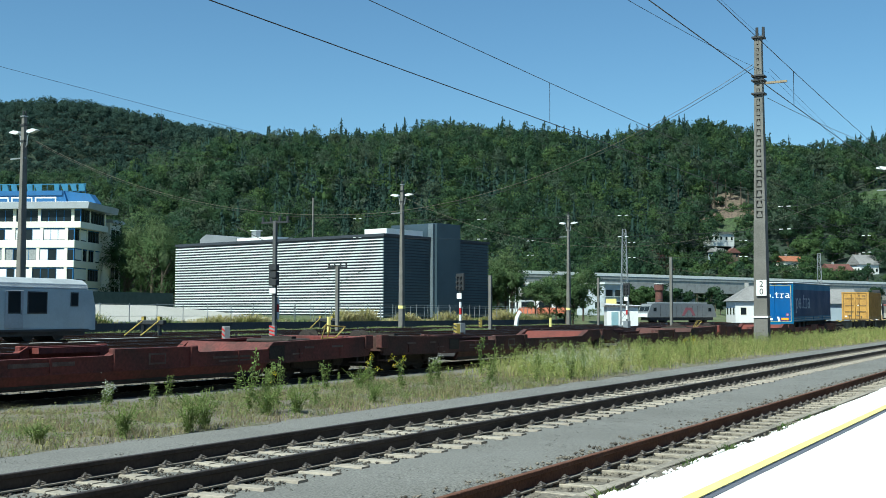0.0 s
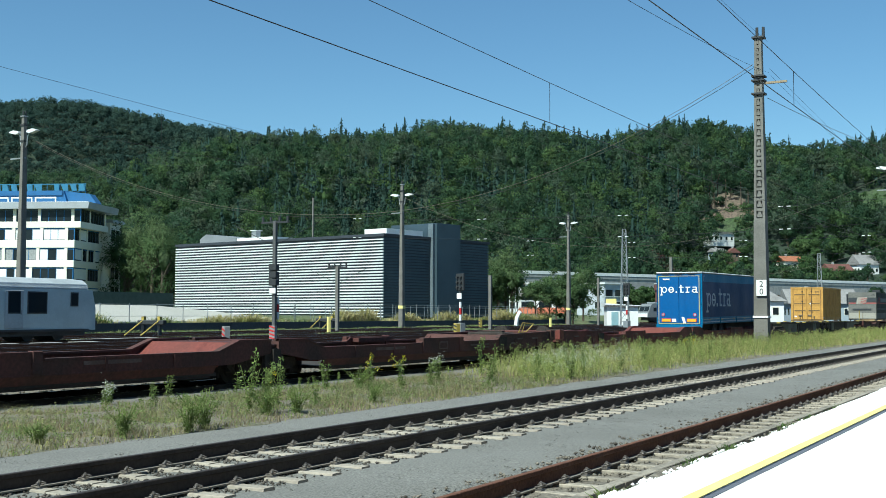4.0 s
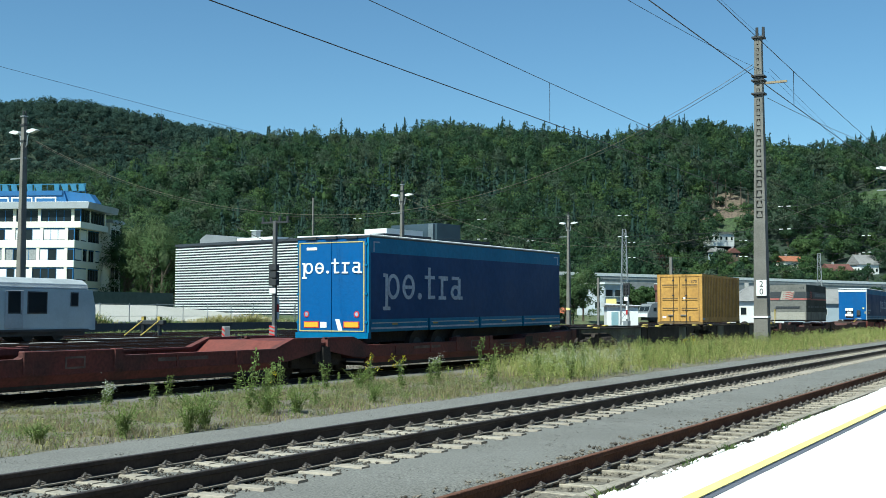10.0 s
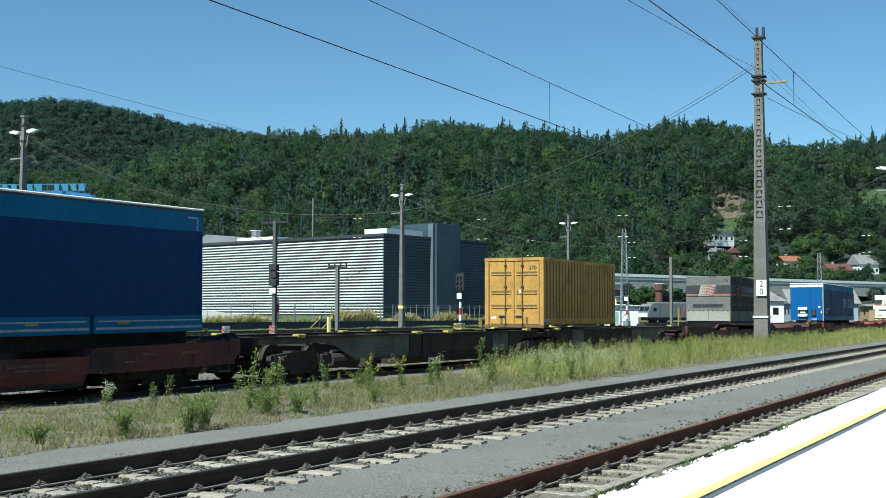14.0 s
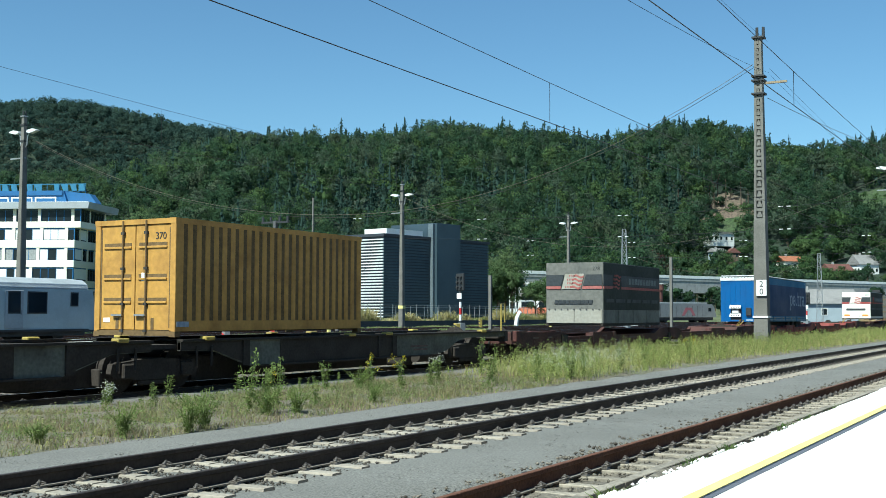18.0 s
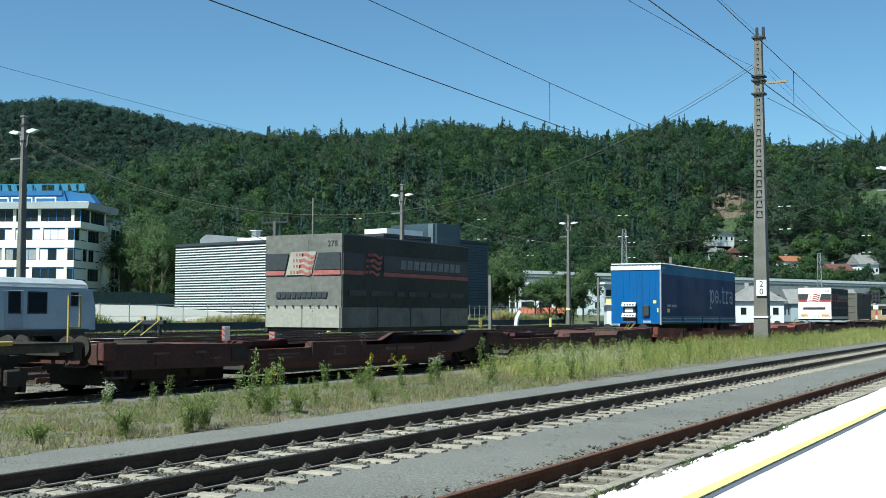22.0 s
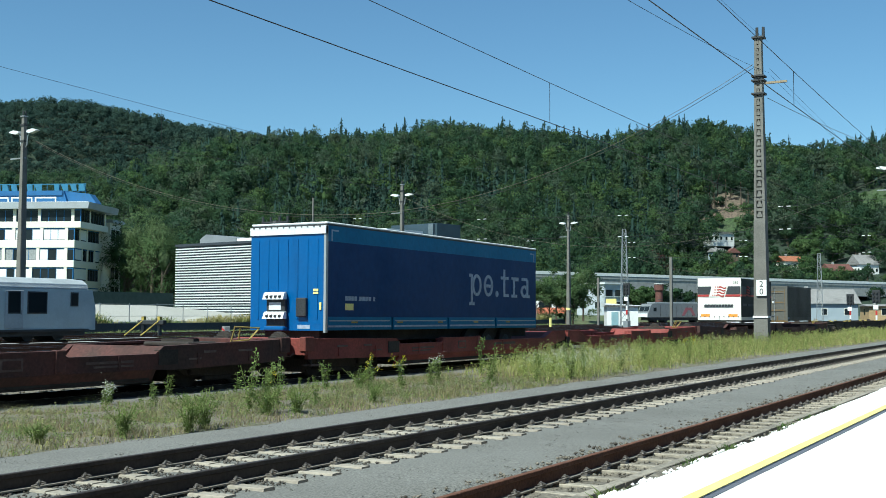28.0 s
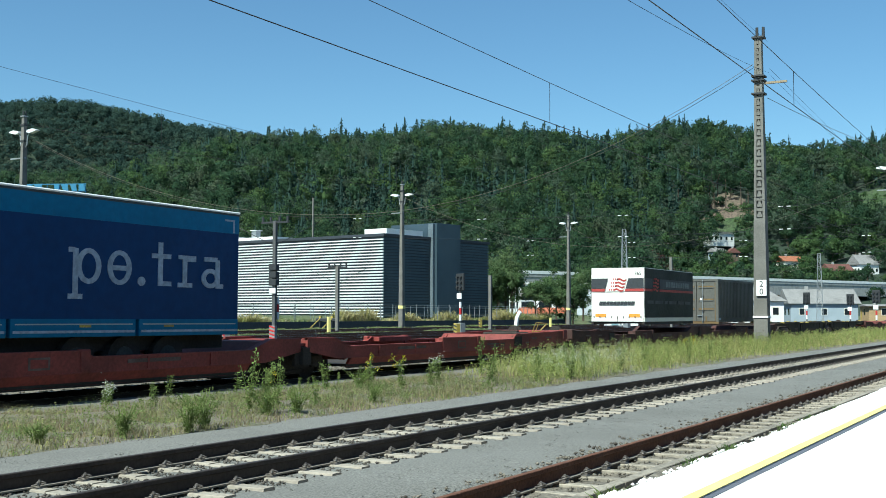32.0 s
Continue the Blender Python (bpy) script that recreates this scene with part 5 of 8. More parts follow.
def semitrailer(x, length, zlo, zhi, lift, front, label):
    """Curtain-sided semitrailer body; front tells whether its headboard or its doors face the oncoming side."""
    t = thing("semitrailer", label, "semitrailer", None, "loads of the train")
    y0, y1 = -1.245, 1.245
    L = length
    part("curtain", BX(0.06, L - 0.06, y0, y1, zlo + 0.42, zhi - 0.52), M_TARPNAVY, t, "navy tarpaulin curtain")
    part("curtain_top", BX(0.05, L - 0.05, y0 - 0.003, y1 + 0.003, zhi - 0.52, zhi - 0.10), M_TARPTEAL, t, "teal upper band")
    part("roof", BX(0.0, L, y0 - 0.012, y1 + 0.012, zhi - 0.055, zhi, bev=0.02), M_ROOFCLOTH, t, "white roof edge")
    part("roof_rail", BX(0.02, L - 0.02, y0 - 0.006, y1 + 0.006, zhi - 0.10, zhi - 0.055), M_DARKSTEEL, t)
    for u, e in ((0.22, 1), (L - 0.22, -1)):
        part("corner_mark", BX(min(u, u + e * 0.34), max(u, u + e * 0.34), y0 - 0.010, y0 + 0.002, zhi - 0.24, zhi - 0.20), M_LETTERGREY, t)
        part("corner_mark", BX(min(u, u + e * 0.05), max(u, u + e * 0.05), y0 - 0.012, y0 + 0.002, zhi - 0.50, zhi - 0.20), M_LETTERGREY, t)
    n = 4
    for i in range(n):
        a, b = L * i / n + 0.05, L * (i + 1) / n - 0.05
        rave = part("side_rave", BX(a, b, y0 - 0.01, y0 + 0.12, zlo + 0.06, zlo + 0.42, bev=0.012), M_TARPTEAL, t)
        part("rail", BX(a + 0.05, b - 0.05, y0 - 0.025, y0 - 0.005, zlo + 0.14, zlo + 0.19), M_LETTERGREY, rave)
        part("rave_stripe", BX(a + 0.1, b - 0.1, y0 - 0.016, y0 - 0.005, zlo + 0.30, zlo + 0.325), M_SILVER, rave)
        part("side_rave", BX(a, b, y1 - 0.12, y1 + 0.01, zlo + 0.06, zlo + 0.42), M_TARPTEAL, t)
    part("chassis", BX(0.2, L - 0.2, -0.9, 0.9, zlo - 0.25, zlo + 0.08), M_GRIME, t)
    for xx in np.arange(1.2, L - 1, 2.4):
        part("yellow_tag", BX(xx, xx + 0.30, y0 - 0.022, y0 - 0.008, zlo + 0.25, zlo + 0.295), M_DULLYELLOW, t)
    axle0 = L * 0.22 if not front else L * 0.64
    for k in range(3):
        for s in (-1.05, 0.80):
            w = part("tyre", TB((axle0 + k * 1.31, s, zlo - 0.42), (axle0 + k * 1.31, s + 0.26, zlo - 0.42), 0.48, n=22), M_GRIME, t)
            part("rim", TB((axle0 + k * 1.31, s - 0.012, zlo - 0.42), (axle0 + k * 1.31, s + 0.05, zlo - 0.42), 0.27, n=16), M_DARKSTEEL, w)
    if front:
        hb = part("headboard", BX(-0.02, 0.08, y0, y1, zlo + 0.05, zhi - 0.32), M_DOORBLUE, t, "blue headboard")
        for i in range(7):
            yy = y0 + 0.28 + i * 0.325
            part("rib", BX(-0.035, 0.0, yy - 0.03, yy + 0.03, zlo + 0.35, zhi - 0.45), M_DOORBLUE, hb)
        part("header", BX(-0.06, 0.06, y0 - 0.01, y1 + 0.01, zhi - 0.32, zhi - 0.11), M_LAMPWHITE, t, "white header board")
        for i in range(12):
            part("stud", BX(-0.075, -0.05, y0 + 0.15 + i * 0.2, y0 + 0.19 + i * 0.2, zhi - 0.14, zhi - 0.10), M_DARKSTEEL, t)
        cp = part("coupling_panel", BX(-0.16, -0.03, -0.02, 0.60, zlo + 0.06, zlo + 1.05, bev=0.02), M_DARKSTEEL, t)
        for zz in (0.36, 0.88):
            part("shelf", PR([(-0.30, zlo + zz), (-0.12, zlo + zz), (-0.12, zlo + zz + 0.20), (-0.22, zlo + zz + 0.18)], -0.05, 0.63, "y"), M_LAMPWHITE, cp, "white connector shelf")
            for yy in (0.06, 0.2, 0.34, 0.48):
                part("socket", TB((-0.32, yy, zlo + zz + 0.07), (-0.2, yy, zlo + zz + 0.09), 0.035, n=8), M_DARKSTEEL, cp)
        part("step_plate", BX(-0.26, -0.05, -0.04, 0.62, zlo + 0.04, zlo + 0.16, bev=0.03), M_DOORBLUE, cp)
        part("connector_plate", BX(-0.175, -0.15, 0.1, 0.5, zlo + 0.60, zlo + 0.80), M_LAMPWHITE, cp)
        part("document_box", BX(-0.14, -0.03, -0.68, -0.36, zlo + 0.42, zlo + 0.92, bev=0.02), M_DARKSTEEL, t)
        for (ya, yb, za, zb) in ((-1.02, -0.86, 1.02, 1.08), (-1.02, -0.86, 1.10, 1.16), (-1.12, -1.06, 0.6, 0.8)):
            part("yellow_tag", BX(-0.045, -0.02, ya, yb, zlo + za, zlo + zb), M_YELLOW, t)
        part("marking", BX(-0.03, -0.015, -0.75, -0.35, zlo + 0.1, zlo + 0.2), M_LETTERGREY, t)
        part("corner_post", BX(-0.03, 0.07, y0 - 0.01, y0 + 0.06, zlo, zhi - 0.1), M_SILVER, t)
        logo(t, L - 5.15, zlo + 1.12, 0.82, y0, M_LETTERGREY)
        for k, (u, w) in enumerate(((0.9, 0.12), (1.05, 0.12), (1.2, 0.12), (1.35, 0.12), (1.58, 0.13), (1.74, 0.13), (1.90, 0.13), (2.06, 0.13), (2.3, 0.1))):
            part("marking", BX(u, u + w, y0 - 0.006, y0 + 0.004, zlo + 0.86, zlo + 0.98), M_LETTERGREY, t)
        part("yellow_tag", BX(0.9, 1.3, y0 - 0.007, y0 + 0.004, zlo + 0.60, zlo + 0.78), M_YELLOW, t)
    else:
        for (a, b) in ((y0 + 0.08, -0.008), (0.008, y1 - 0.08)):
            d = part("door", BX(-0.04, 0.06, a, b, zlo + 0.04, zhi - 0.14, bev=0.01), M_DOORBLUE, t, "blue rear door")
            for zz in (0.3, 1.1, 1.9, 2.5):
                hy = a if a < -0.5 else b
                part("hinge", BX(-0.055, -0.03, hy - 0.05, hy + 0.05, zlo + zz, zlo + zz + 0.06, bev=0.006), M_TARPTEAL, d)
        for s in (-1, 1):
            part("yellow_edge", BX(-0.05, -0.03, s * 1.10 - 0.02, s * 1.10 + 0.02, zlo + 0.08, zhi - 0.2), M_EDGETAPE, t)
            ref = part("marker_plate", BX(-0.055, -0.03, min(s * 0.95, s * 0.42), max(s * 0.95, s * 0.42), zlo + 0.175, zlo + 0.355), M_REFRED, t)
            part("marker_field", BX(-0.06, -0.03, min(s * 0.92, s * 0.46), max(s * 0.93, s * 0.44), zlo + 0.195, zlo + 0.335), M_REFORANGE, ref)
            part("speed_sign", TB((-0.055, s * 0.86, zlo + 0.56), (-0.03, s * 0.86, zlo + 0.56), 0.09, n=16), M_REFRED, t)
            part("speed_sign", TB((-0.058, s * 0.86, zlo + 0.56), (-0.03, s * 0.86, zlo + 0.56), 0.058, n=16), M_LETTERGREY, t)
        part("yellow_edge", BX(-0.05, -0.03, -1.1, 1.1, zhi - 0.23, zhi - 0.20), M_EDGETAPE, t)
        part("yellow_edge", BX(-0.05, -0.03, -1.1, 1.1, zlo + 0.07, zlo + 0.10), M_EDGETAPE, t)
        part("rear_sill", BX(-0.06, 0.1, y0, y1, zlo - 0.12, zlo + 0.04), M_TARPTEAL, t)
        for yy in (-0.7, 0.0, 0.7):
            part("latch", BX(-0.09, -0.03, yy - 0.2, yy + 0.2, zhi - 0.12, zhi - 0.05), M_DARKSTEEL, t)
        part("number_plate", BX(-0.055, -0.03, 0.16, 0.38, zlo + 0.18, zlo + 0.34), M_LETTERWHITE, t)
        part("mud_flap_mark", PR([(-0.38, zlo + 0.1), (-0.24, zlo + 0.1), (-0.14, zlo + 0.42), (-0.28, zlo + 0.42)], -0.056, -0.03, "x"), M_LETTERWHITE, t)
        part("brand_strip", BX(-0.05, -0.03, 0.5, 0.86, zhi - 0.42, zhi - 0.34), M_LETTERWHITE, t)
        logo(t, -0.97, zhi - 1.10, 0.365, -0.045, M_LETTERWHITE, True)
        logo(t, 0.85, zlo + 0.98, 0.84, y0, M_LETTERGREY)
        part("corner_post", BX(-0.02, 0.08, y0 - 0.01, y0 + 0.07, zlo, zhi - 0.1), M_TARPTEAL, t)
    ROLLING.append((t, x, 0.0, math.degrees(math.atan2(lift, length))))
    t.matrix_basis = pose(x, TRAIN_Y + 0.005, 0)
    return t


def digits(parent, txt, size, m):
    c = bpy.data.curves.new("number", "FONT")
    c.body, c.size, c.extrude = txt, size, 0.003
    o = new("number", c)
    me = bpy.data.meshes.new_from_object(o.evaluated_get(bpy.context.evaluated_depsgraph_get()))
    bpy.data.objects.remove(o)
    me.materials.clear()
    me.materials.append(M_DARKSTEEL)
    d = new("number", me)
    d.parent = parent
    d.matrix_basis = m
    return d


def steel_container(x, length, zlo, zhi, paint, label, number=""):
    """Corrugated steel box container with doors and locking bars."""
    t = thing("container", label, "shipping container", None, "loads of the train")
    y0, y1, L = -1.219, 1.219, length
    for s, yy in ((-1, y0), (1, y1)):
        n = 24
        p = (L - 0.30) / n
        prof = []
        for i in range(n):
            a = 0.15 + i * p
            d = yy - s * 0.028
            prof += [(a, yy), (a + p * 0.36, yy), (a + p * 0.46, d), (a + p * 0.90, d)]
        prof += [(L - 0.15, yy)]
        prof += [(L - 0.15, yy - s * 0.08), (0.15, yy - s * 0.08)]
        pan = part("side_panel", PR(prof, zlo + 0.34, zhi - 0.09, "z"), paint, t, "corrugated side")
        # brown strips in the hollows: rust, widened to darken the shaded side
        if number:
            for i in range(n):
                a = 0.15 + i * p + p * 0.47
                part("rusty_hollow", BX(a, a + p * 0.42, min(yy - s * 0.026, yy - s * 0.05), max(yy - s * 0.026, yy - s * 0.05), zlo + 0.36, zhi - 0.12), M_YRUSTSHADE, pan)
        part("bottom_rail", BX(0.1, L - 0.1, min(yy, yy - s * 0.12), max(yy, yy - s * 0.12), zlo + 0.12, zlo + 0.36, bev=0.01), paint, t)
        part("top_rail", BX(0.1, L - 0.1, min(yy + s * 0.004, yy - s * 0.1), max(yy + s * 0.004, yy - s * 0.1), zhi - 0.11, zhi), paint, t)
        for xx in (0.0, L - 0.16):
            part("corner_post", BX(xx, xx + 0.16, min(yy + s * 0.004, yy - s * 0.16), max(yy + s * 0.004, yy - s * 0.16), zlo, zhi, bev=0.01), paint, t)
            for zz in (zlo, zhi - 0.12):
                part("corner_casting", BX(xx - 0.006, xx + 0.17, min(yy + s * 0.01, yy - s * 0.17), max(yy + s * 0.01, yy - s * 0.17), zz - 0.002, zz + 0.122), M_YRUSTSHADE if zz == zlo else paint, t)
    part("roof", BX(0.05, L - 0.05, y0 + 0.05, y1 - 0.05, zhi - 0.05, zhi - 0.01), paint, t)
    part("floor", BX(0.05, L - 0.05, y0 + 0.05, y1 - 0.05, zlo + 0.1, zlo + 0.2), M_GRIME, t)
    part("front_wall", BX(L - 0.1, L - 0.04, y0 + 0.1, y1 - 0.1, zlo + 0.1, zhi - 0.05), paint, t)
    part("door_header", BX(0.0, 0.1, y0 + 0.1, y1 - 0.1, zhi - 0.12, zhi - 0.004), paint, t)
    part("door_sill", BX(0.0, 0.1, y0 + 0.1, y1 - 0.1, zlo + 0.02, zlo + 0.14), M_YRUSTSHADE, t)
    for (a, b) in ((y0 + 0.17, -0.012), (0.012, y1 - 0.17)):
        d = part("door", BX(0.03, 0.09, a, b, zlo + 0.15, zhi - 0.13, bev=0.008), paint, t, "sunlit door leaf")
        for zz in (0.74, 1.27, 1.98):
            part("door_groove", BX(0.0, 0.034, a + 0.10, b - 0.10, zlo + zz, zlo + zz + 0.05, bev=0.006), paint, d)
            # brown strip paints the dark of the recessed channel
            part("groove_gap", BX(0.022, 0.032, a + 0.10, b - 0.10, zlo + zz + 0.052, zlo + zz + 0.13), M_YRUSTSHADE, d)
        part("rust_run", BX(0.024, 0.031, (a + b) / 2 - 0.05, (a + b) / 2 + 0.04, zlo + 0.16, zlo + 0.42), M_YRUSTSHADE, d)
        part("hinge_edge", BX(0.022, 0.036, (a if a < -0.5 else b) - 0.03, (a if a < -0.5 else b) + 0.03, zlo + 0.2, zhi - 0.2), M_YRUSTSHADE, d)
        bar = (a + b) / 2 + (0.18 if a < 0 else -0.18)
        lb = part("locking_bar", TB((-0.01, bar, zlo + 0.06), (-0.01, bar, zhi - 0.03), 0.022, n=8), M_YRUSTSHADE if number else M_STEEL, d)
        part("handle", BX(-0.05, 0.0, bar - 0.02, bar + 0.3, zlo + 0.46, zlo + 0.50), M_STEEL, lb)
        for zz in (0.1, 0.7, 1.5, 2.3):
            part("bracket", BX(-0.03, 0.03, bar - 0.05, bar + 0.05, zlo + zz, zlo + zz + 0.06), M_DARKSTEEL, lb)
    part("label_plate", BX(0.02, 0.03, 0.75, 0.95, zlo + 0.32, zlo + 0.42), M_LETTERWHITE, t)
    part("label_plate", BX(0.02, 0.03, -0.30, -0.20, zlo + 1.25, zlo + 1.43), M_LETTERWHITE, t)
    part("label_plate", BX(0.05, 0.45, y0 - 0.012, y0, zlo + 0.22, zlo + 0.34), M_LETTERGREY, t)
    if number:
        digits(t, number, 0.22, pose(0.024, -0.60, zhi - 0.46, 90, 0, -90))
    return rolling(t, x, 0.0)


M_FADEDRED = mat("faded_red_print", (0.34, 0.10, 0.09), 0.8, fine=9, coarse=1.5, vary=0.2, stain=0.6, tint=(0.30, 0.17, 0.15))


def swap_body(x, length, zlo, zhi, cloth, panel, label, number, wrinkled=True, stripes=True):
    """Tarpaulin swap body with drop sides, dark band, red line and a flag-like emblem."""
    t = thing("swap_body", label, "swap body", None, "loads of the train")
    y0, y1, L = -1.275, 1.275, length
    red = M_FADEDRED if wrinkled else M_STRIPERED
    hp = 0.62 if wrinkled else 0.25
    # side boards take a darker colour than the tailboards, as painted shade
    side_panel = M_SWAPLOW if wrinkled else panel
    rng = np.random.default_rng(int(x))
    bm = bmesh.new()
    box(bm, 0.02, L - 0.02, y0, y1, zlo + hp, zhi)
    bmesh.ops.subdivide_edges(bm, edges=bm.edges, cuts=14, use_grid_fill=True)
    for v in bm.verts:
        k = noise.noise(Vector((v.co.x * 0.9, v.co.y * 0.9, v.co.z * 1.3))) * 0.025 + noise.noise(Vector((v.co.x * 3, v.co.y * 3, v.co.z * 2))) * 0.008
        if abs(v.co.y) > 1.27:
            v.co.y += k
        if v.co.x < 0.05 and v.co.z < zhi - 0.5:
            v.co.x += k * 0.8
    part("tarpaulin", bm, cloth, t, smooth=False)
    # thin sheets over both sides put the side's shade into the colour
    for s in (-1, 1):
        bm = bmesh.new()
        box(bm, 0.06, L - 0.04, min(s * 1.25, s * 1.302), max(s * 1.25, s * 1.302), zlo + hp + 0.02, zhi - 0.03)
        part("side_curtain", bm, M_SWAPSIDE, t, "side sheet in grey darkened for shade")
    n = 4
    for s, yy in ((-1, y0), (1, y1)):
        for i in range(n):
            a, b = L * i / n + 0.03, L * (i + 1) / n - 0.03
            part("drop_side", BX(a, b, min(yy + s * 0.015, yy - s * 0.05), max(yy + s * 0.015, yy - s * 0.05), zlo + 0.08, zlo + hp + 0.03, bev=0.008), side_panel, t)
        part("floor_rail", BX(0, L, min(yy + s * 0.01, yy - s * 0.1), max(yy + s * 0.01, yy - s * 0.1), zlo - 0.04, zlo + 0.07), M_GRIME, t)
    part("floor", BX(0.05, L - 0.05, y0 + 0.05, y1 - 0.05, zlo, zlo + 0.1), M_GRIME, t)
    for (a, b) in ((y0 + 0.04, -0.01), (0.01, y1 - 0.04)):
        part("tailboard", BX(-0.01, 0.05, a, b, zlo + 0.08, zlo + hp + 0.03, bev=0.008), panel, t, "soiled white tailboard")
    for i in range(26):
        part("eyelet", BX(L * (i + 0.5) / 26 - 0.025, L * (i + 0.5) / 26 + 0.025, y0 - 0.035, y0 - 0.01, zlo + hp + 0.02, zlo + hp + 0.07), M_DARKSTEEL, t)
    for i in range(9):
        yy = y0 + (i + 0.5) * 2.55 / 9
        part("eyelet", BX(-0.045, -0.012, yy - 0.025, yy + 0.025, zlo + hp + 0.02, zlo + hp + 0.07), M_DARKSTEEL, t)
    zb = zlo + (zhi - zlo) * 0.63
    hb = 0.46

    def on_end(name, u0, u1, z0, z1, m, shear=0.0):
        part(name, PR([(-u0, z0), (-u1, z0), (-u1 - shear, z1), (-u0 - shear, z1)], -0.016, -0.002, "x"), m, t)

    def on_side(name, u0, u1, z0, z1, m, shear=0.0, proud=0.0):
        part(name, PR([(u0, z0), (u1, z0), (u1 + shear, z1), (u0 + shear, z1)], y0 - 0.046 - proud, y0 - 0.010, "y"), m, t)
    # end: band broken by the emblem
    part("dark_band", PR([(1.26, zb), (0.58, zb), (0.46, zb + hb), (1.26, zb + hb)], -0.016, -0.002, "x"), M_STRIPEDARK, t)
    part("dark_band", PR([(-0.40, zb), (-1.26, zb), (-1.26, zb + hb), (-0.54, zb + hb)], -0.016, -0.002, "x"), M_STRIPEDARK, t)
    part("red_line", PR([(1.26, zb - 0.14), (0.62, zb - 0.14), (0.585, zb - 0.02), (1.26, zb - 0.02)], -0.016, -0.002, "x"), red, t)
    part("red_line", PR([(-0.36, zb - 0.14), (-1.26, zb - 0.14), (-1.26, zb - 0.02), (-0.39, zb - 0.02)], -0.016, -0.002, "x"), red, t)
    part("emblem_field", PR([(0.56, zb - 0.14), (-0.30, zb - 0.14), (-0.46, zb + hb + 0.04), (0.40, zb + hb + 0.04)], -0.010, -0.002, "x"), panel, t, "pale slanted emblem field")

    def wave(u0, u1, z, th, m, end):
        n_ = 8
        lo_ = [(u0 + (u1 - u0) * i / n_, z + 0.045 * math.sin(i / n_ * 6.28)) for i in range(n_ + 1)]
        pr = lo_ + [(u, v + th) for u, v in lo_[::-1]]
        if end:
            part("emblem_wave", PR([(-u, v) for u, v in pr], -0.016, -0.002, "x"), m, t)
        else:
            part("emblem_wave", PR(pr, y0 - 0.046, y0 - 0.010, "y"), m, t)
    for k in range(4):
        wave(-0.16 + 0.045 * k, 0.30 + 0.045 * k, zb - 0.12 + k * 0.155, 0.085, red, True)
        for c in range(3):
            a = -0.40 + 0.045 * k + c * 0.1 + (0.05 if k % 2 else 0)
            on_end("emblem_check", a, a + 0.05, zb - 0.10 + k * 0.16, zb - 0.02 + k * 0.16, red)
    for k in range(10):
        a = -0.90 + k * 0.172
        on_end("lettering_bar", a, a + 0.152, zb - 0.76, zb - 0.60, M_STRIPEDARK, 0.04)
    # side
    on_side("dark_band", 0.05, 1.05, zb, zb + hb, M_STRIPEDARK)
    on_side("dark_band", 2.1, L - 0.1, zb, zb + hb, M_STRIPEDARK)
    on_side("red_line", 0.05, 1.05, zb - 0.13, zb - 0.02, red)
    on_side("red_line", 2.1, L - 0.1, zb - 0.13, zb - 0.02, red)
    for k in range(4):
        wave(1.35 + 0.045 * k, 1.88 + 0.045 * k, zb - 0.10 + k * 0.16, 0.075, red, False)
        for c in range(3):
            a = 1.10 + 0.045 * k + c * 0.1 + (0.05 if k % 2 else 0)
            on_side("emblem_check", a, a + 0.05, zb - 0.08 + k * 0.16, zb + 0.0 + k * 0.16, red)
    for k in range(10):
        a = 3.0 + k * 0.37
        on_side("lettering_bar", a, a + 0.29, zb + 0.10, zb + 0.36, M_DIMPRINT, 0.04, 0.008)
    a = 0.3
    for w in (0.9, 1.15, 0.45, 1.1, 1.0, 0.9):
        on_side("lettering_bar", a, a + w, zb - 0.70, zb - 0.55, M_STRIPEDARK, 0.03)
        a += w + 0.22
    if not wrinkled:
        for s in (-1, 1):
            on_end("orange_reflector", min(s * 0.55, s * 1.08), max(s * 0.55, s * 1.08), zlo + 0.28, zlo + 0.44, M_ORANGE)
    if number:
        digits(t, number, 0.22, pose(0.014, -0.82, zhi - 0.34, 90, 0, -90))
    for xx in (1.0, L - 1.2):
        part("support_leg", BX(xx, xx + 0.2, y0 + 0.1, y0 + 0.3, zlo - 0.12, zlo), M_STEEL, t)
    return rolling(t, x, 0.0)


semitrailer(64.68, 13.45, 0.985, 3.80, 0.127, False, "blue curtain-sided semitrailer with closed rear doors")
steel_container(96.97, 7.45, 1.04, 3.68, M_YBOX, "yellow corrugated steel container", "370")
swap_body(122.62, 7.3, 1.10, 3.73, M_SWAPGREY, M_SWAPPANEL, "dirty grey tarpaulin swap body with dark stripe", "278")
semitrailer(149.54, 13.35, 1.06, 4.0, -0.05, True, "blue curtain-sided semitrailer with white-edged headboard")
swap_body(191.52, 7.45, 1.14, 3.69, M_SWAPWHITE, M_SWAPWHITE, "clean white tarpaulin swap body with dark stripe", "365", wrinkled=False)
steel_container(203.9, 7.7, 1.03, 3.5, M_OLDBOX, "weathered grey ribbed container")

# ---- vegetation ----
# blue-green bases and strong translucency lift the wood's darks in place of haze
M_LEAF = leaf_mat("deciduous_leaves", (0.040, 0.082, 0.044), (0.078, 0.124, 0.054), 0.085, 0.35, 0.5)
M_LEAFGREY = leaf_mat("grey_green_leaves", (0.062, 0.096, 0.064), (0.090, 0.118, 0.070), 0.08, 0.35, 0.5)
# bluer leaf colour paints distance haze on the far ridge
M_LEAFREAR = leaf_mat("haze_tinted_leaves", (0.041, 0.078, 0.066), (0.060, 0.096, 0.070), 0.05, 0.5, 0.5)
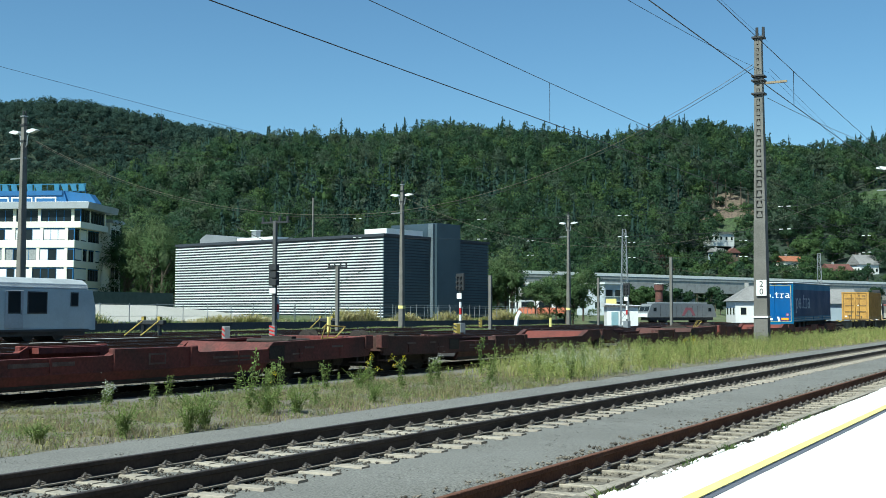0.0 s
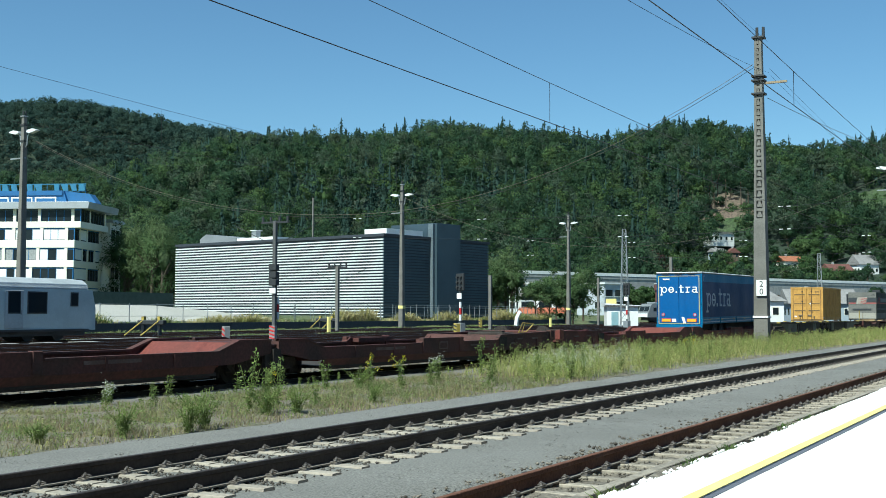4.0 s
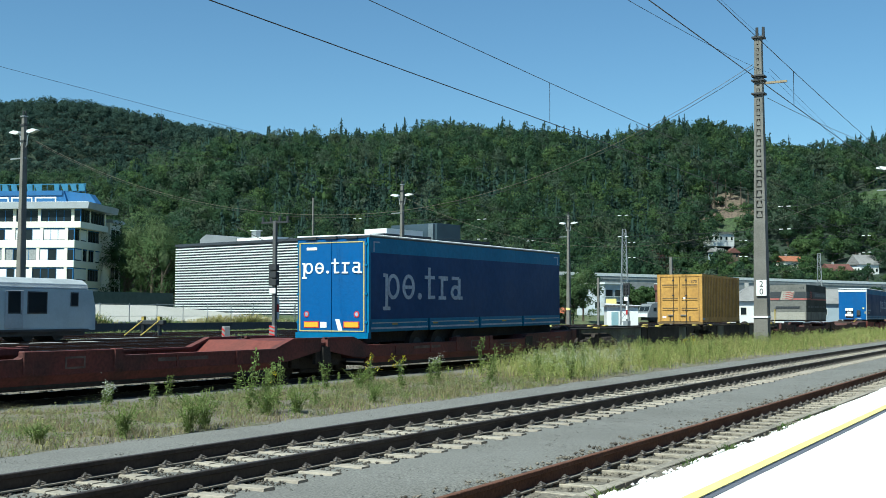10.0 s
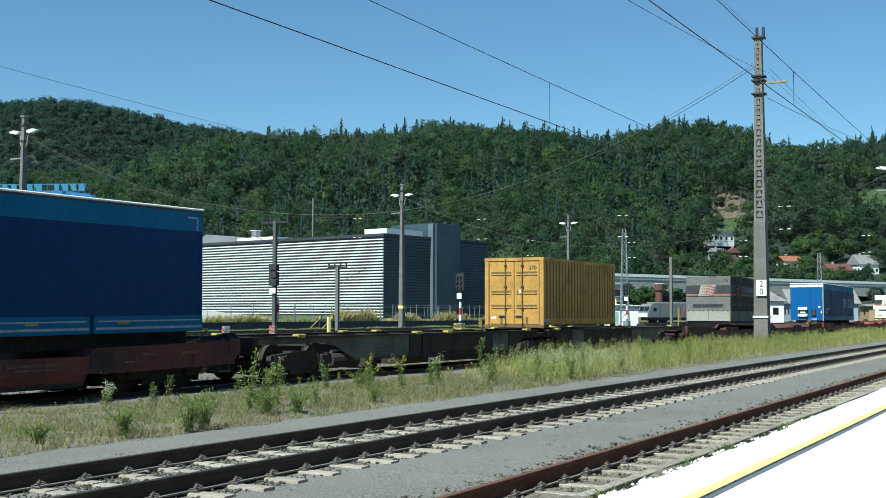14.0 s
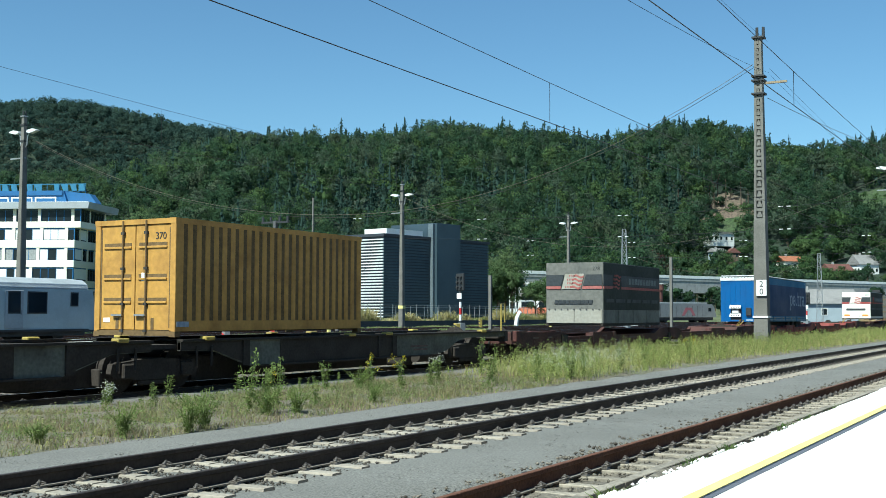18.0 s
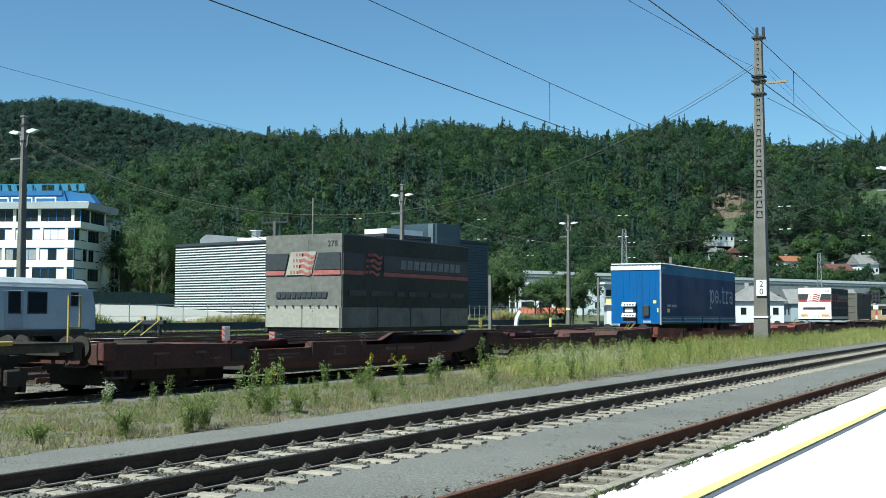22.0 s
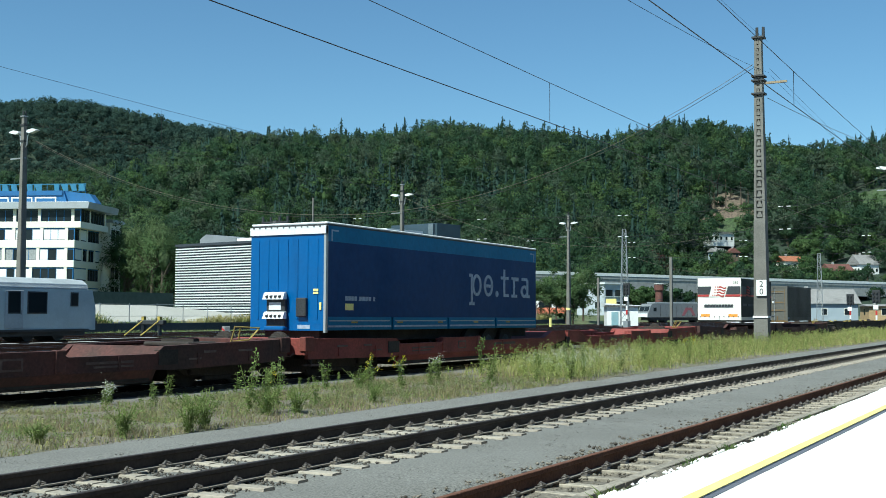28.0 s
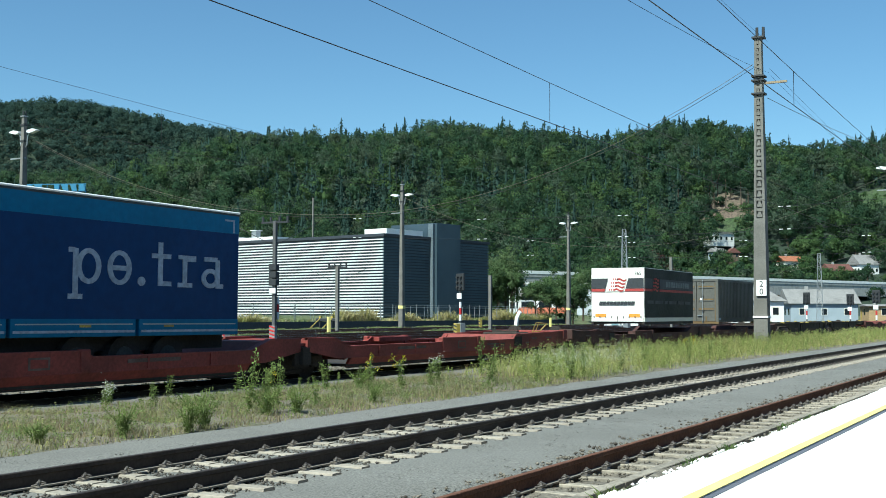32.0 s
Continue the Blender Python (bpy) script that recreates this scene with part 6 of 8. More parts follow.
M_NEEDLE = leaf_mat("needles", (0.028, 0.058, 0.047), (0.040, 0.072, 0.052), 0.07, 0.35, 0.42)
M_LEAFLIGHT = leaf_mat("light_leaves", (0.070, 0.125, 0.048), (0.098, 0.145, 0.056), 0.12, 1.6, 0.5)
M_LEAFNEAR = leaf_mat("yard_tree_leaves", (0.10, 0.16, 0.068), (0.155, 0.20, 0.10), 0.22, 1.2, 0.55)
M_LEAFRED = leaf_mat("copper_leaves", (0.045, 0.022, 0.02), (0.06, 0.03, 0.02), 0.2, 1.2)
M_BARK = mat("bark", (0.09, 0.07, 0.05), 0.95, fine=8, coarse=1, vary=0.3, bump=0.6)
M_GRASS = leaf_mat("grass_green", (0.32, 0.35, 0.11), (0.45, 0.42, 0.18), 0.45, 3.0, 0.35)
M_GRASSLUSH = leaf_mat("lush_grass", (0.10, 0.155, 0.045), (0.15, 0.17, 0.06), 0.9, 4.0, 0.4)
M_STRAW = leaf_mat("grass_straw", (0.46, 0.40, 0.20), (0.30, 0.30, 0.10), 0.7, 4.0, 0.35)
M_DRYGRASS = leaf_mat("dry_verge_grass", (0.29, 0.235, 0.155), (0.24, 0.24, 0.11), 0.8, 4.0, 0.3)
M_WEED = leaf_mat("weed_leaves", (0.17, 0.225, 0.07), (0.23, 0.26, 0.10), 1.2, 6.0, 0.35)
M_FLOWER = leaf_mat("yellow_blossom", (0.50, 0.42, 0.03), (0.36, 0.34, 0.05), 2.0, 9.0, 0.3)
M_FLOWERW = leaf_mat("white_blossom", (0.62, 0.63, 0.55), (0.5, 0.52, 0.42), 2.0, 9.0, 0.3)


def quads(cen, nor, size, rng, stretch=1.0):
    """Small leaf-clump quads at cen, facing nor, turned at random."""
    n = len(cen)
    nor = nor / np.maximum(np.linalg.norm(nor, axis=1, keepdims=True), 1e-6)
    r = rng.normal(size=(n, 3))
    u = np.cross(nor, r)
    u /= np.maximum(np.linalg.norm(u, axis=1, keepdims=True), 1e-6)
    v = np.cross(nor, u)
    su = (size * rng.uniform(0.6, 1.3, n))[:, None]
    sv = (size * stretch * rng.uniform(0.5, 1.1, n))[:, None]
    k = rng.uniform(0.5, 1.0, (n, 4, 1))
    P = np.stack([cen - u * su * k[:, 0], cen - v * sv * k[:, 1], cen + u * su * k[:, 2], cen + v * sv * k[:, 3]], 1)
    P[:, 1] += nor * sv * 0.25
    P[:, 3] -= nor * sv * 0.15
    return P.reshape(-1, 3)


def sphere_dirs(n, rng):
    d = rng.normal(size=(n, 3))
    return d / np.linalg.norm(d, axis=1, keepdims=True)


def ico(level):
    bm = bmesh.new()
    bmesh.ops.create_icosphere(bm, subdivisions=level, radius=1.0)
    v = np.array([q.co[:] for q in bm.verts])
    f = np.array([[q.index for q in t.verts] for t in bm.faces])
    bm.free()
    return v, f


LOBE_V, LOBE_F = ico(1)


def lobed_crown(base, h, w, rng, lobes, leaves, size):
    """A crown of many small bulging boughs over a hidden inner body, domed above and ragged below, with leaf clumps on them."""
    half = np.array([w * 0.5, w * 0.5, h * 0.5])
    mid = np.asarray(base) + np.array([0, 0, h * 0.5])
    lean = rng.uniform(-0.12, 0.12, 2)
    wave = sphere_dirs(3, rng) * rng.uniform(2.0, 4.0, (3, 1))
    ph = rng.uniform(0, 6.28, 3)

    def swell(d):
        k = 1.0 - 0.22 * np.clip(d[:, 2:], 0, 1) ** 2 + 0.13 * np.cos(d @ wave.T + ph).sum(1, keepdims=True)
        return np.concatenate([k + lean[0] * d[:, 2:], k + lean[1] * d[:, 2:], k], 1)
    body = mid + LOBE_V * half * swell(LOBE_V) * rng.uniform(0.15, 0.32, (len(LOBE_V), 1))
    nb = LOBE_V + np.array([0, 0, 0.4]) + rng.normal(0, 0.3, LOBE_V.shape)
    d = sphere_dirs(lobes, rng)
    d[:, 2] = np.where(rng.random(lobes) < 0.6, np.abs(d[:, 2]), d[:, 2])
    cen = mid + d * half * swell(d) * rng.uniform(0.50, 0.95, (lobes, 1))
    rad = w * rng.uniform(0.09, 0.17, lobes)
    tone = rng.normal(0, 0.30, (lobes, 3))
    k = rng.integers(0, lobes, leaves)
    e = sphere_dirs(leaves, rng)
    p = cen[k] + e * np.array([1.1, 1.1, 0.85]) * (rad[k] * rng.uniform(0.35, 1.25, leaves))[:, None]
    nl = 0.38 * e + 0.80 * d[k] + 0.8 * tone[k] + rng.normal(0, 0.30, (leaves, 3)) + np.array([0, 0, 0.15])
    q = quads(p, e + rng.normal(0, 0.9, (leaves, 3)), size, rng).reshape(-1, 4, 3)
    tri = q[:, :3].copy()
    turn = np.einsum("ij,ij->i", np.cross(tri[:, 1] - tri[:, 0], tri[:, 2] - tri[:, 0]), nl) < 0
    tri[turn] = tri[turn][:, ::-1]
    return body, LOBE_F, nb, tri.reshape(-1, 3), nl


CONE_N = 7


def spruce(base, h, w, rng, leaves, size):
    """A narrow pointed crown of drooping tiers."""
    rings = 7
    v, nb, f = [], [], []
    for r in range(rings):
        t = r / rings
        for e, (dz, rr) in enumerate(((0.0, 1.0), (0.10, 0.62))):
            a = np.arange(CONE_N) * 2 * math.pi / CONE_N + rng.uniform(0, 6)
            rad = w * 0.24 * (1 - t) ** 0.85 * rr * rng.uniform(0.6, 1.15, CONE_N)
            v.append(np.stack([np.cos(a) * rad, np.sin(a) * rad, np.full(CONE_N, (t + dz) * h)], 1))
            nb.append(np.stack([np.cos(a), np.sin(a), np.full(CONE_N, 0.5)], 1))
    v.append(np.array([(0, 0, h * 1.0)]))
    nb.append(np.array([(0, 0, 1.0)]))
    m = rings * 2
    i = np.arange(CONE_N)
    for r in range(m - 1):
        a, b = r * CONE_N + i, r * CONE_N + (i + 1) % CONE_N
        c, d = a + CONE_N, b + CONE_N
        f += [np.stack([a, b, d], 1), np.stack([a, d, c], 1)]
    a, b = (m - 1) * CONE_N + i, (m - 1) * CONE_N + (i + 1) % CONE_N
    f.append(np.stack([a, b, np.full(CONE_N, m * CONE_N)], 1))
    t = np.clip(1 - np.sqrt(rng.random(leaves)), 0, 0.97)
    rad = w * 0.5 * (1 - t) ** 0.85 * rng.uniform(0.45, 1.3, leaves)
    an = rng.uniform(0, 2 * math.pi, leaves)
    p = np.stack([np.cos(an) * rad, np.sin(an) * rad, t * h + h * 0.03], 1)
    n = np.stack([np.cos(an), np.sin(an), np.full(leaves, 0.6)], 1)
    q = quads(p + np.asarray(base), n + rng.normal(0, 0.2, n.shape), size, rng, 1.3)
    body = np.concatenate(v) + np.asarray(base)
    nb = np.concatenate(nb)
    return body, np.concatenate(f), nb + rng.normal(0, 0.12, nb.shape), q, n + rng.normal(0, 0.2, n.shape)


def leafy_mesh(name, chunks, material, label="", category="", kind="stuff"):
    """Joins bodies and leaf clumps into one mesh with soft normals."""
    V, F, N = [], [], []
    o = 0
    for body, f, nb, q, nl in chunks:
        V.append(body)
        F.append(f + o)
        N.append(nb)
        o += len(body)
        m = len(q) // len(nl)
        k = np.arange(len(nl)) * m + o
        F.append(np.stack([k, k + 1, k + 2], 1))
        if m == 4:
            F.append(np.stack([k, k + 2, k + 3], 1))
        V.append(q)
        N.append(np.repeat(nl, m, axis=0))
        o += len(q)
    N = np.concatenate(N)
    N = N / np.linalg.norm(N, axis=1, keepdims=True)
    return raw(name, np.concatenate(V), np.concatenate(F), material, label, category, kind, N)


# houses and open plots on the slope: x, y in plan, radius kept free of trees
PLOTS = [(532, 142, 9), (543, 156, 9), (527, 133, 8), (541, 148, 9), (521, 142, 7), (512, 138, 8), (504, 139, 7), (505, 133, 7), (500, 109, 7), (490, 105, 7), (497, 89, 7), (488, 88, 8), (507, 79, 8), (497, 76, 8), (520, 120, 6), (511, 117, 6), (583, 157, 13), (571, 153, 12), (594, 163, 11), (650, 90, 26), (670, 94, 22), (630, 88, 22), (612, 86, 16), (566, 150, 14), (556, 144, 14), (487, 102, 7), (474, 95, 7), (508, 135, 7), (495, 128, 7), (482, 121, 7), (494, 72, 7), (480, 66, 7), (485, 82, 7), (472, 76, 7), (580, 146, 14)]


def forest():
    rng = np.random.default_rng(21)
    leafy, spiky, light, rear, grey, felled = [], [], [], [], [], []
    b = 395.0
    while b < 850:
        step = 7.2 + (b - 395) * 0.003
        half = 0.40 * b + 14
        for a in np.arange(-half, half, step * 1.2):
            bb, aa = b + rng.uniform(-3.6, 3.6), a + rng.uniform(-4.2, 4.2)
            x, y = 0.4862 * aa + 0.8738 * bb, -0.8738 * aa + 0.4862 * bb
            r0 = rng.random()
            if any((x - px) ** 2 + (y - py) ** 2 < pr * pr for px, py, pr in PLOTS):
                continue
            gardens = bb < 510 and aa > 0.19 * bb
            if gardens and r0 < 0.15:
                continue
            z = float(terrain(x, y)) - 0.5
            k = noise.noise(Vector((x * 0.011, y * 0.011, 3.0))) + 0.35 * noise.noise(Vector((x * 0.03, y * 0.03, 7.0)))
            high = np.clip((bb - 540) / 260, 0, 1)
            near = bb < 560
            top = bb > 785
            con = not gardens and rng.random() < (0.10 + 0.75 * k + 0.30 * high + (0.15 if top else 0))
            if top and r0 < 0.40:
                continue
            # nothing grows on the viaduct, before it, or on the white house's terrace
            bare = (y - 134.5) + 0.4417 * (x - 310) < 13 or (x - 503) ** 2 + (y - 146) ** 2 < 40 or (x - 496) ** 2 + (y - 141) ** 2 < 30
            trim = 1.0 - 0.26 * np.clip((bb - 700) / 90, 0, 1)
            if con:
                h = rng.uniform(14, 25) * trim + (rng.uniform(-2, 7) if top else 0)
                (felled if bare else spiky).append(spruce((x, y, z), h, h * rng.uniform(0.36, 0.54), rng, 170 if near else 135, 0.62 if near else 0.8))
            else:
                h = rng.uniform(12, 25) * trim
                w = rng.uniform(8.5, 15.5)
                if gardens:
                    h, w = h * 0.55, w * 0.6
                lst = light if rng.random() < (0.5 if gardens else 0.15 - 0.08 * high + 0.12 * k) else (grey if rng.random() < 0.28 else leafy)
                (felled if bare else lst).append(lobed_crown((x, y, z + 0.5), h, w, rng, 40 if near else 30, 680 if near else 460, 0.78 if near else 0.95))
        b += step
    for b in np.arange(1060, 1340, 8.0):
        for a in np.arange(-0.41 * b, -0.05 * b, 8.5):
            bb, aa = b + rng.uniform(-4, 4), a + rng.uniform(-4, 4)
            x, y = 0.4862 * aa + 0.8738 * bb, -0.8738 * aa + 0.4862 * bb
            z = float(terrain(x, y))
            h, w = rng.uniform(13, 20), rng.uniform(12, 18)
            rear.append(lobed_crown((x, y, z - 1), h, w, rng, 22, 260, 1.35))
    leafy_mesh("wood_broadleaf", leafy, M_LEAF, "dense dark green broadleaf wood on the hill", "wood")
    leafy_mesh("wood_grey_green", grey, M_LEAFGREY, "grey-green trees among the wood", "wood")
    leafy_mesh("wood_conifer", spiky, M_NEEDLE, "dark spruces standing in the wood", "wood")
    leafy_mesh("wood_light_broadleaf", light, M_LEAFLIGHT, "lighter green trees among the wood", "wood")
    leafy_mesh("wood_far_ridge", rear, M_LEAFREAR, "wooded ridge far behind, leaves tinted for haze", "wood")


def tree(x, y, h, w, material=None, leaves=1500, size=0.3, label="full green broadleaf tree", seed=1, spiky=False):
    z = float(terrain(x, y))
    t = thing("tree", label, "tree", pose(x, y, z), "trees")
    rng = np.random.default_rng(seed)
    bm = TB((0, 0, -0.5), (0, 0, h * 0.3), h * 0.022, h * 0.016, n=8)
    tube(bm, (0, 0, h * 0.3), (0, 0, h * 0.8), h * 0.016, h * 0.005, n=7)
    for i in range(5):
        an = rng.uniform(0, 6.28)
        zz = h * rng.uniform(0.22, 0.5)
        tube(bm, (0, 0, zz), (math.cos(an) * w * 0.3, math.sin(an) * w * 0.3, zz + h * 0.2), h * 0.009, h * 0.003, n=6)
    part("trunk", bm, M_BARK, t)
    if spiky:
        ch = spruce((0, 0, h * 0.06), h * 0.94, w, rng, leaves, size)
    else:
        ch = lobed_crown((0, 0, h * 0.12), h * 0.9, w, rng, 45, int(leaves * 1.4), size)
    c = leafy_mesh("crown", [ch], material or M_LEAF, kind="")
    c.parent = t
    return t


def rel(a, b):
    """Plan position from bearing ratio a (sideways over depth) and depth b."""
    return 0.4862 * a * b + 0.8738 * b, -0.8738 * a * b + 0.4862 * b


def mid_trees():
    rnd = random.Random(8)
    k = 0
    rows = (
        # bearing from, to, depth from, to, height from, to, count
        (-0.287, -0.236, 205, 232, 13, 20, 13),
        (-0.40, -0.28, 250, 300, 10, 14, 8),
        (0.015, 0.062, 186, 205, 8, 12.5, 8),
        (0.080, 0.124, 188, 205, 7, 10, 6),
        (0.150, 0.190, 250, 275, 5, 8, 6),
        (0.165, 0.30, 300, 330, 5, 8, 9),
        (0.20, 0.38, 400, 450, 8, 13, 14),
        (-0.05, 0.16, 330, 400, 9, 15, 14),
    )
    for a0, a1, b0, b1, h0, h1, n in rows:
        for i in range(n):
            a = a0 + (a1 - a0) * (i + rnd.random()) / n
            b = rnd.uniform(b0, b1)
            h = rnd.uniform(h0, h1)
            x, y = rel(a, b)
            mt, lb = rnd.choice(((M_LEAF, "full dark green broadleaf tree"), (M_LEAF, "full dark green broadleaf tree"), (M_LEAFLIGHT, "bushy light green tree")))
            if b < 250:
                mt = M_LEAFNEAR
            tree(x, y, h, h * rnd.uniform(0.45, 0.7), mt, 3000 if b < 250 else 1300, 0.27 if b < 250 else 0.40, lb, 100 + k)
            k += 1


def blades(n, xr, yr, hr, seed, material, label, dense, width=0.02, bend=0.35, ground=-0.23):
    """Grass: bent blades, each two quads, strewn with density that dense(x, y) gives."""
    rng = np.random.default_rng(seed)
    x = rng.uniform(*xr, n * 3)
    y = rng.uniform(*yr, n * 3)
    keep = rng.random(n * 3) < np.array([dense(a, b) for a, b in zip(x, y)])
    x, y = x[keep][:n], y[keep][:n]
    n = len(x)
    scale = np.clip(np.array([dense(a, b) for a, b in zip(x, y)]), 0.35, 1)
    h = rng.uniform(*hr, n) * scale
    a = rng.uniform(0, 6.28, n)
    d = np.stack([np.cos(a), np.sin(a)], 1)
    f = rng.uniform(0, 6.28, n)
    w = np.stack([np.cos(f), np.sin(f)], 1) * (width * rng.uniform(0.6, 1.4, n))[:, None]
    b1, b2 = (h * bend * 0.25)[:, None], (h * bend * rng.uniform(0.4, 1.4, n))[:, None]
    base = np.stack([x, y], 1)
    z0 = np.full(n, ground)
    pts = []
    for off, zz, ww in ((base, z0, 1.0), (base + d * b1, z0 + h * 0.55, 0.75), (base + d * b2, z0 + h, 0.15)):
        pts.append(np.column_stack([off - w * ww, zz]))
        pts.append(np.column_stack([off + w * ww, zz]))
    V = np.stack(pts, 1).reshape(-1, 3)
    F = (np.array([(0, 1, 3, 2), (2, 3, 5, 4)])[None] + 6 * np.arange(n)[:, None, None]).reshape(-1, 4)
    return raw("grass", V, F, material, label, "grass", "stuff")


def patch(x, y, s, o):
    return noise.noise(Vector((x * s + o, y * s, o)))


def dense_bank(x, y):
    k = 1 / (1 + math.exp(-(x - 27.6 - 0.9 * (y - 12) - 1.4 * patch(x, y, 0.6, 4)) * 1.3))
    edge = min(1, max(0, (y - 11.75) / 0.7)) * min(1, max(0, (17.0 - y) / 0.6))
    return max(0, k * edge * (0.62 + 0.75 * patch(x, y, 0.42, 9) + 0.35 * patch(x, y, 1.3, 3)))


def sparse_verge(x, y):
    edge = min(1, max(0, (y - 11.6) / 0.5)) * min(1, max(0, (16.9 - y) / 0.6))
    return max(0, edge * (0.34 + 0.55 * patch(x, y, 0.75, 2) + 0.25 * patch(x, y, 2.1, 5)))


def weed(x, y, h, kind, seed):
    """An upright weed: a few leaning stems set with leaves, some with blossom at the top."""
    names = {"rod": "tall goldenrod with drooping yellow blossom", "bush": "bushy green weed beside the track", "tall": "tall thin leafy weed", "white": "weed with small white flower heads", "spike": "slim upright bright green weed"}
    t = thing("weed", names[kind], "weed", pose(x, y, -0.23), "weeds on the verge")
    rng = np.random.default_rng(seed)
    stems = {"rod": 4, "bush": 20, "tall": 4, "white": 6, "spike": 1}[kind]
    bm = bmesh.new()
    lc, ln, fc = [], [], []
    for i in range(stems):
        hh = h * rng.uniform(0.6, 1.0)
        an = rng.uniform(0, 6.28)
        le = hh * rng.uniform(0.05, 0.28 if kind != "bush" else 0.95)
        tip = np.array([math.cos(an) * le, math.sin(an) * le, hh])
        root = np.array([rng.uniform(-0.06, 0.06), rng.uniform(-0.06, 0.06), 0])
        mid = root + (tip - root) * 0.5 - np.array([math.cos(an), math.sin(an), 0]) * le * 0.15
        for p, q in ((root, mid), (mid, tip)):
            tube(bm, p, q, 0.007, 0.005, n=4, caps=False)
        n = int(hh * {"bush": 110, "tall": 60, "spike": 330}.get(kind, 60))
        s = rng.uniform(0.12, 1.0, n)
        pos = np.where(s[:, None] < 0.5, root + (mid - root) * s[:, None] * 2, mid + (tip - mid) * (s[:, None] * 2 - 1))
        out = sphere_dirs(n, rng) * np.array([1, 1, 0.25])
        lc.append(pos + out * (0.06 if kind != "spike" else 0.035))
        ln.append(np.cross(out, rng.normal(size=(n, 3))) + np.array([0, 0, 0.6]))
        if kind in ("rod", "white"):
            m = 22 if kind == "rod" else 14
            u = rng.random((m, 1))
            dr = np.array([math.cos(an), math.sin(an), 0])
            fc.append(tip + dr * 0.22 * u * hh * (1 if kind == "rod" else 0.2) + np.array([0, 0, 1]) * (0.02 + 0.06 * u - 0.20 * u * u) * hh + rng.normal(0, 0.03 if kind == "rod" else 0.06, (m, 3)))
    tagged(part("stem", bm, M_WEED, t), kind="stuff")
    v = quads(np.concatenate(lc), np.concatenate(ln), {"bush": 0.03, "spike": 0.032}.get(kind, 0.055), rng, 0.4)
    o = raw("foliage", v, np.arange(len(v)).reshape(-1, 4), M_WEED, kind="")
    o.parent = t
    if fc:
        f = np.concatenate(fc)
        v = quads(f, sphere_dirs(len(f), rng), 0.02, rng)
        o = raw("blossom", v, np.arange(len(v)).reshape(-1, 4), M_FLOWER if kind == "rod" else M_FLOWERW, kind="")
        o.parent = t


def herbs(name, n, xr, yr, hr, leaves, size, seed, material, label, dense, flower=None):
    """Leafy herbs: thin stems set with small leaves; some carry blossom or seed heads of their own."""
    rng = np.random.default_rng(seed)
    x, y = rng.uniform(*xr, n * 4), rng.uniform(*yr, n * 4)
    dn = np.array([dense(a, b) for a, b in zip(x, y)])
    keep = np.flatnonzero(rng.random(n * 4) < dn)[:n]
    x, y, dn = x[keep], y[keep], dn[keep]
    n = len(x)
    h = rng.uniform(*hr, n) * np.clip(dn + 0.2, 0.4, 1.0)
    an = rng.uniform(0, 6.28, n)
    lean = h * rng.uniform(0.05, 0.35, n)
    top = np.stack([x + np.cos(an) * lean, y + np.sin(an) * lean, h - 0.23], 1)
    root = np.stack([x, y, np.full(n, -0.23)], 1)
    s = rng.random((n, leaves, 1)) ** 0.75
    pos = root[:, None] + (top - root)[:, None] * s
    spread = (0.03 + 0.13 * (1 - s)) * h[:, None, None] * 1.3
    d = rng.normal(size=(n, leaves, 3)) * np.array([1, 1, 0.4])
    pos = (pos + d * spread).reshape(-1, 3)
    nor = (d * 0.5 + np.array([0, 0, 0.8]) + rng.normal(0, 0.4, d.shape)).reshape(-1, 3)
    v = quads(pos, nor, size, rng, 0.5)
    soft = np.repeat((d * 0.6 + np.array([0, 0, 0.55])).reshape(-1, 3), 4, axis=0)
    soft /= np.linalg.norm(soft, axis=1, keepdims=True)
    w = np.array([0.004, 0.004, 0])
    sv = np.stack([root - w, root + w, top + w * 0.5, top - w * 0.5], 1).reshape(-1, 3)
    allv = np.concatenate([v, sv])
    alln = np.concatenate([soft, np.tile([(0.0, -0.6, 0.8)], (len(sv), 1))])
    o = raw(name, allv, np.arange(len(allv)).reshape(-1, 4), material, label, "herbs", "stuff", alln)
    if flower:
        fm, share, fl, dots, spread_f, fsize = flower
        pick = rng.random(n) < share
        c = np.repeat(top[pick], dots, axis=0) + rng.normal(0, 1, (pick.sum() * dots, 3)) * np.array(spread_f)
        v = quads(c, sphere_dirs(len(c), rng) + np.array([0, 0, 0.8]), fsize, rng)
        raw(name + "_blossom", v, np.arange(len(v)).reshape(-1, 4), fm, fl, "herbs", "stuff")
    return o


M_HERB = leaf_mat("herb_leaves", (0.30, 0.36, 0.11), (0.45, 0.44, 0.18), 0.5, 4.0, 0.35)
M_HERBDULL = leaf_mat("dull_herbs", (0.19, 0.245, 0.09), (0.30, 0.27, 0.15), 0.9, 5.0, 0.3)
M_SEED = leaf_mat("brown_seed_heads", (0.12, 0.075, 0.035), (0.16, 0.11, 0.05), 1.0, 6.0, 0.1)
forest()
mid_trees()
blades(15000, (23, 125), (11.7, 17.1), (0.30, 0.75), 3, M_GRASS, "tall yellow-green grass on the bank", dense_bank, 0.009, 0.45)
blades(12000, (23, 125), (11.7, 17.1), (0.35, 0.9), 4, M_STRAW, "dry straw-coloured stalks among the grass", dense_bank, 0.006, 0.3)
herbs("bank_herbs", 2600, (23, 70), (11.75, 16.9), (0.40, 0.95), 46, 0.030, 31, M_HERB, "bushy yellow-green herbs on the bank", dense_bank, (M_SEED, 0.16, "brown seed heads above the herbs", 26, (0.018, 0.018, 0.09), 0.014))
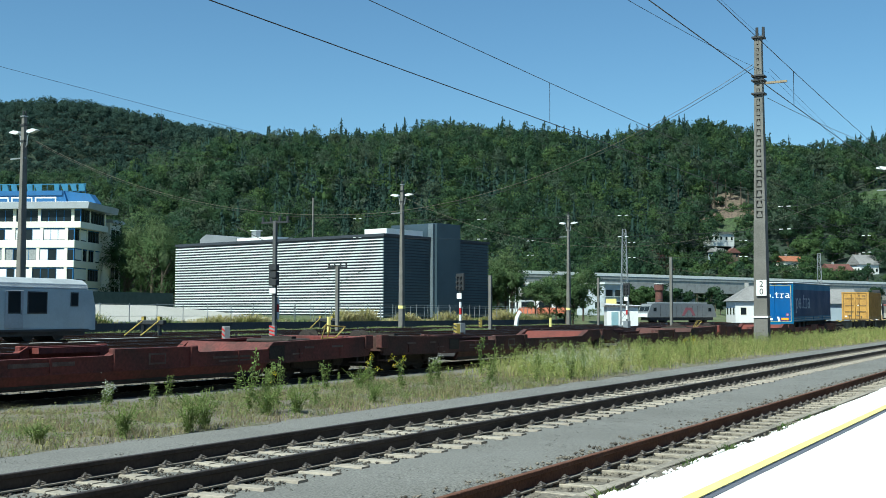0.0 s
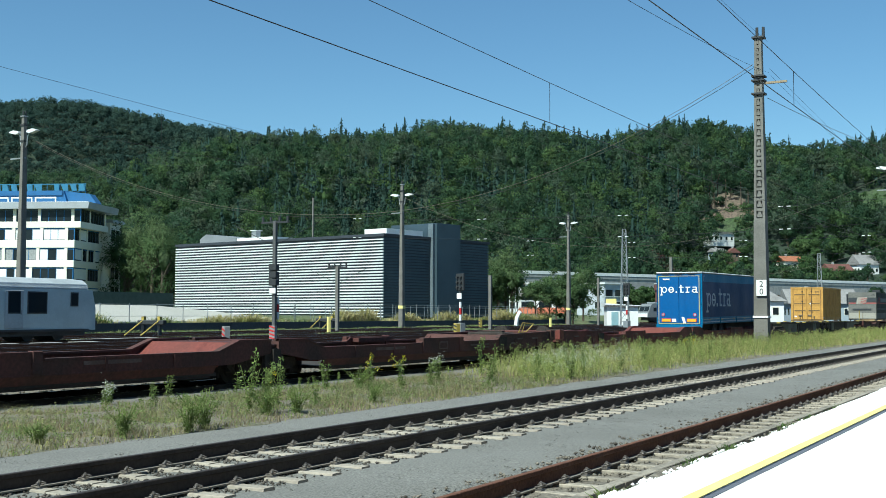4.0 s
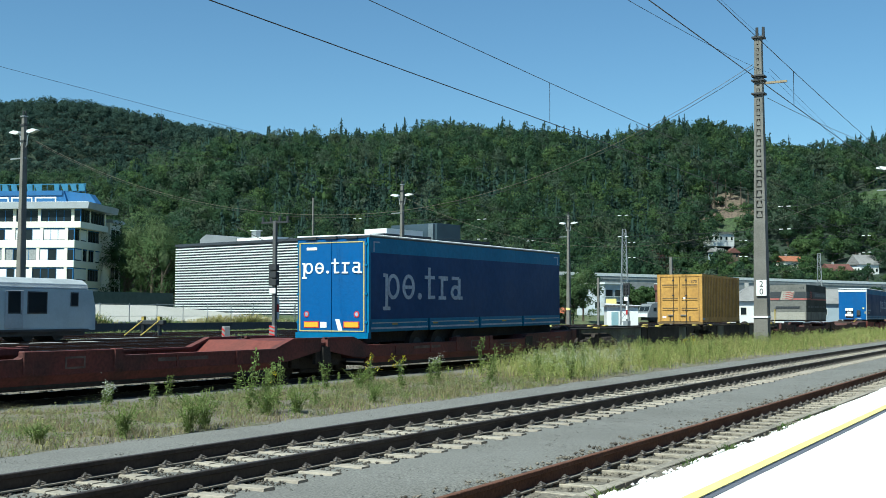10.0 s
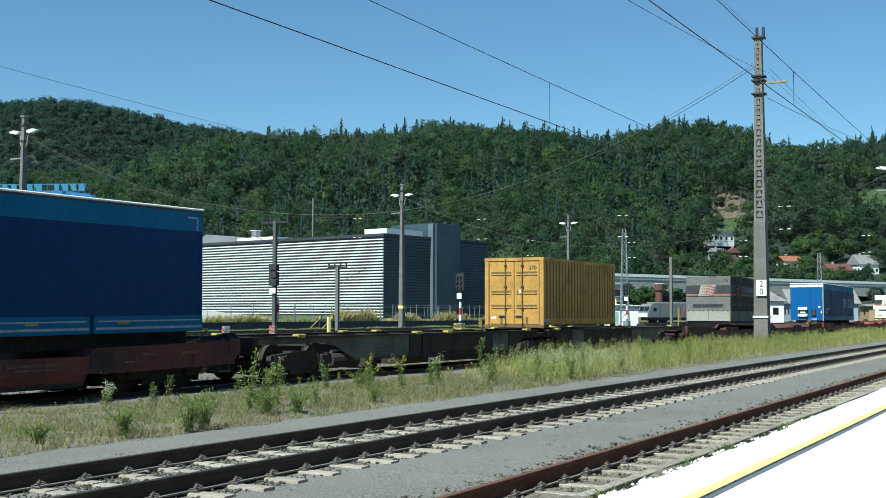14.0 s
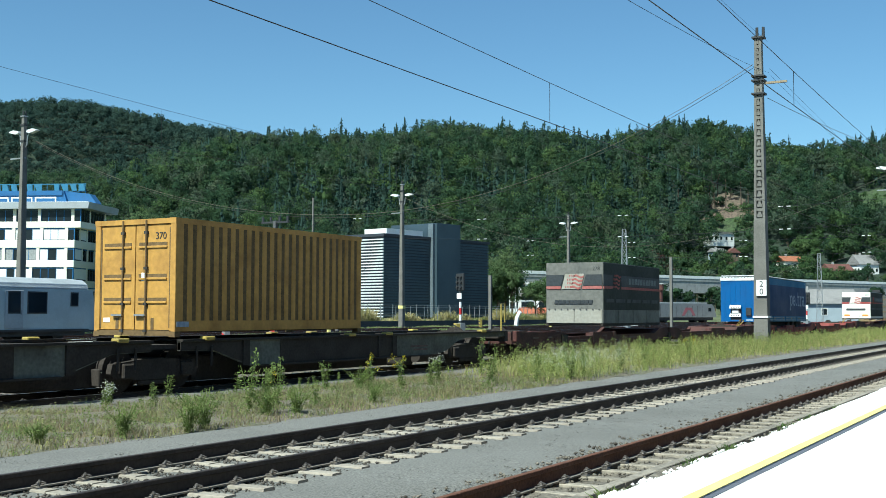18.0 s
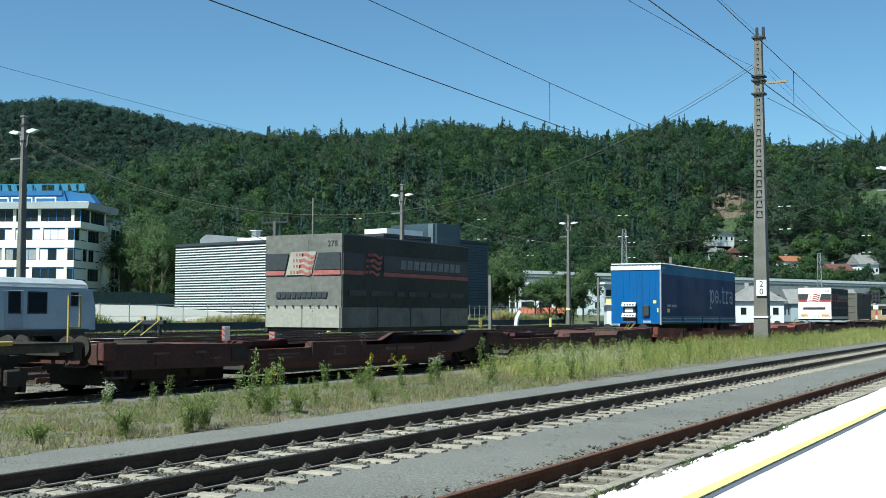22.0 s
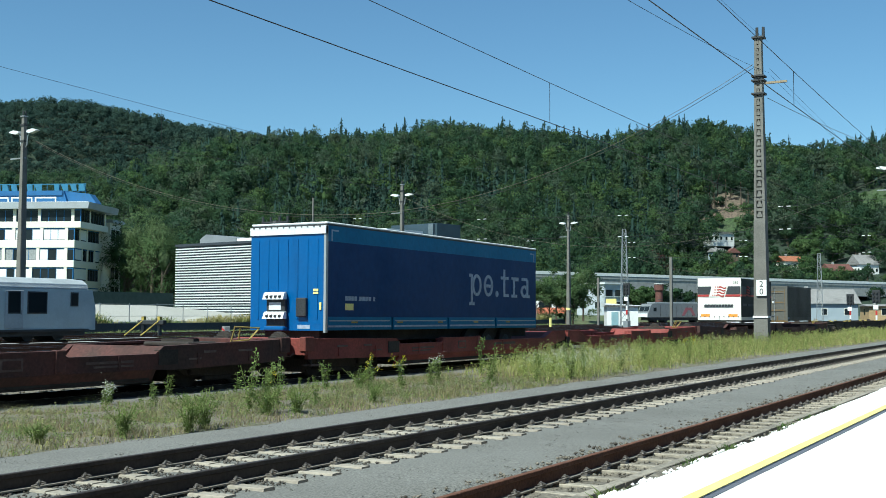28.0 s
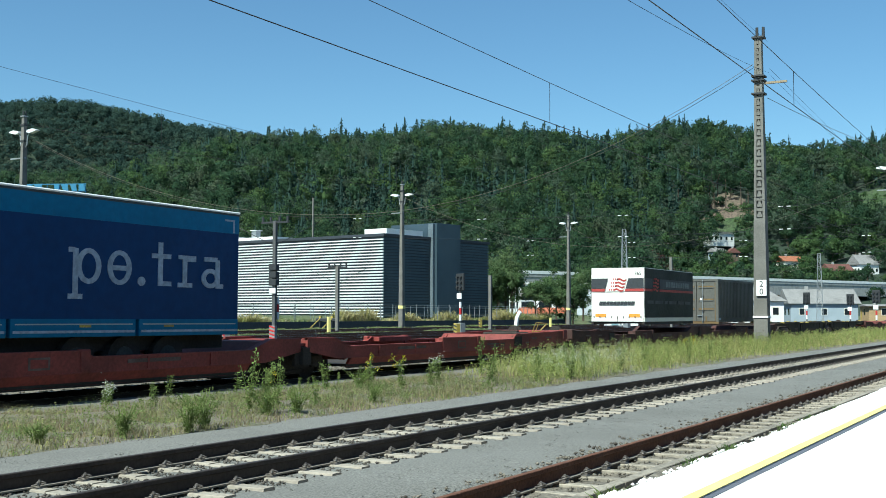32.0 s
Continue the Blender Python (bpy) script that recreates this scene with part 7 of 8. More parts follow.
herbs("far_bank_herbs", 1500, (70, 125), (11.9, 16.9), (0.4, 0.9), 26, 0.055, 32, M_HERB, "yellow-green herbs far along the bank", dense_bank)
herbs("white_flowering_herbs", 130, (27.5, 34), (11.8, 13.2), (0.45, 0.85), 50, 0.028, 33, M_HERB, "herbs with many small white flowers", lambda x, y: 0.7, (M_FLOWERW, 1.0, "small white flowers", 26, (0.10, 0.10, 0.07), 0.012))
herbs("verge_herbs", 4300, (5, 27), (11.6, 16.3), (0.07, 0.34), 26, 0.018, 34, M_HERBDULL, "low dull green herbs on the stony verge", lambda x, y: max(0, 0.55 + 0.8 * patch(x, y, 0.8, 2)) * min(1, max(0.0, (y - 11.5) / 0.6)) * min(1, max(0, (16.6 - y) / 1.2)))
blades(34000, (4, 30), (11.5, 16.4), (0.10, 0.34), 5, M_DRYGRASS, "sparse dry grass on the stony verge", sparse_verge, 0.006, 0.6)
blades(13000, (4, 30), (11.5, 16.4), (0.06, 0.26), 6, M_GRASS, "sparse green grass on the stony verge", sparse_verge, 0.006, 0.7)
for cx_, cl_, cs in ((8.75, 0.45, 1), (9.7, 0.5, 5), (11.9, 0.7, 2), (13.0, 0.9, 3), (14.6, 0.8, 4), (6.9, 0.4, 6)):
    blades(150, (cx_ - cl_, cx_ + cl_), (2.55, 2.70), (0.03, 0.085), 60 + cs, M_GRASSLUSH, "low green tuft at the platform edge", lambda x, y, c=cx_, l=cl_: max(0, 1 - ((x - c) / l) ** 2), 0.006, 1.0, 0.40)
blades(1500, (6, 24), (2.6, 3.5), (0.03, 0.10), 7, M_GRASS, "thin grass along the platform wall", lambda x, y: max(0, 1.2 * patch(x, y, 0.8, 3)), 0.008, 0.8)
for i, (wx, wy, wh, kd) in enumerate((
        (15.95, 12.75, 1.25, "tall"), (16.3, 12.6, 0.95, "tall"), (16.1, 12.5, 0.55, "bush"), (17.6, 13.4, 1.0, "tall"), (16.6, 12.2, 0.6, "bush"), (22.1, 15.4, 0.85, "tall"), (22.6, 14.5, 0.85, "rod"), (22.4, 14.7, 0.6, "bush"),
        (23.0, 13.9, 0.95, "rod"), (13.4, 11.85, 0.6, "bush"), (13.9, 12.0, 0.65, "bush"), (18.6, 17.0, 0.5, "tall"), (12.4, 12.2, 0.5, "bush"), (21.0, 16.2, 0.5, "rod"), (16.5, 16.6, 0.45, "white"),
        (16.2, 16.4, 0.35, "white"), (24.6, 14.0, 0.7, "tall"), (26.0, 14.6, 0.7, "white"), (25.0, 12.6, 0.8, "tall"), (27.3, 12.4, 0.9, "tall"), (38.0, 13.0, 0.9, "tall"),
        (11.0, 12.4, 0.35, "bush"), (19.4, 12.4, 0.4, "bush"), (18.2, 12.9, 0.5, "tall"), (20.5, 15.9, 0.6, "tall"), (19.8, 16.1, 0.55, "tall"),
        (30.2, 12.3, 1.05, "tall"), (33.5, 12.4, 0.95, "white"), (36.0, 12.5, 1.1, "tall"), (29.0, 12.2, 0.9, "white"), (41.0, 12.6, 1.1, "rod"), (44.5, 12.8, 1.1, "tall"), (26.8, 13.4, 1.1, "tall"), (28.4, 14.6, 1.15, "tall"),
        (23.15, 16.2, 0.62, "spike"), (23.08, 16.32, 0.25, "spike"), (22.66, 16.2, 0.32, "spike"), (22.45, 16.15, 0.3, "spike"), (21.99, 16.12, 0.4, "spike"), (23.88, 16.28, 0.34, "spike"),
        (15.91, 14.99, 0.6, "spike"), (15.65, 14.95, 0.3, "spike"), (16.02, 15.04, 0.45, "spike"), (24.9, 16.1, 0.3, "spike"), (20.4, 16.0, 0.28, "spike"), (18.9, 15.9, 0.26, "spike"))):
    weed(wx, wy, wh, kd, 40 + i)

# ---- cross-spans over the yard ----


M_SPAN = mat("weathered_cable", (0.16, 0.14, 0.11), 0.7, metal=0.3, fine=10, coarse=1, bump=0)


def cross_span(x, y0, y1, z_hang, z_low, y_low, z_steady, label):
    """A slung span wire between two masts, with two level steady wires, hangers and white insulators."""
    t = thing("cross_span", label, "overhead wire", None, "overhead wires")
    pts = []
    n = 30
    for i in range(n + 1):
        y = y0 + (y1 - y0) * i / n
        k = (y - y_low) / ((y1 if (y > y_low) == (y1 > y_low) else y0) - y_low)
        pts.append((x, y, z_low + (z_hang - z_low) * k * k))
    part("span_wire", wire(bmesh.new(), pts, 0.014), M_SPAN, t)
    if not z_steady:
        part("span_wire", wire(bmesh.new(), [(a + 0.12, b, c - 0.16) for a, b, c in pts], 0.014), M_SPAN, t)
    for zs in z_steady:
        part("steady_wire", wire(bmesh.new(), sag((x, y0, zs + 0.4), (x, y1, zs + 0.4), 0.6), 0.02), M_WIRE, t)
        for y in np.linspace(y0 + 7, y1 - 7, 5):
            kk = (y - y0) / (y1 - y0)
            zz = zs + 0.4 - 0.6 * 4 * kk * (1 - kk)
            bm = TB((x, y - 0.6, zz), (x, y - 0.2, zz), 0.042, 0.038, n=8)
            part("insulator", bm, M_LAMPWHITE, t)
            part("insulator", TB((x, y + 0.2, zz), (x, y + 0.6, zz), 0.038, 0.042, n=8), M_LAMPWHITE, t)
            i = min(range(len(pts)), key=lambda j: abs(pts[j][1] - y))
            part("hanger", TB((x, y, zz), (x, y, pts[i][2]), 0.008, n=4, caps=False), M_WIRE, t)
    return t


cross_span(64.2, 73.8, 15.8, 15.6, 8.2, 42.0, (), "slack span cable between the first masts")
cross_span(117.3, 70.3, 15.8, 15.3, 8.8, 43.0, (12.4, 10.1), "span cable with steady wires and white insulators")
cross_span(166.0, 69.5, 15.8, 15.1, 7.2, 43.0, (12.4, 10.1), "span cable far along the yard")
wires("thin pull-off wires at the concrete mast", [
    sag((64.6, 15.0, 15.1), (17.2, 7.4, 7.4), 0.15), sag((64.6, 15.1, 16.9), (23.0, 8.7, 10.7), 0.1),
    sag((64.6, 15.0, 15.0), (200.0, 20.9, 15.0), 0.1), sag((64.6, 15.0, 15.35), (200.0, 20.9, 15.6), 0.1)], 0.007)
stay = thing("overhead_wire", "pale stay cable between the concrete masts", "overhead wire", None, "overhead wires")
part("wire", wire(bmesh.new(), sag((64.9, 15.2, 13.75), (117.3, 15.6, 17.3), 0.25), 0.016), M_SPAN, stay)

# ---- posts and signals of the yard ----


def lattice_mast(x, y, h, label="grey steel lattice mast", b=0.55, top=0.22):
    t = thing("lattice_mast", label, "lattice mast", pose(x, y, -0.24, 0, 0, 12), "lattice masts")
    n = 11
    cor = lambda z, i: Vector(((b + (top - b) * z / h) * (1, 1, -1, -1)[i], (b + (top - b) * z / h) * (1, -1, -1, 1)[i], z))
    for i in range(4):
        part("leg", TB(cor(0, i), cor(h, i), 0.06, 0.045, n=5), M_STEEL, t)
        for k in range(n):
            z0, z1 = h * k / n, h * (k + 1) / n
            part("brace", TB(cor(z0, i), cor(z1, (i + 1) % 4), 0.03, n=4), M_STEEL, t)
            part("brace", TB(cor(z1, i), cor(z1, (i + 1) % 4), 0.025, n=4), M_STEEL, t)
    part("foot", BX(-b - 0.2, b + 0.2, -b - 0.2, b + 0.2, -0.4, 0.15), M_CONC, t)
    return t


def signal(x, y, h, label="railway light signal with black head on striped post"):
    t = thing("railway_signal", label, "railway signal", pose(x, y, -0.24, 0, 0, -20), "railway signals")
    part("post", TB((0, 0, 0), (0, 0, h - 0.9), 0.09, n=8), M_DARKSTEEL, t)
    for i, m in enumerate((M_WHITE, M_REFRED_, M_WHITE)):
        part("post_band", TB((0, 0, 1.2 + i * 0.55), (0, 0, 1.72 + i * 0.55), 0.11, n=8), m, t)
    head = part("signal_head", BX(-0.12, 0.12, -0.48, 0.48, h - 1.5, h, bev=0.05), M_DARKSTEEL, t, "black signal head")
    for yy in (-0.22, 0.22):
        for zz in (0.3, 0.75, 1.2):
            part("lens_hood", TB((-0.28, yy, h - zz), (-0.12, yy, h - zz), 0.12, n=10), M_DARKSTEEL, head)
    part("plate", BX(-0.15, -0.1, -0.3, 0.3, h - 2.2, h - 1.7), M_WHITE, t, "white plate under the head")
    part("cabinet", BX(-0.3, 0.3, -0.35, 0.35, 0, 1.0, bev=0.03), M_STEEL, t)
    return t


def post(x, y, h, label, arms=True, r=0.16, shade=None):
    t = thing("catenary_post", label, "post", pose(x, y, -0.24), "catenary posts")
    part("shaft", BX(-r, r, -r, r, -0.3, h, bev=0.02), shade or M_MASTCONC, t)
    if arms:
        part("crossarm", BX(-0.06, 0.06, -1.1, 1.1, h - 0.15, h - 0.03), M_DARKSTEEL, t)
        for yy in (-1.0, -0.35, 0.35, 1.0):
            part("insulator", TB((0, yy, h - 0.03), (0, yy, h + 0.28), 0.08, n=8), M_DARKSTEEL, t)
        for s in (-1, 1):
            part("guy_wire", TB((0, s * 0.1, h - 1.6), (0, s * 3.4, h - 0.2), 0.02, n=4), M_WIRE, t)
    return t


M_REFRED_ = mat("signal_red", (0.5, 0.03, 0.03), 0.5, fine=20, coarse=2)
lattice_mast(142.6, 52.2, 12.9)
lattice_mast(196.8, 38.0, 11.9)
signal(88.3, 47.4, 5.3)
signal(133.5, 48.6, 5.6)
signal(154.5, 31.5, 4.7)
signal(157.2, 26.5, 4.5)
signal(137.8, 20.4, 4.6)
p_ = post(60.2, 46.1, 7.85, "grey steel post with signal boxes and cables", True, 0.12, M_DARKPOST)
for zz in (3.6, 4.1, 4.6):
    part("signal_box", BX(-0.28, 0.1, -0.3, 0.3, zz, zz + 0.42, bev=0.03), M_DARKSTEEL, p_)
part("plate", BX(-0.24, -0.2, -0.25, 0.25, 3.1, 3.45), M_WHITE, p_)
part("striped_cover", BX(-0.24, 0.0, -0.22, 0.22, 0, 1.0), M_SHADEDWHITE, p_)
for i in range(4):
    part("red_stripe", PR([(-0.22, 0.08 + i * 0.24), (0.22, 0.2 + i * 0.24), (0.22, 0.3 + i * 0.24), (-0.22, 0.18 + i * 0.24)], -0.25, -0.235, "x"), M_REFRED_, p_)
for i, m in enumerate((M_WHITE, M_REFRED_, M_WHITE)):
    part("post_band", BX(0.2, 0.34, -0.12, 0.12, 1.4 + i * 0.5, 1.88 + i * 0.5), m, p_)
post(91.3, 62.4, 6.3, "grey post with crossarm and insulators")
post(107.4, 54.1, 5.8, "plain grey catenary post with side arm", False)
post(136.0, 43.8, 8.8, "slim grey catenary post", False)
post(168.5, 66.0, 7.5, "slim grey catenary post", False)
post(180.0, 128.8, 24.0, "tall thin grey post behind the hall", False, 0.14)


def marker(x, y, h, w, m, stripe, label, name="marker_box"):
    t = thing(name, label, "marker", pose(x, y, -0.24, 0, 0, -25), "yard markers")
    part("body", BX(-w / 2, w / 2, -w / 2, w / 2, 0, h, bev=0.02), m, t)
    if stripe:
        for i in range(3):
            part("stripe", PR([(-w / 2, h * (0.08 + i * 0.3)), (w / 2, h * (0.2 + i * 0.3)), (w / 2, h * (0.32 + i * 0.3)), (-w / 2, h * (0.2 + i * 0.3))], -w / 2 - 0.01, -w / 2 + 0.01, "x"), stripe, t)
    return t


marker(54.9, 45.7, 1.0, 0.38, M_SHADEDWHITE, M_REFRED_, "white and red striped point marker")
marker(82.7, 57.4, 1.5, 0.26, M_YELLOW, None, "yellow marker post in the yard")
marker(83.8, 45.3, 1.0, 0.42, M_DULLYELLOW, M_DARKSTEEL, "yellow and black striped cabinet")
marker(138.2, 60.8, 1.3, 0.24, M_YELLOW, None, "yellow marker post in the yard")
marker(120.5, 62.0, 1.1, 0.32, M_DULLYELLOW, M_DARKSTEEL, "yellow and black striped cabinet")


def buffer_stop(x, y):
    t = thing("buffer_stop", "dark buffer stop with yellow striped struts", "buffer stop", pose(x, y, -0.1), "buffer stops")
    part("beam", BX(-0.2, 0.2, -1.3, 1.3, 0.78, 1.12, bev=0.04), M_DARKSTEEL, t)
    for s in (-0.8, 0.8):
        part("strut", TB((-0.1, s, 1.1), (-2.0, s, 0.0), 0.05, n=6), M_DULLYELLOW, t)
        part("upright", BX(-0.12, 0.12, s - 0.1, s + 0.1, 0, 1.38), M_DARKSTEEL, t)
        part("upright_cap", BX(-0.14, 0.14, s - 0.12, s + 0.12, 1.12, 1.4), M_DULLYELLOW, t)
    return t


buffer_stop(64.5, 60.8)
buffer_stop(104.0, 72.5)

# ---- hut yard: table, wrapped frame, cabinets ----
wr = thing("wrapped_frame", "frame wrapped in white sheeting by the tracks", "sheeting", pose(136.0, 64.8, 0))
part("sheet", PR([(-0.3, 0), (0.15, 0.1), (0.0, 1.1), (-0.5, 2.0), (-0.85, 1.75), (-0.4, 1.0)], -0.2, 0.2), M_WHITE, wr)

for (qx, qy, ql) in ((41.6, 50.2, 1.7), (44.4, 50.3, 2.0), (47.2, 50.2, 1.9), (51.8, 54.9, 7.5)):
    q = thing("concrete_slab", "pale concrete slab lying between the yard tracks", "slab", pose(qx, qy, -0.26, 0, 0, 3), "loose slabs")
    part("slab", BX(0, ql, 0, 0.7, 0, 0.16, bev=0.02), M_PALECONC, q)

# ---- white buildings before the hill ----


def flat_building(x, y, z, w, d, h, turn, label, rows=2, cols=4, wall=None):
    t = thing("building", label, "building", pose(x, y, z, 0, 0, turn), "white buildings")
    part("wall", BX(-w / 2, w / 2, -d / 2, d / 2, -3, h), wall or M_WHITE, t)
    part("roof_edge", BX(-w / 2 - 0.3, w / 2 + 0.3, -d / 2 - 0.3, d / 2 + 0.3, h, h + 0.35), M_CLAD, t)
    for r in range(rows):
        for c in range(cols):
            xx = -w / 2 + w * (c + 0.5) / cols
            zz = 0.8 + r * (h - 0.8) / rows
            wi = part("window", BX(xx - w / cols * 0.36, xx + w / cols * 0.36, -d / 2 - 0.05, -d / 2 + 0.05, zz, zz + 1.4), M_WINDOW, t)
            part("sill", BX(xx - w / cols * 0.4, xx + w / cols * 0.4, -d / 2 - 0.15, -d / 2, zz - 0.12, zz), M_CLAD, wi)
            yy = -d / 2 + d * (c + 0.5) / cols
            part("window", BX(-w / 2 - 0.05, -w / 2 + 0.05, yy - 0.7, yy + 0.7, zz, zz + 1.4), M_WINDOW, t)
    return t


flat_building(239.5, 108.0, 2.0, 12.0, 10.0, 6.2, -52, "white two-storey flat-roofed building behind trees", 3, 3)
flat_building(237.0, 92.5, 2.0, 6.0, 8.0, 6.0, -20, "pale grey flat-roofed annex behind trees", 2, 2, mat("pale_grey_render", (0.42, 0.46, 0.49), 0.8, fine=8, coarse=0.4))
sh = thing("shed", "low shed with red tiled roof by the trees", "shed", pose(226, 101, 0.2, 0, 0, -50))
part("wall", BX(-5, 5, -3, 3, -1, 1.5), M_CREAM, sh)
part("roof", PR([(-3.4, 1.4), (3.4, 1.4), (0, 2.7)], -5.4, 5.4), M_ROOFRED, sh)

# ---- houses on the slope ----
M_ROOFDARKRED = mat("dark_red_tiles", (0.13, 0.055, 0.045), 0.85, fine=4, coarse=0.5)
M_ROOFORANGE = mat("orange_tiles", (0.30, 0.115, 0.06), 0.85, fine=4, coarse=0.5, vary=0.2, stain=0.4)
M_BROWNWOOD = mat("brown_boards", (0.12, 0.085, 0.06), 0.85, fine=6, coarse=0.5)
house(521, 145, 34.6, 12, 7, 4.0, 0.5, -35, M_WHITE, M_ROOFGREY, "white flat-roofed house with balconies on the slope", windows=4)
house(504, 141, 26.0, 6, 5, 3.2, 1.6, -35, M_WALLBLUE, M_ROOFGREY, "small pale blue house on the slope", windows=2)
house(508, 135.5, 26.0, 5.5, 5.5, 2.8, 2.2, 30, M_BROWNWOOD, M_ROOFDARKRED, "small brown chalet on the slope", windows=2)
house(500, 109, 20.5, 10, 8, 3.6, 2.4, -40, M_CREAM, M_ROOFORANGE, "house with orange tiled roof on the slope")
house(497, 89, 17.0, 11, 8, 2.6, 3.0, -42, M_BROWNWOOD, M_ROOFDARKRED, "brown house with dark red roof")
house(507, 80, 18.5, 9.5, 8, 4.0, 4.2, -42, M_WHITE, M_ROOFGREY, "large white house with grey gabled roof", windows=4)
house(489, 96, 15.5, 14, 7, 2.6, 0.3, -42, M_CREAM, M_ROOFGREY, "low cream garage below the slope", windows=2)

# landslip and meadow: bare ground that follows the slope


def slope_patch(name, cx, cy, ra, rb, turn, material, label, category, lift, seed):
    n, k = 26, 22
    rng = np.random.default_rng(seed)
    v = []
    ct, s_ = math.cos(radians(turn)), math.sin(radians(turn))
    wob = rng.uniform(0.7, 1.2, n)
    wob = (wob + np.roll(wob, 1) + np.roll(wob, -1)) / 3
    for j in range(k):
        for i in range(n):
            r = j / (k - 1)
            an = 2 * math.pi * i / n
            px, py = math.cos(an) * ra * r * wob[i], math.sin(an) * rb * r * wob[i]
            x, y = cx + px * ct - py * s_, cy + px * s_ + py * ct
            v.append((x, y, float(terrain(x, y)) + lift + rng.normal(0, 0.5) * (j < k - 1) - (2.0 if j == k - 1 else 0)))
    f = [(j * n + i, j * n + (i + 1) % n, (j + 1) * n + (i + 1) % n, (j + 1) * n + i) for j in range(k - 1) for i in range(n)]
    return raw(name, v, f, material, label, category, "structure")


slope_patch("landslip", 585, 158, 20, 9, 12, M_EARTH, "bare brown landslip below standing trees", "bare earth", 0.8, 4)
slope_patch("meadow", 650, 90, 60, 26, 8, M_MEADOW, "bright meadow on the slope", "meadow", 0.6, 6)
slope_patch("landslip", 566, 152, 18, 6.5, -62, M_EARTH, "bare pinkish earth ledge below the landslip", "bare earth", 0.9, 9)
slope_patch("meadow", 553, 146, 9, 16, 0, M_MEADOW, "bright scrub below the landslip", "meadow", 0.6, 7)
# brick chimney in front of the viaduct
ch = thing("brick_chimney", "squat red-brown brick chimney before the viaduct", "chimney", pose(239.1, 79.7, float(terrain(239.1, 79.7)) - 0.2))
part("shaft", TB((0, 0, 0), (0, 0, 7.4), 0.85, 0.78, n=14), M_ROOFDARKRED, ch)
part("collar", TB((0, 0, 6.6), (0, 0, 7.9), 1.05, 1.05, n=14), M_ROOFDARKRED, ch)
part("cap", TB((0, 0, 7.9), (0, 0, 8.1), 1.15, 1.0, n=14), M_CONC, ch)
rb_ = random.Random(77)
rng_ = np.random.default_rng(78)
scrub, pale_scrub = [], []
for i in range(230):
    x, y = rel(rng_.uniform(0.19, 0.41), rng_.uniform(432, 545))
    if any((x - hx) ** 2 + (y - hy) ** 2 < 49 for hx, hy in ((521, 144), (513, 141), (504, 141), (508, 135.5), (500, 109), (497, 89), (507, 80), (489, 96))):
        continue
    (scrub if i % 3 else pale_scrub).append(lobed_crown((x, y, float(terrain(x, y)) - 0.6), rng_.uniform(1.6, 3.6), rng_.uniform(3.0, 6.5), rng_, 9, 130, 0.5))
for cx_, cy_, ra_, rb2_ in ((650, 90, 42, 20), (553, 146, 10, 15), (571, 150, 5, 8)):
    for i in range(60 if ra_ > 20 else 14):
        x, y = cx_ + rng_.uniform(-ra_, ra_), cy_ + rng_.uniform(-rb2_, rb2_)
        (pale_scrub if i % 3 else scrub).append(lobed_crown((x, y, float(terrain(x, y)) - 0.3), rng_.uniform(1.6, 4.0), rng_.uniform(3.0, 7.0), rng_, 9, 130, 0.55))
leafy_mesh("scrub", scrub, M_LEAF, "low green scrub between the slope gardens", "scrub")
leafy_mesh("scrub", pale_scrub, M_LEAFLIGHT, "pale green scrub on the open slope", "scrub")


def snag(x, y, h, seed):
    """A tall thin trunk left standing at the wood's edge, with a small crown at its top."""
    t = thing("tree", "tall bare trunk with a small crown by the landslip", "tree", pose(x, y, float(terrain(x, y)) - 0.5), "trees")
    part("trunk", TB((0, 0, 0), (0, 0, h * 0.9), 0.34, 0.14, n=7), M_BARK, t)
    c = leafy_mesh("crown", [lobed_crown((0, 0, h * 0.5), h * 0.5, h * 0.26, np.random.default_rng(seed), 24, 420, 0.6)], M_LEAF, kind="")
    c.parent = t


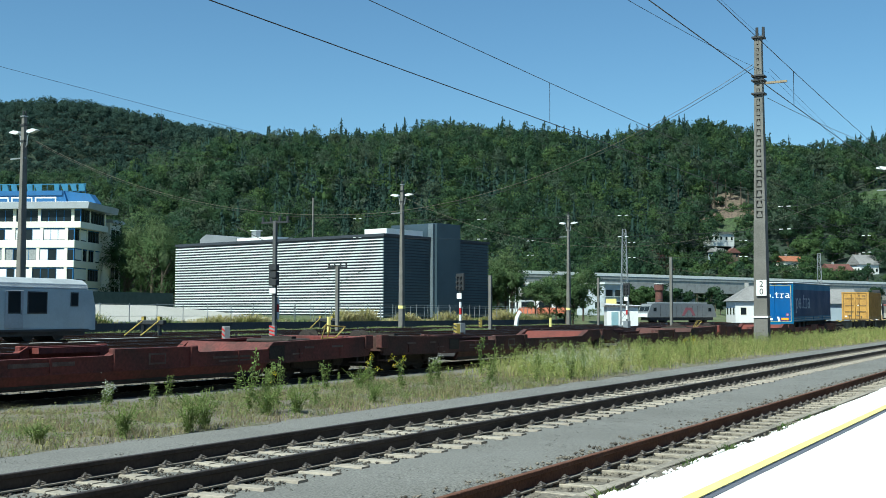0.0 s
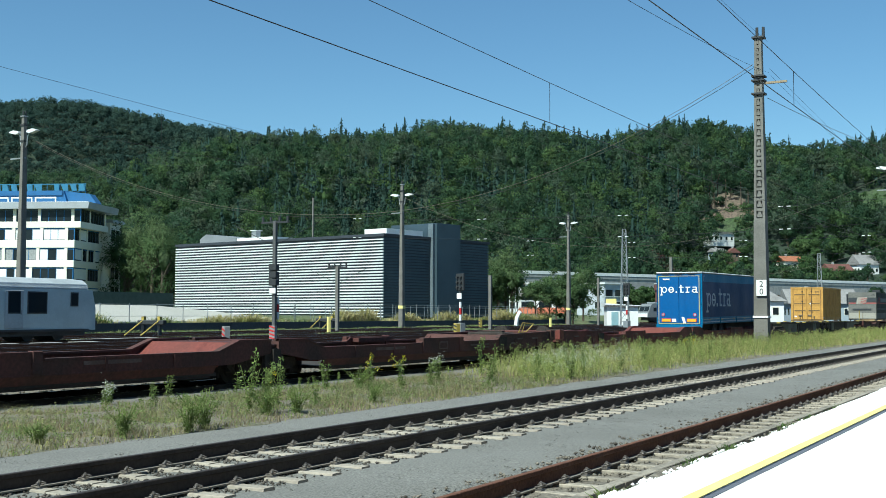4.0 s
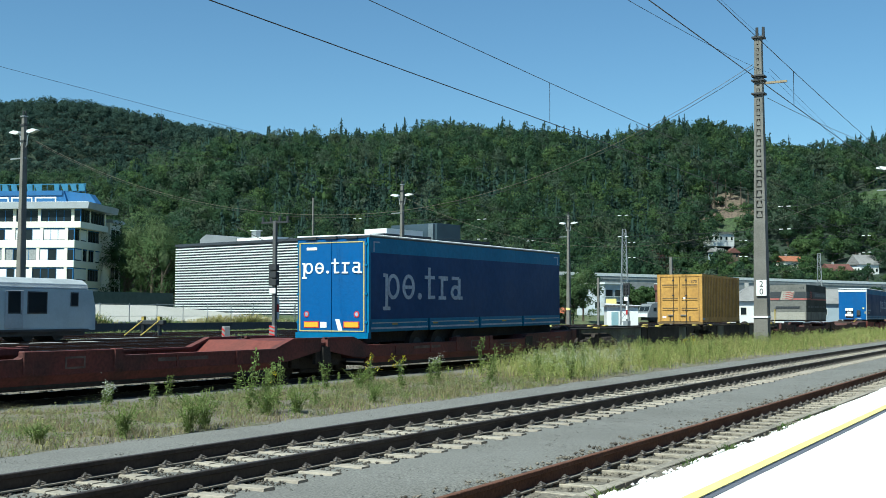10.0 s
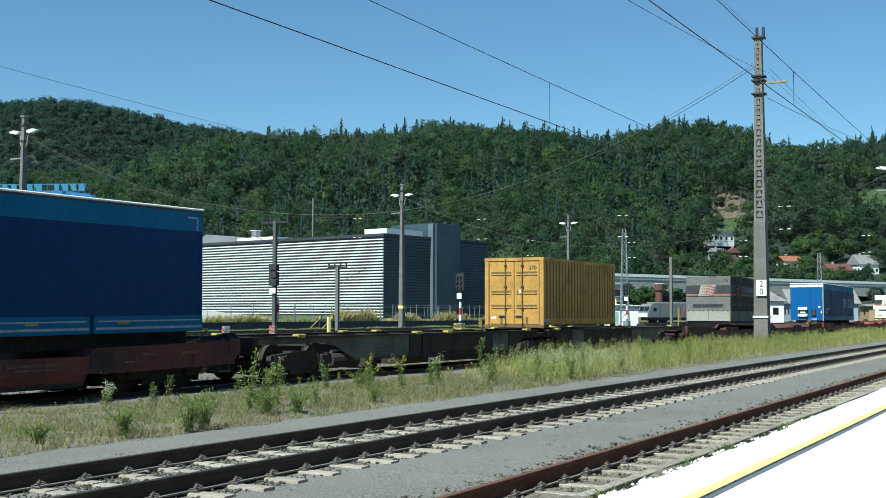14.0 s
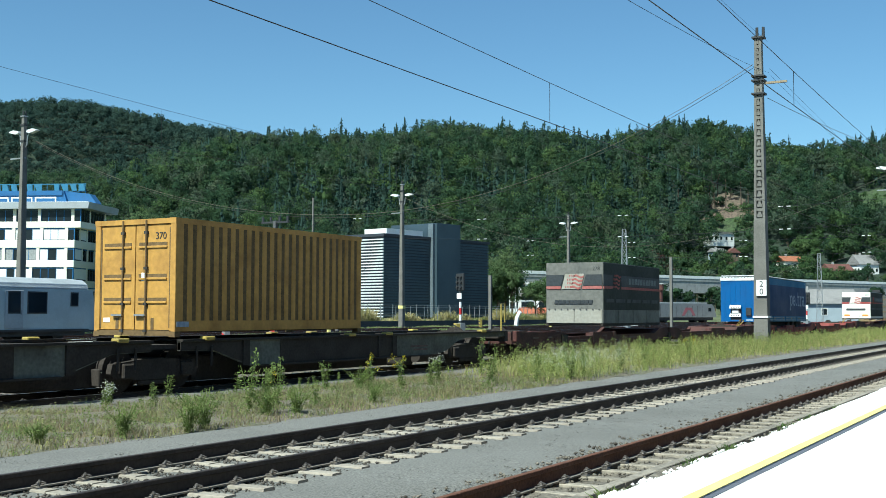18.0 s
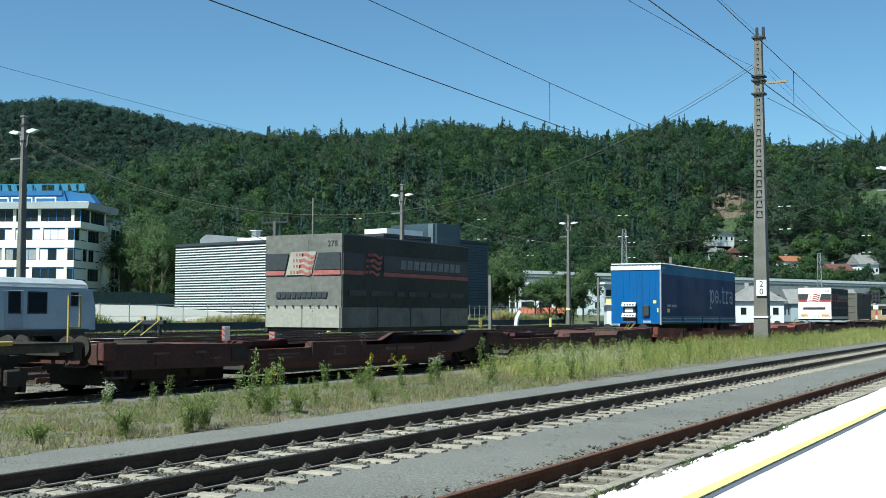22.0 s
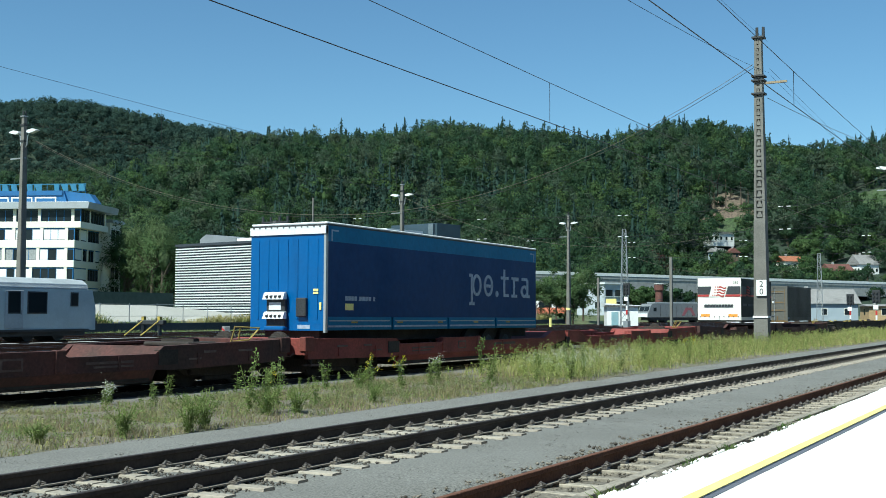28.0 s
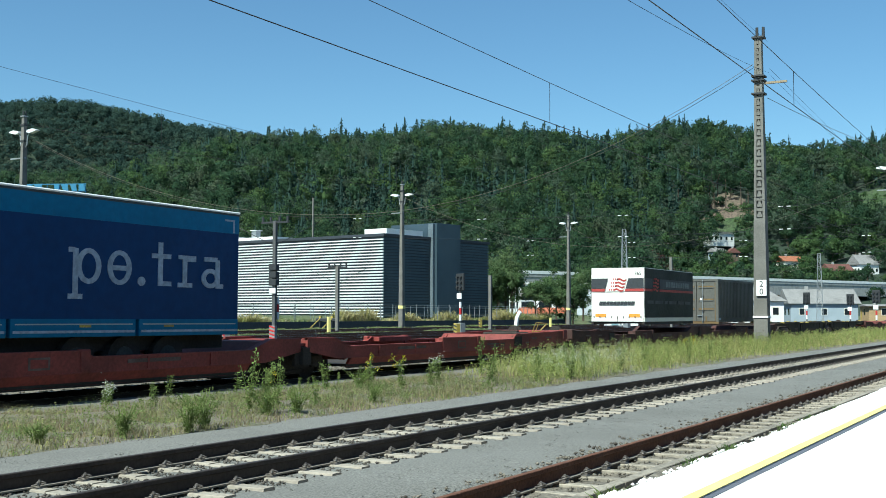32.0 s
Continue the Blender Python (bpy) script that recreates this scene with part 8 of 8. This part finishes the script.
for i in range(11):
    snag(574 + rb_.uniform(0, 14), 138 + 4.2 * i + rb_.uniform(-1.5, 1.5), rb_.uniform(13, 20), 500 + i)
for i in range(6):
    tree(588 + rb_.uniform(0, 16), 142 + rb_.uniform(0, 34), rb_.uniform(14, 20), 5, M_LEAF, 900, 0.4, "tall thin tree on the landslip's edge", 300 + i)
tree(*rel(0.185, 440), 15, 11, M_LEAFRED, 1500, 0.45, "dark copper beech below the wood", 330)
for i, (a, b) in enumerate(((0.255, 455), (0.27, 462), (0.30, 452), (0.315, 470), (0.335, 458), (0.355, 463), (0.37, 455), (0.245, 480), (0.29, 485), (0.34, 492), (0.36, 500), (0.325, 505), (0.38, 480), (0.30, 520), (0.26, 510), (0.28, 535))):
    tree(*rel(a, b), rb_.uniform(6, 12), rb_.uniform(5, 9), (M_LEAF, M_LEAFLIGHT, M_LEAFLIGHT)[i % 3], 1500, 0.36, "garden tree beside the slope houses", 340 + i)

for i, (x, y, h) in enumerate(((520, 123, 7), (515, 129, 8), (513, 118, 6), (526, 115, 8), (507, 124, 7), (533, 126, 10), (546, 138, 8), (548, 152, 7), (556, 158, 9), (552, 132, 9), (560, 141, 8), (571, 166, 11), (578, 160, 7), (563, 128, 11), (612, 96, 9), (600, 88, 10), (626, 78, 10), (636, 104, 9))):
    tree(x, y, h + rb_.uniform(-1, 1.5), h * 0.85, (M_LEAF, M_LEAFLIGHT, M_LEAF)[i % 3], 1100, 0.42, "low bushy tree on the open slope", 380 + i)

# grass by the yard's far side
blades(6000, (60, 175), (69.0, 75.8), (0.2, 0.5), 11, M_HERBDULL, "green grass strip before the low wall", lambda x, y: max(0, 0.35 + 0.7 * patch(x, y, 0.15, 3)), 0.05, 0.5)
blades(11000, (64, 175), (76.9, 78.4), (1.0, 2.3), 12, M_STRAW, "dry grass along the ramp", lambda x, y: max(0, 0.35 + 1.0 * patch(x, y, 0.2, 6)), 0.05, 0.5, 0.25)
blades(5000, (64, 175), (76.9, 78.4), (0.8, 2.0), 15, M_HERBDULL, "green weeds along the ramp", lambda x, y: max(0, 0.2 + 1.2 * patch(x, y, 0.16, 2)), 0.07, 0.6, 0.25)
blades(4000, (40, 110), (54.5, 56.2), (0.15, 0.4), 13, M_HERBDULL, "green strip between yard tracks", lambda x, y: max(0, 0.5 + 0.7 * patch(x, y, 0.15, 9)), 0.05, 0.5)

# ---- motion of the train ----
def motions():
    """Everything on the train glides along its track; the wheels roll."""
    for ob, x, z, lean in ROLLING:
        y = TRAIN_Y
        walk(ob, [(t, pose(x - s, y, z, 0, -lean, 0)) for t, s in TRAVEL])
    ts, ss_ = [a for a, _ in TRAVEL], [b for _, b in TRAVEL]
    rows = [i * 0.125 for i in range(257)]
    turns = [math.degrees(np.interp(t, ts, ss_) / 0.46) for t in rows]
    for w, e, z in WHEELSETS:
        walk(w, [(t, pose(e, 0, z, 0, -a, 0)) for t, a in zip(rows, turns)])


motions()
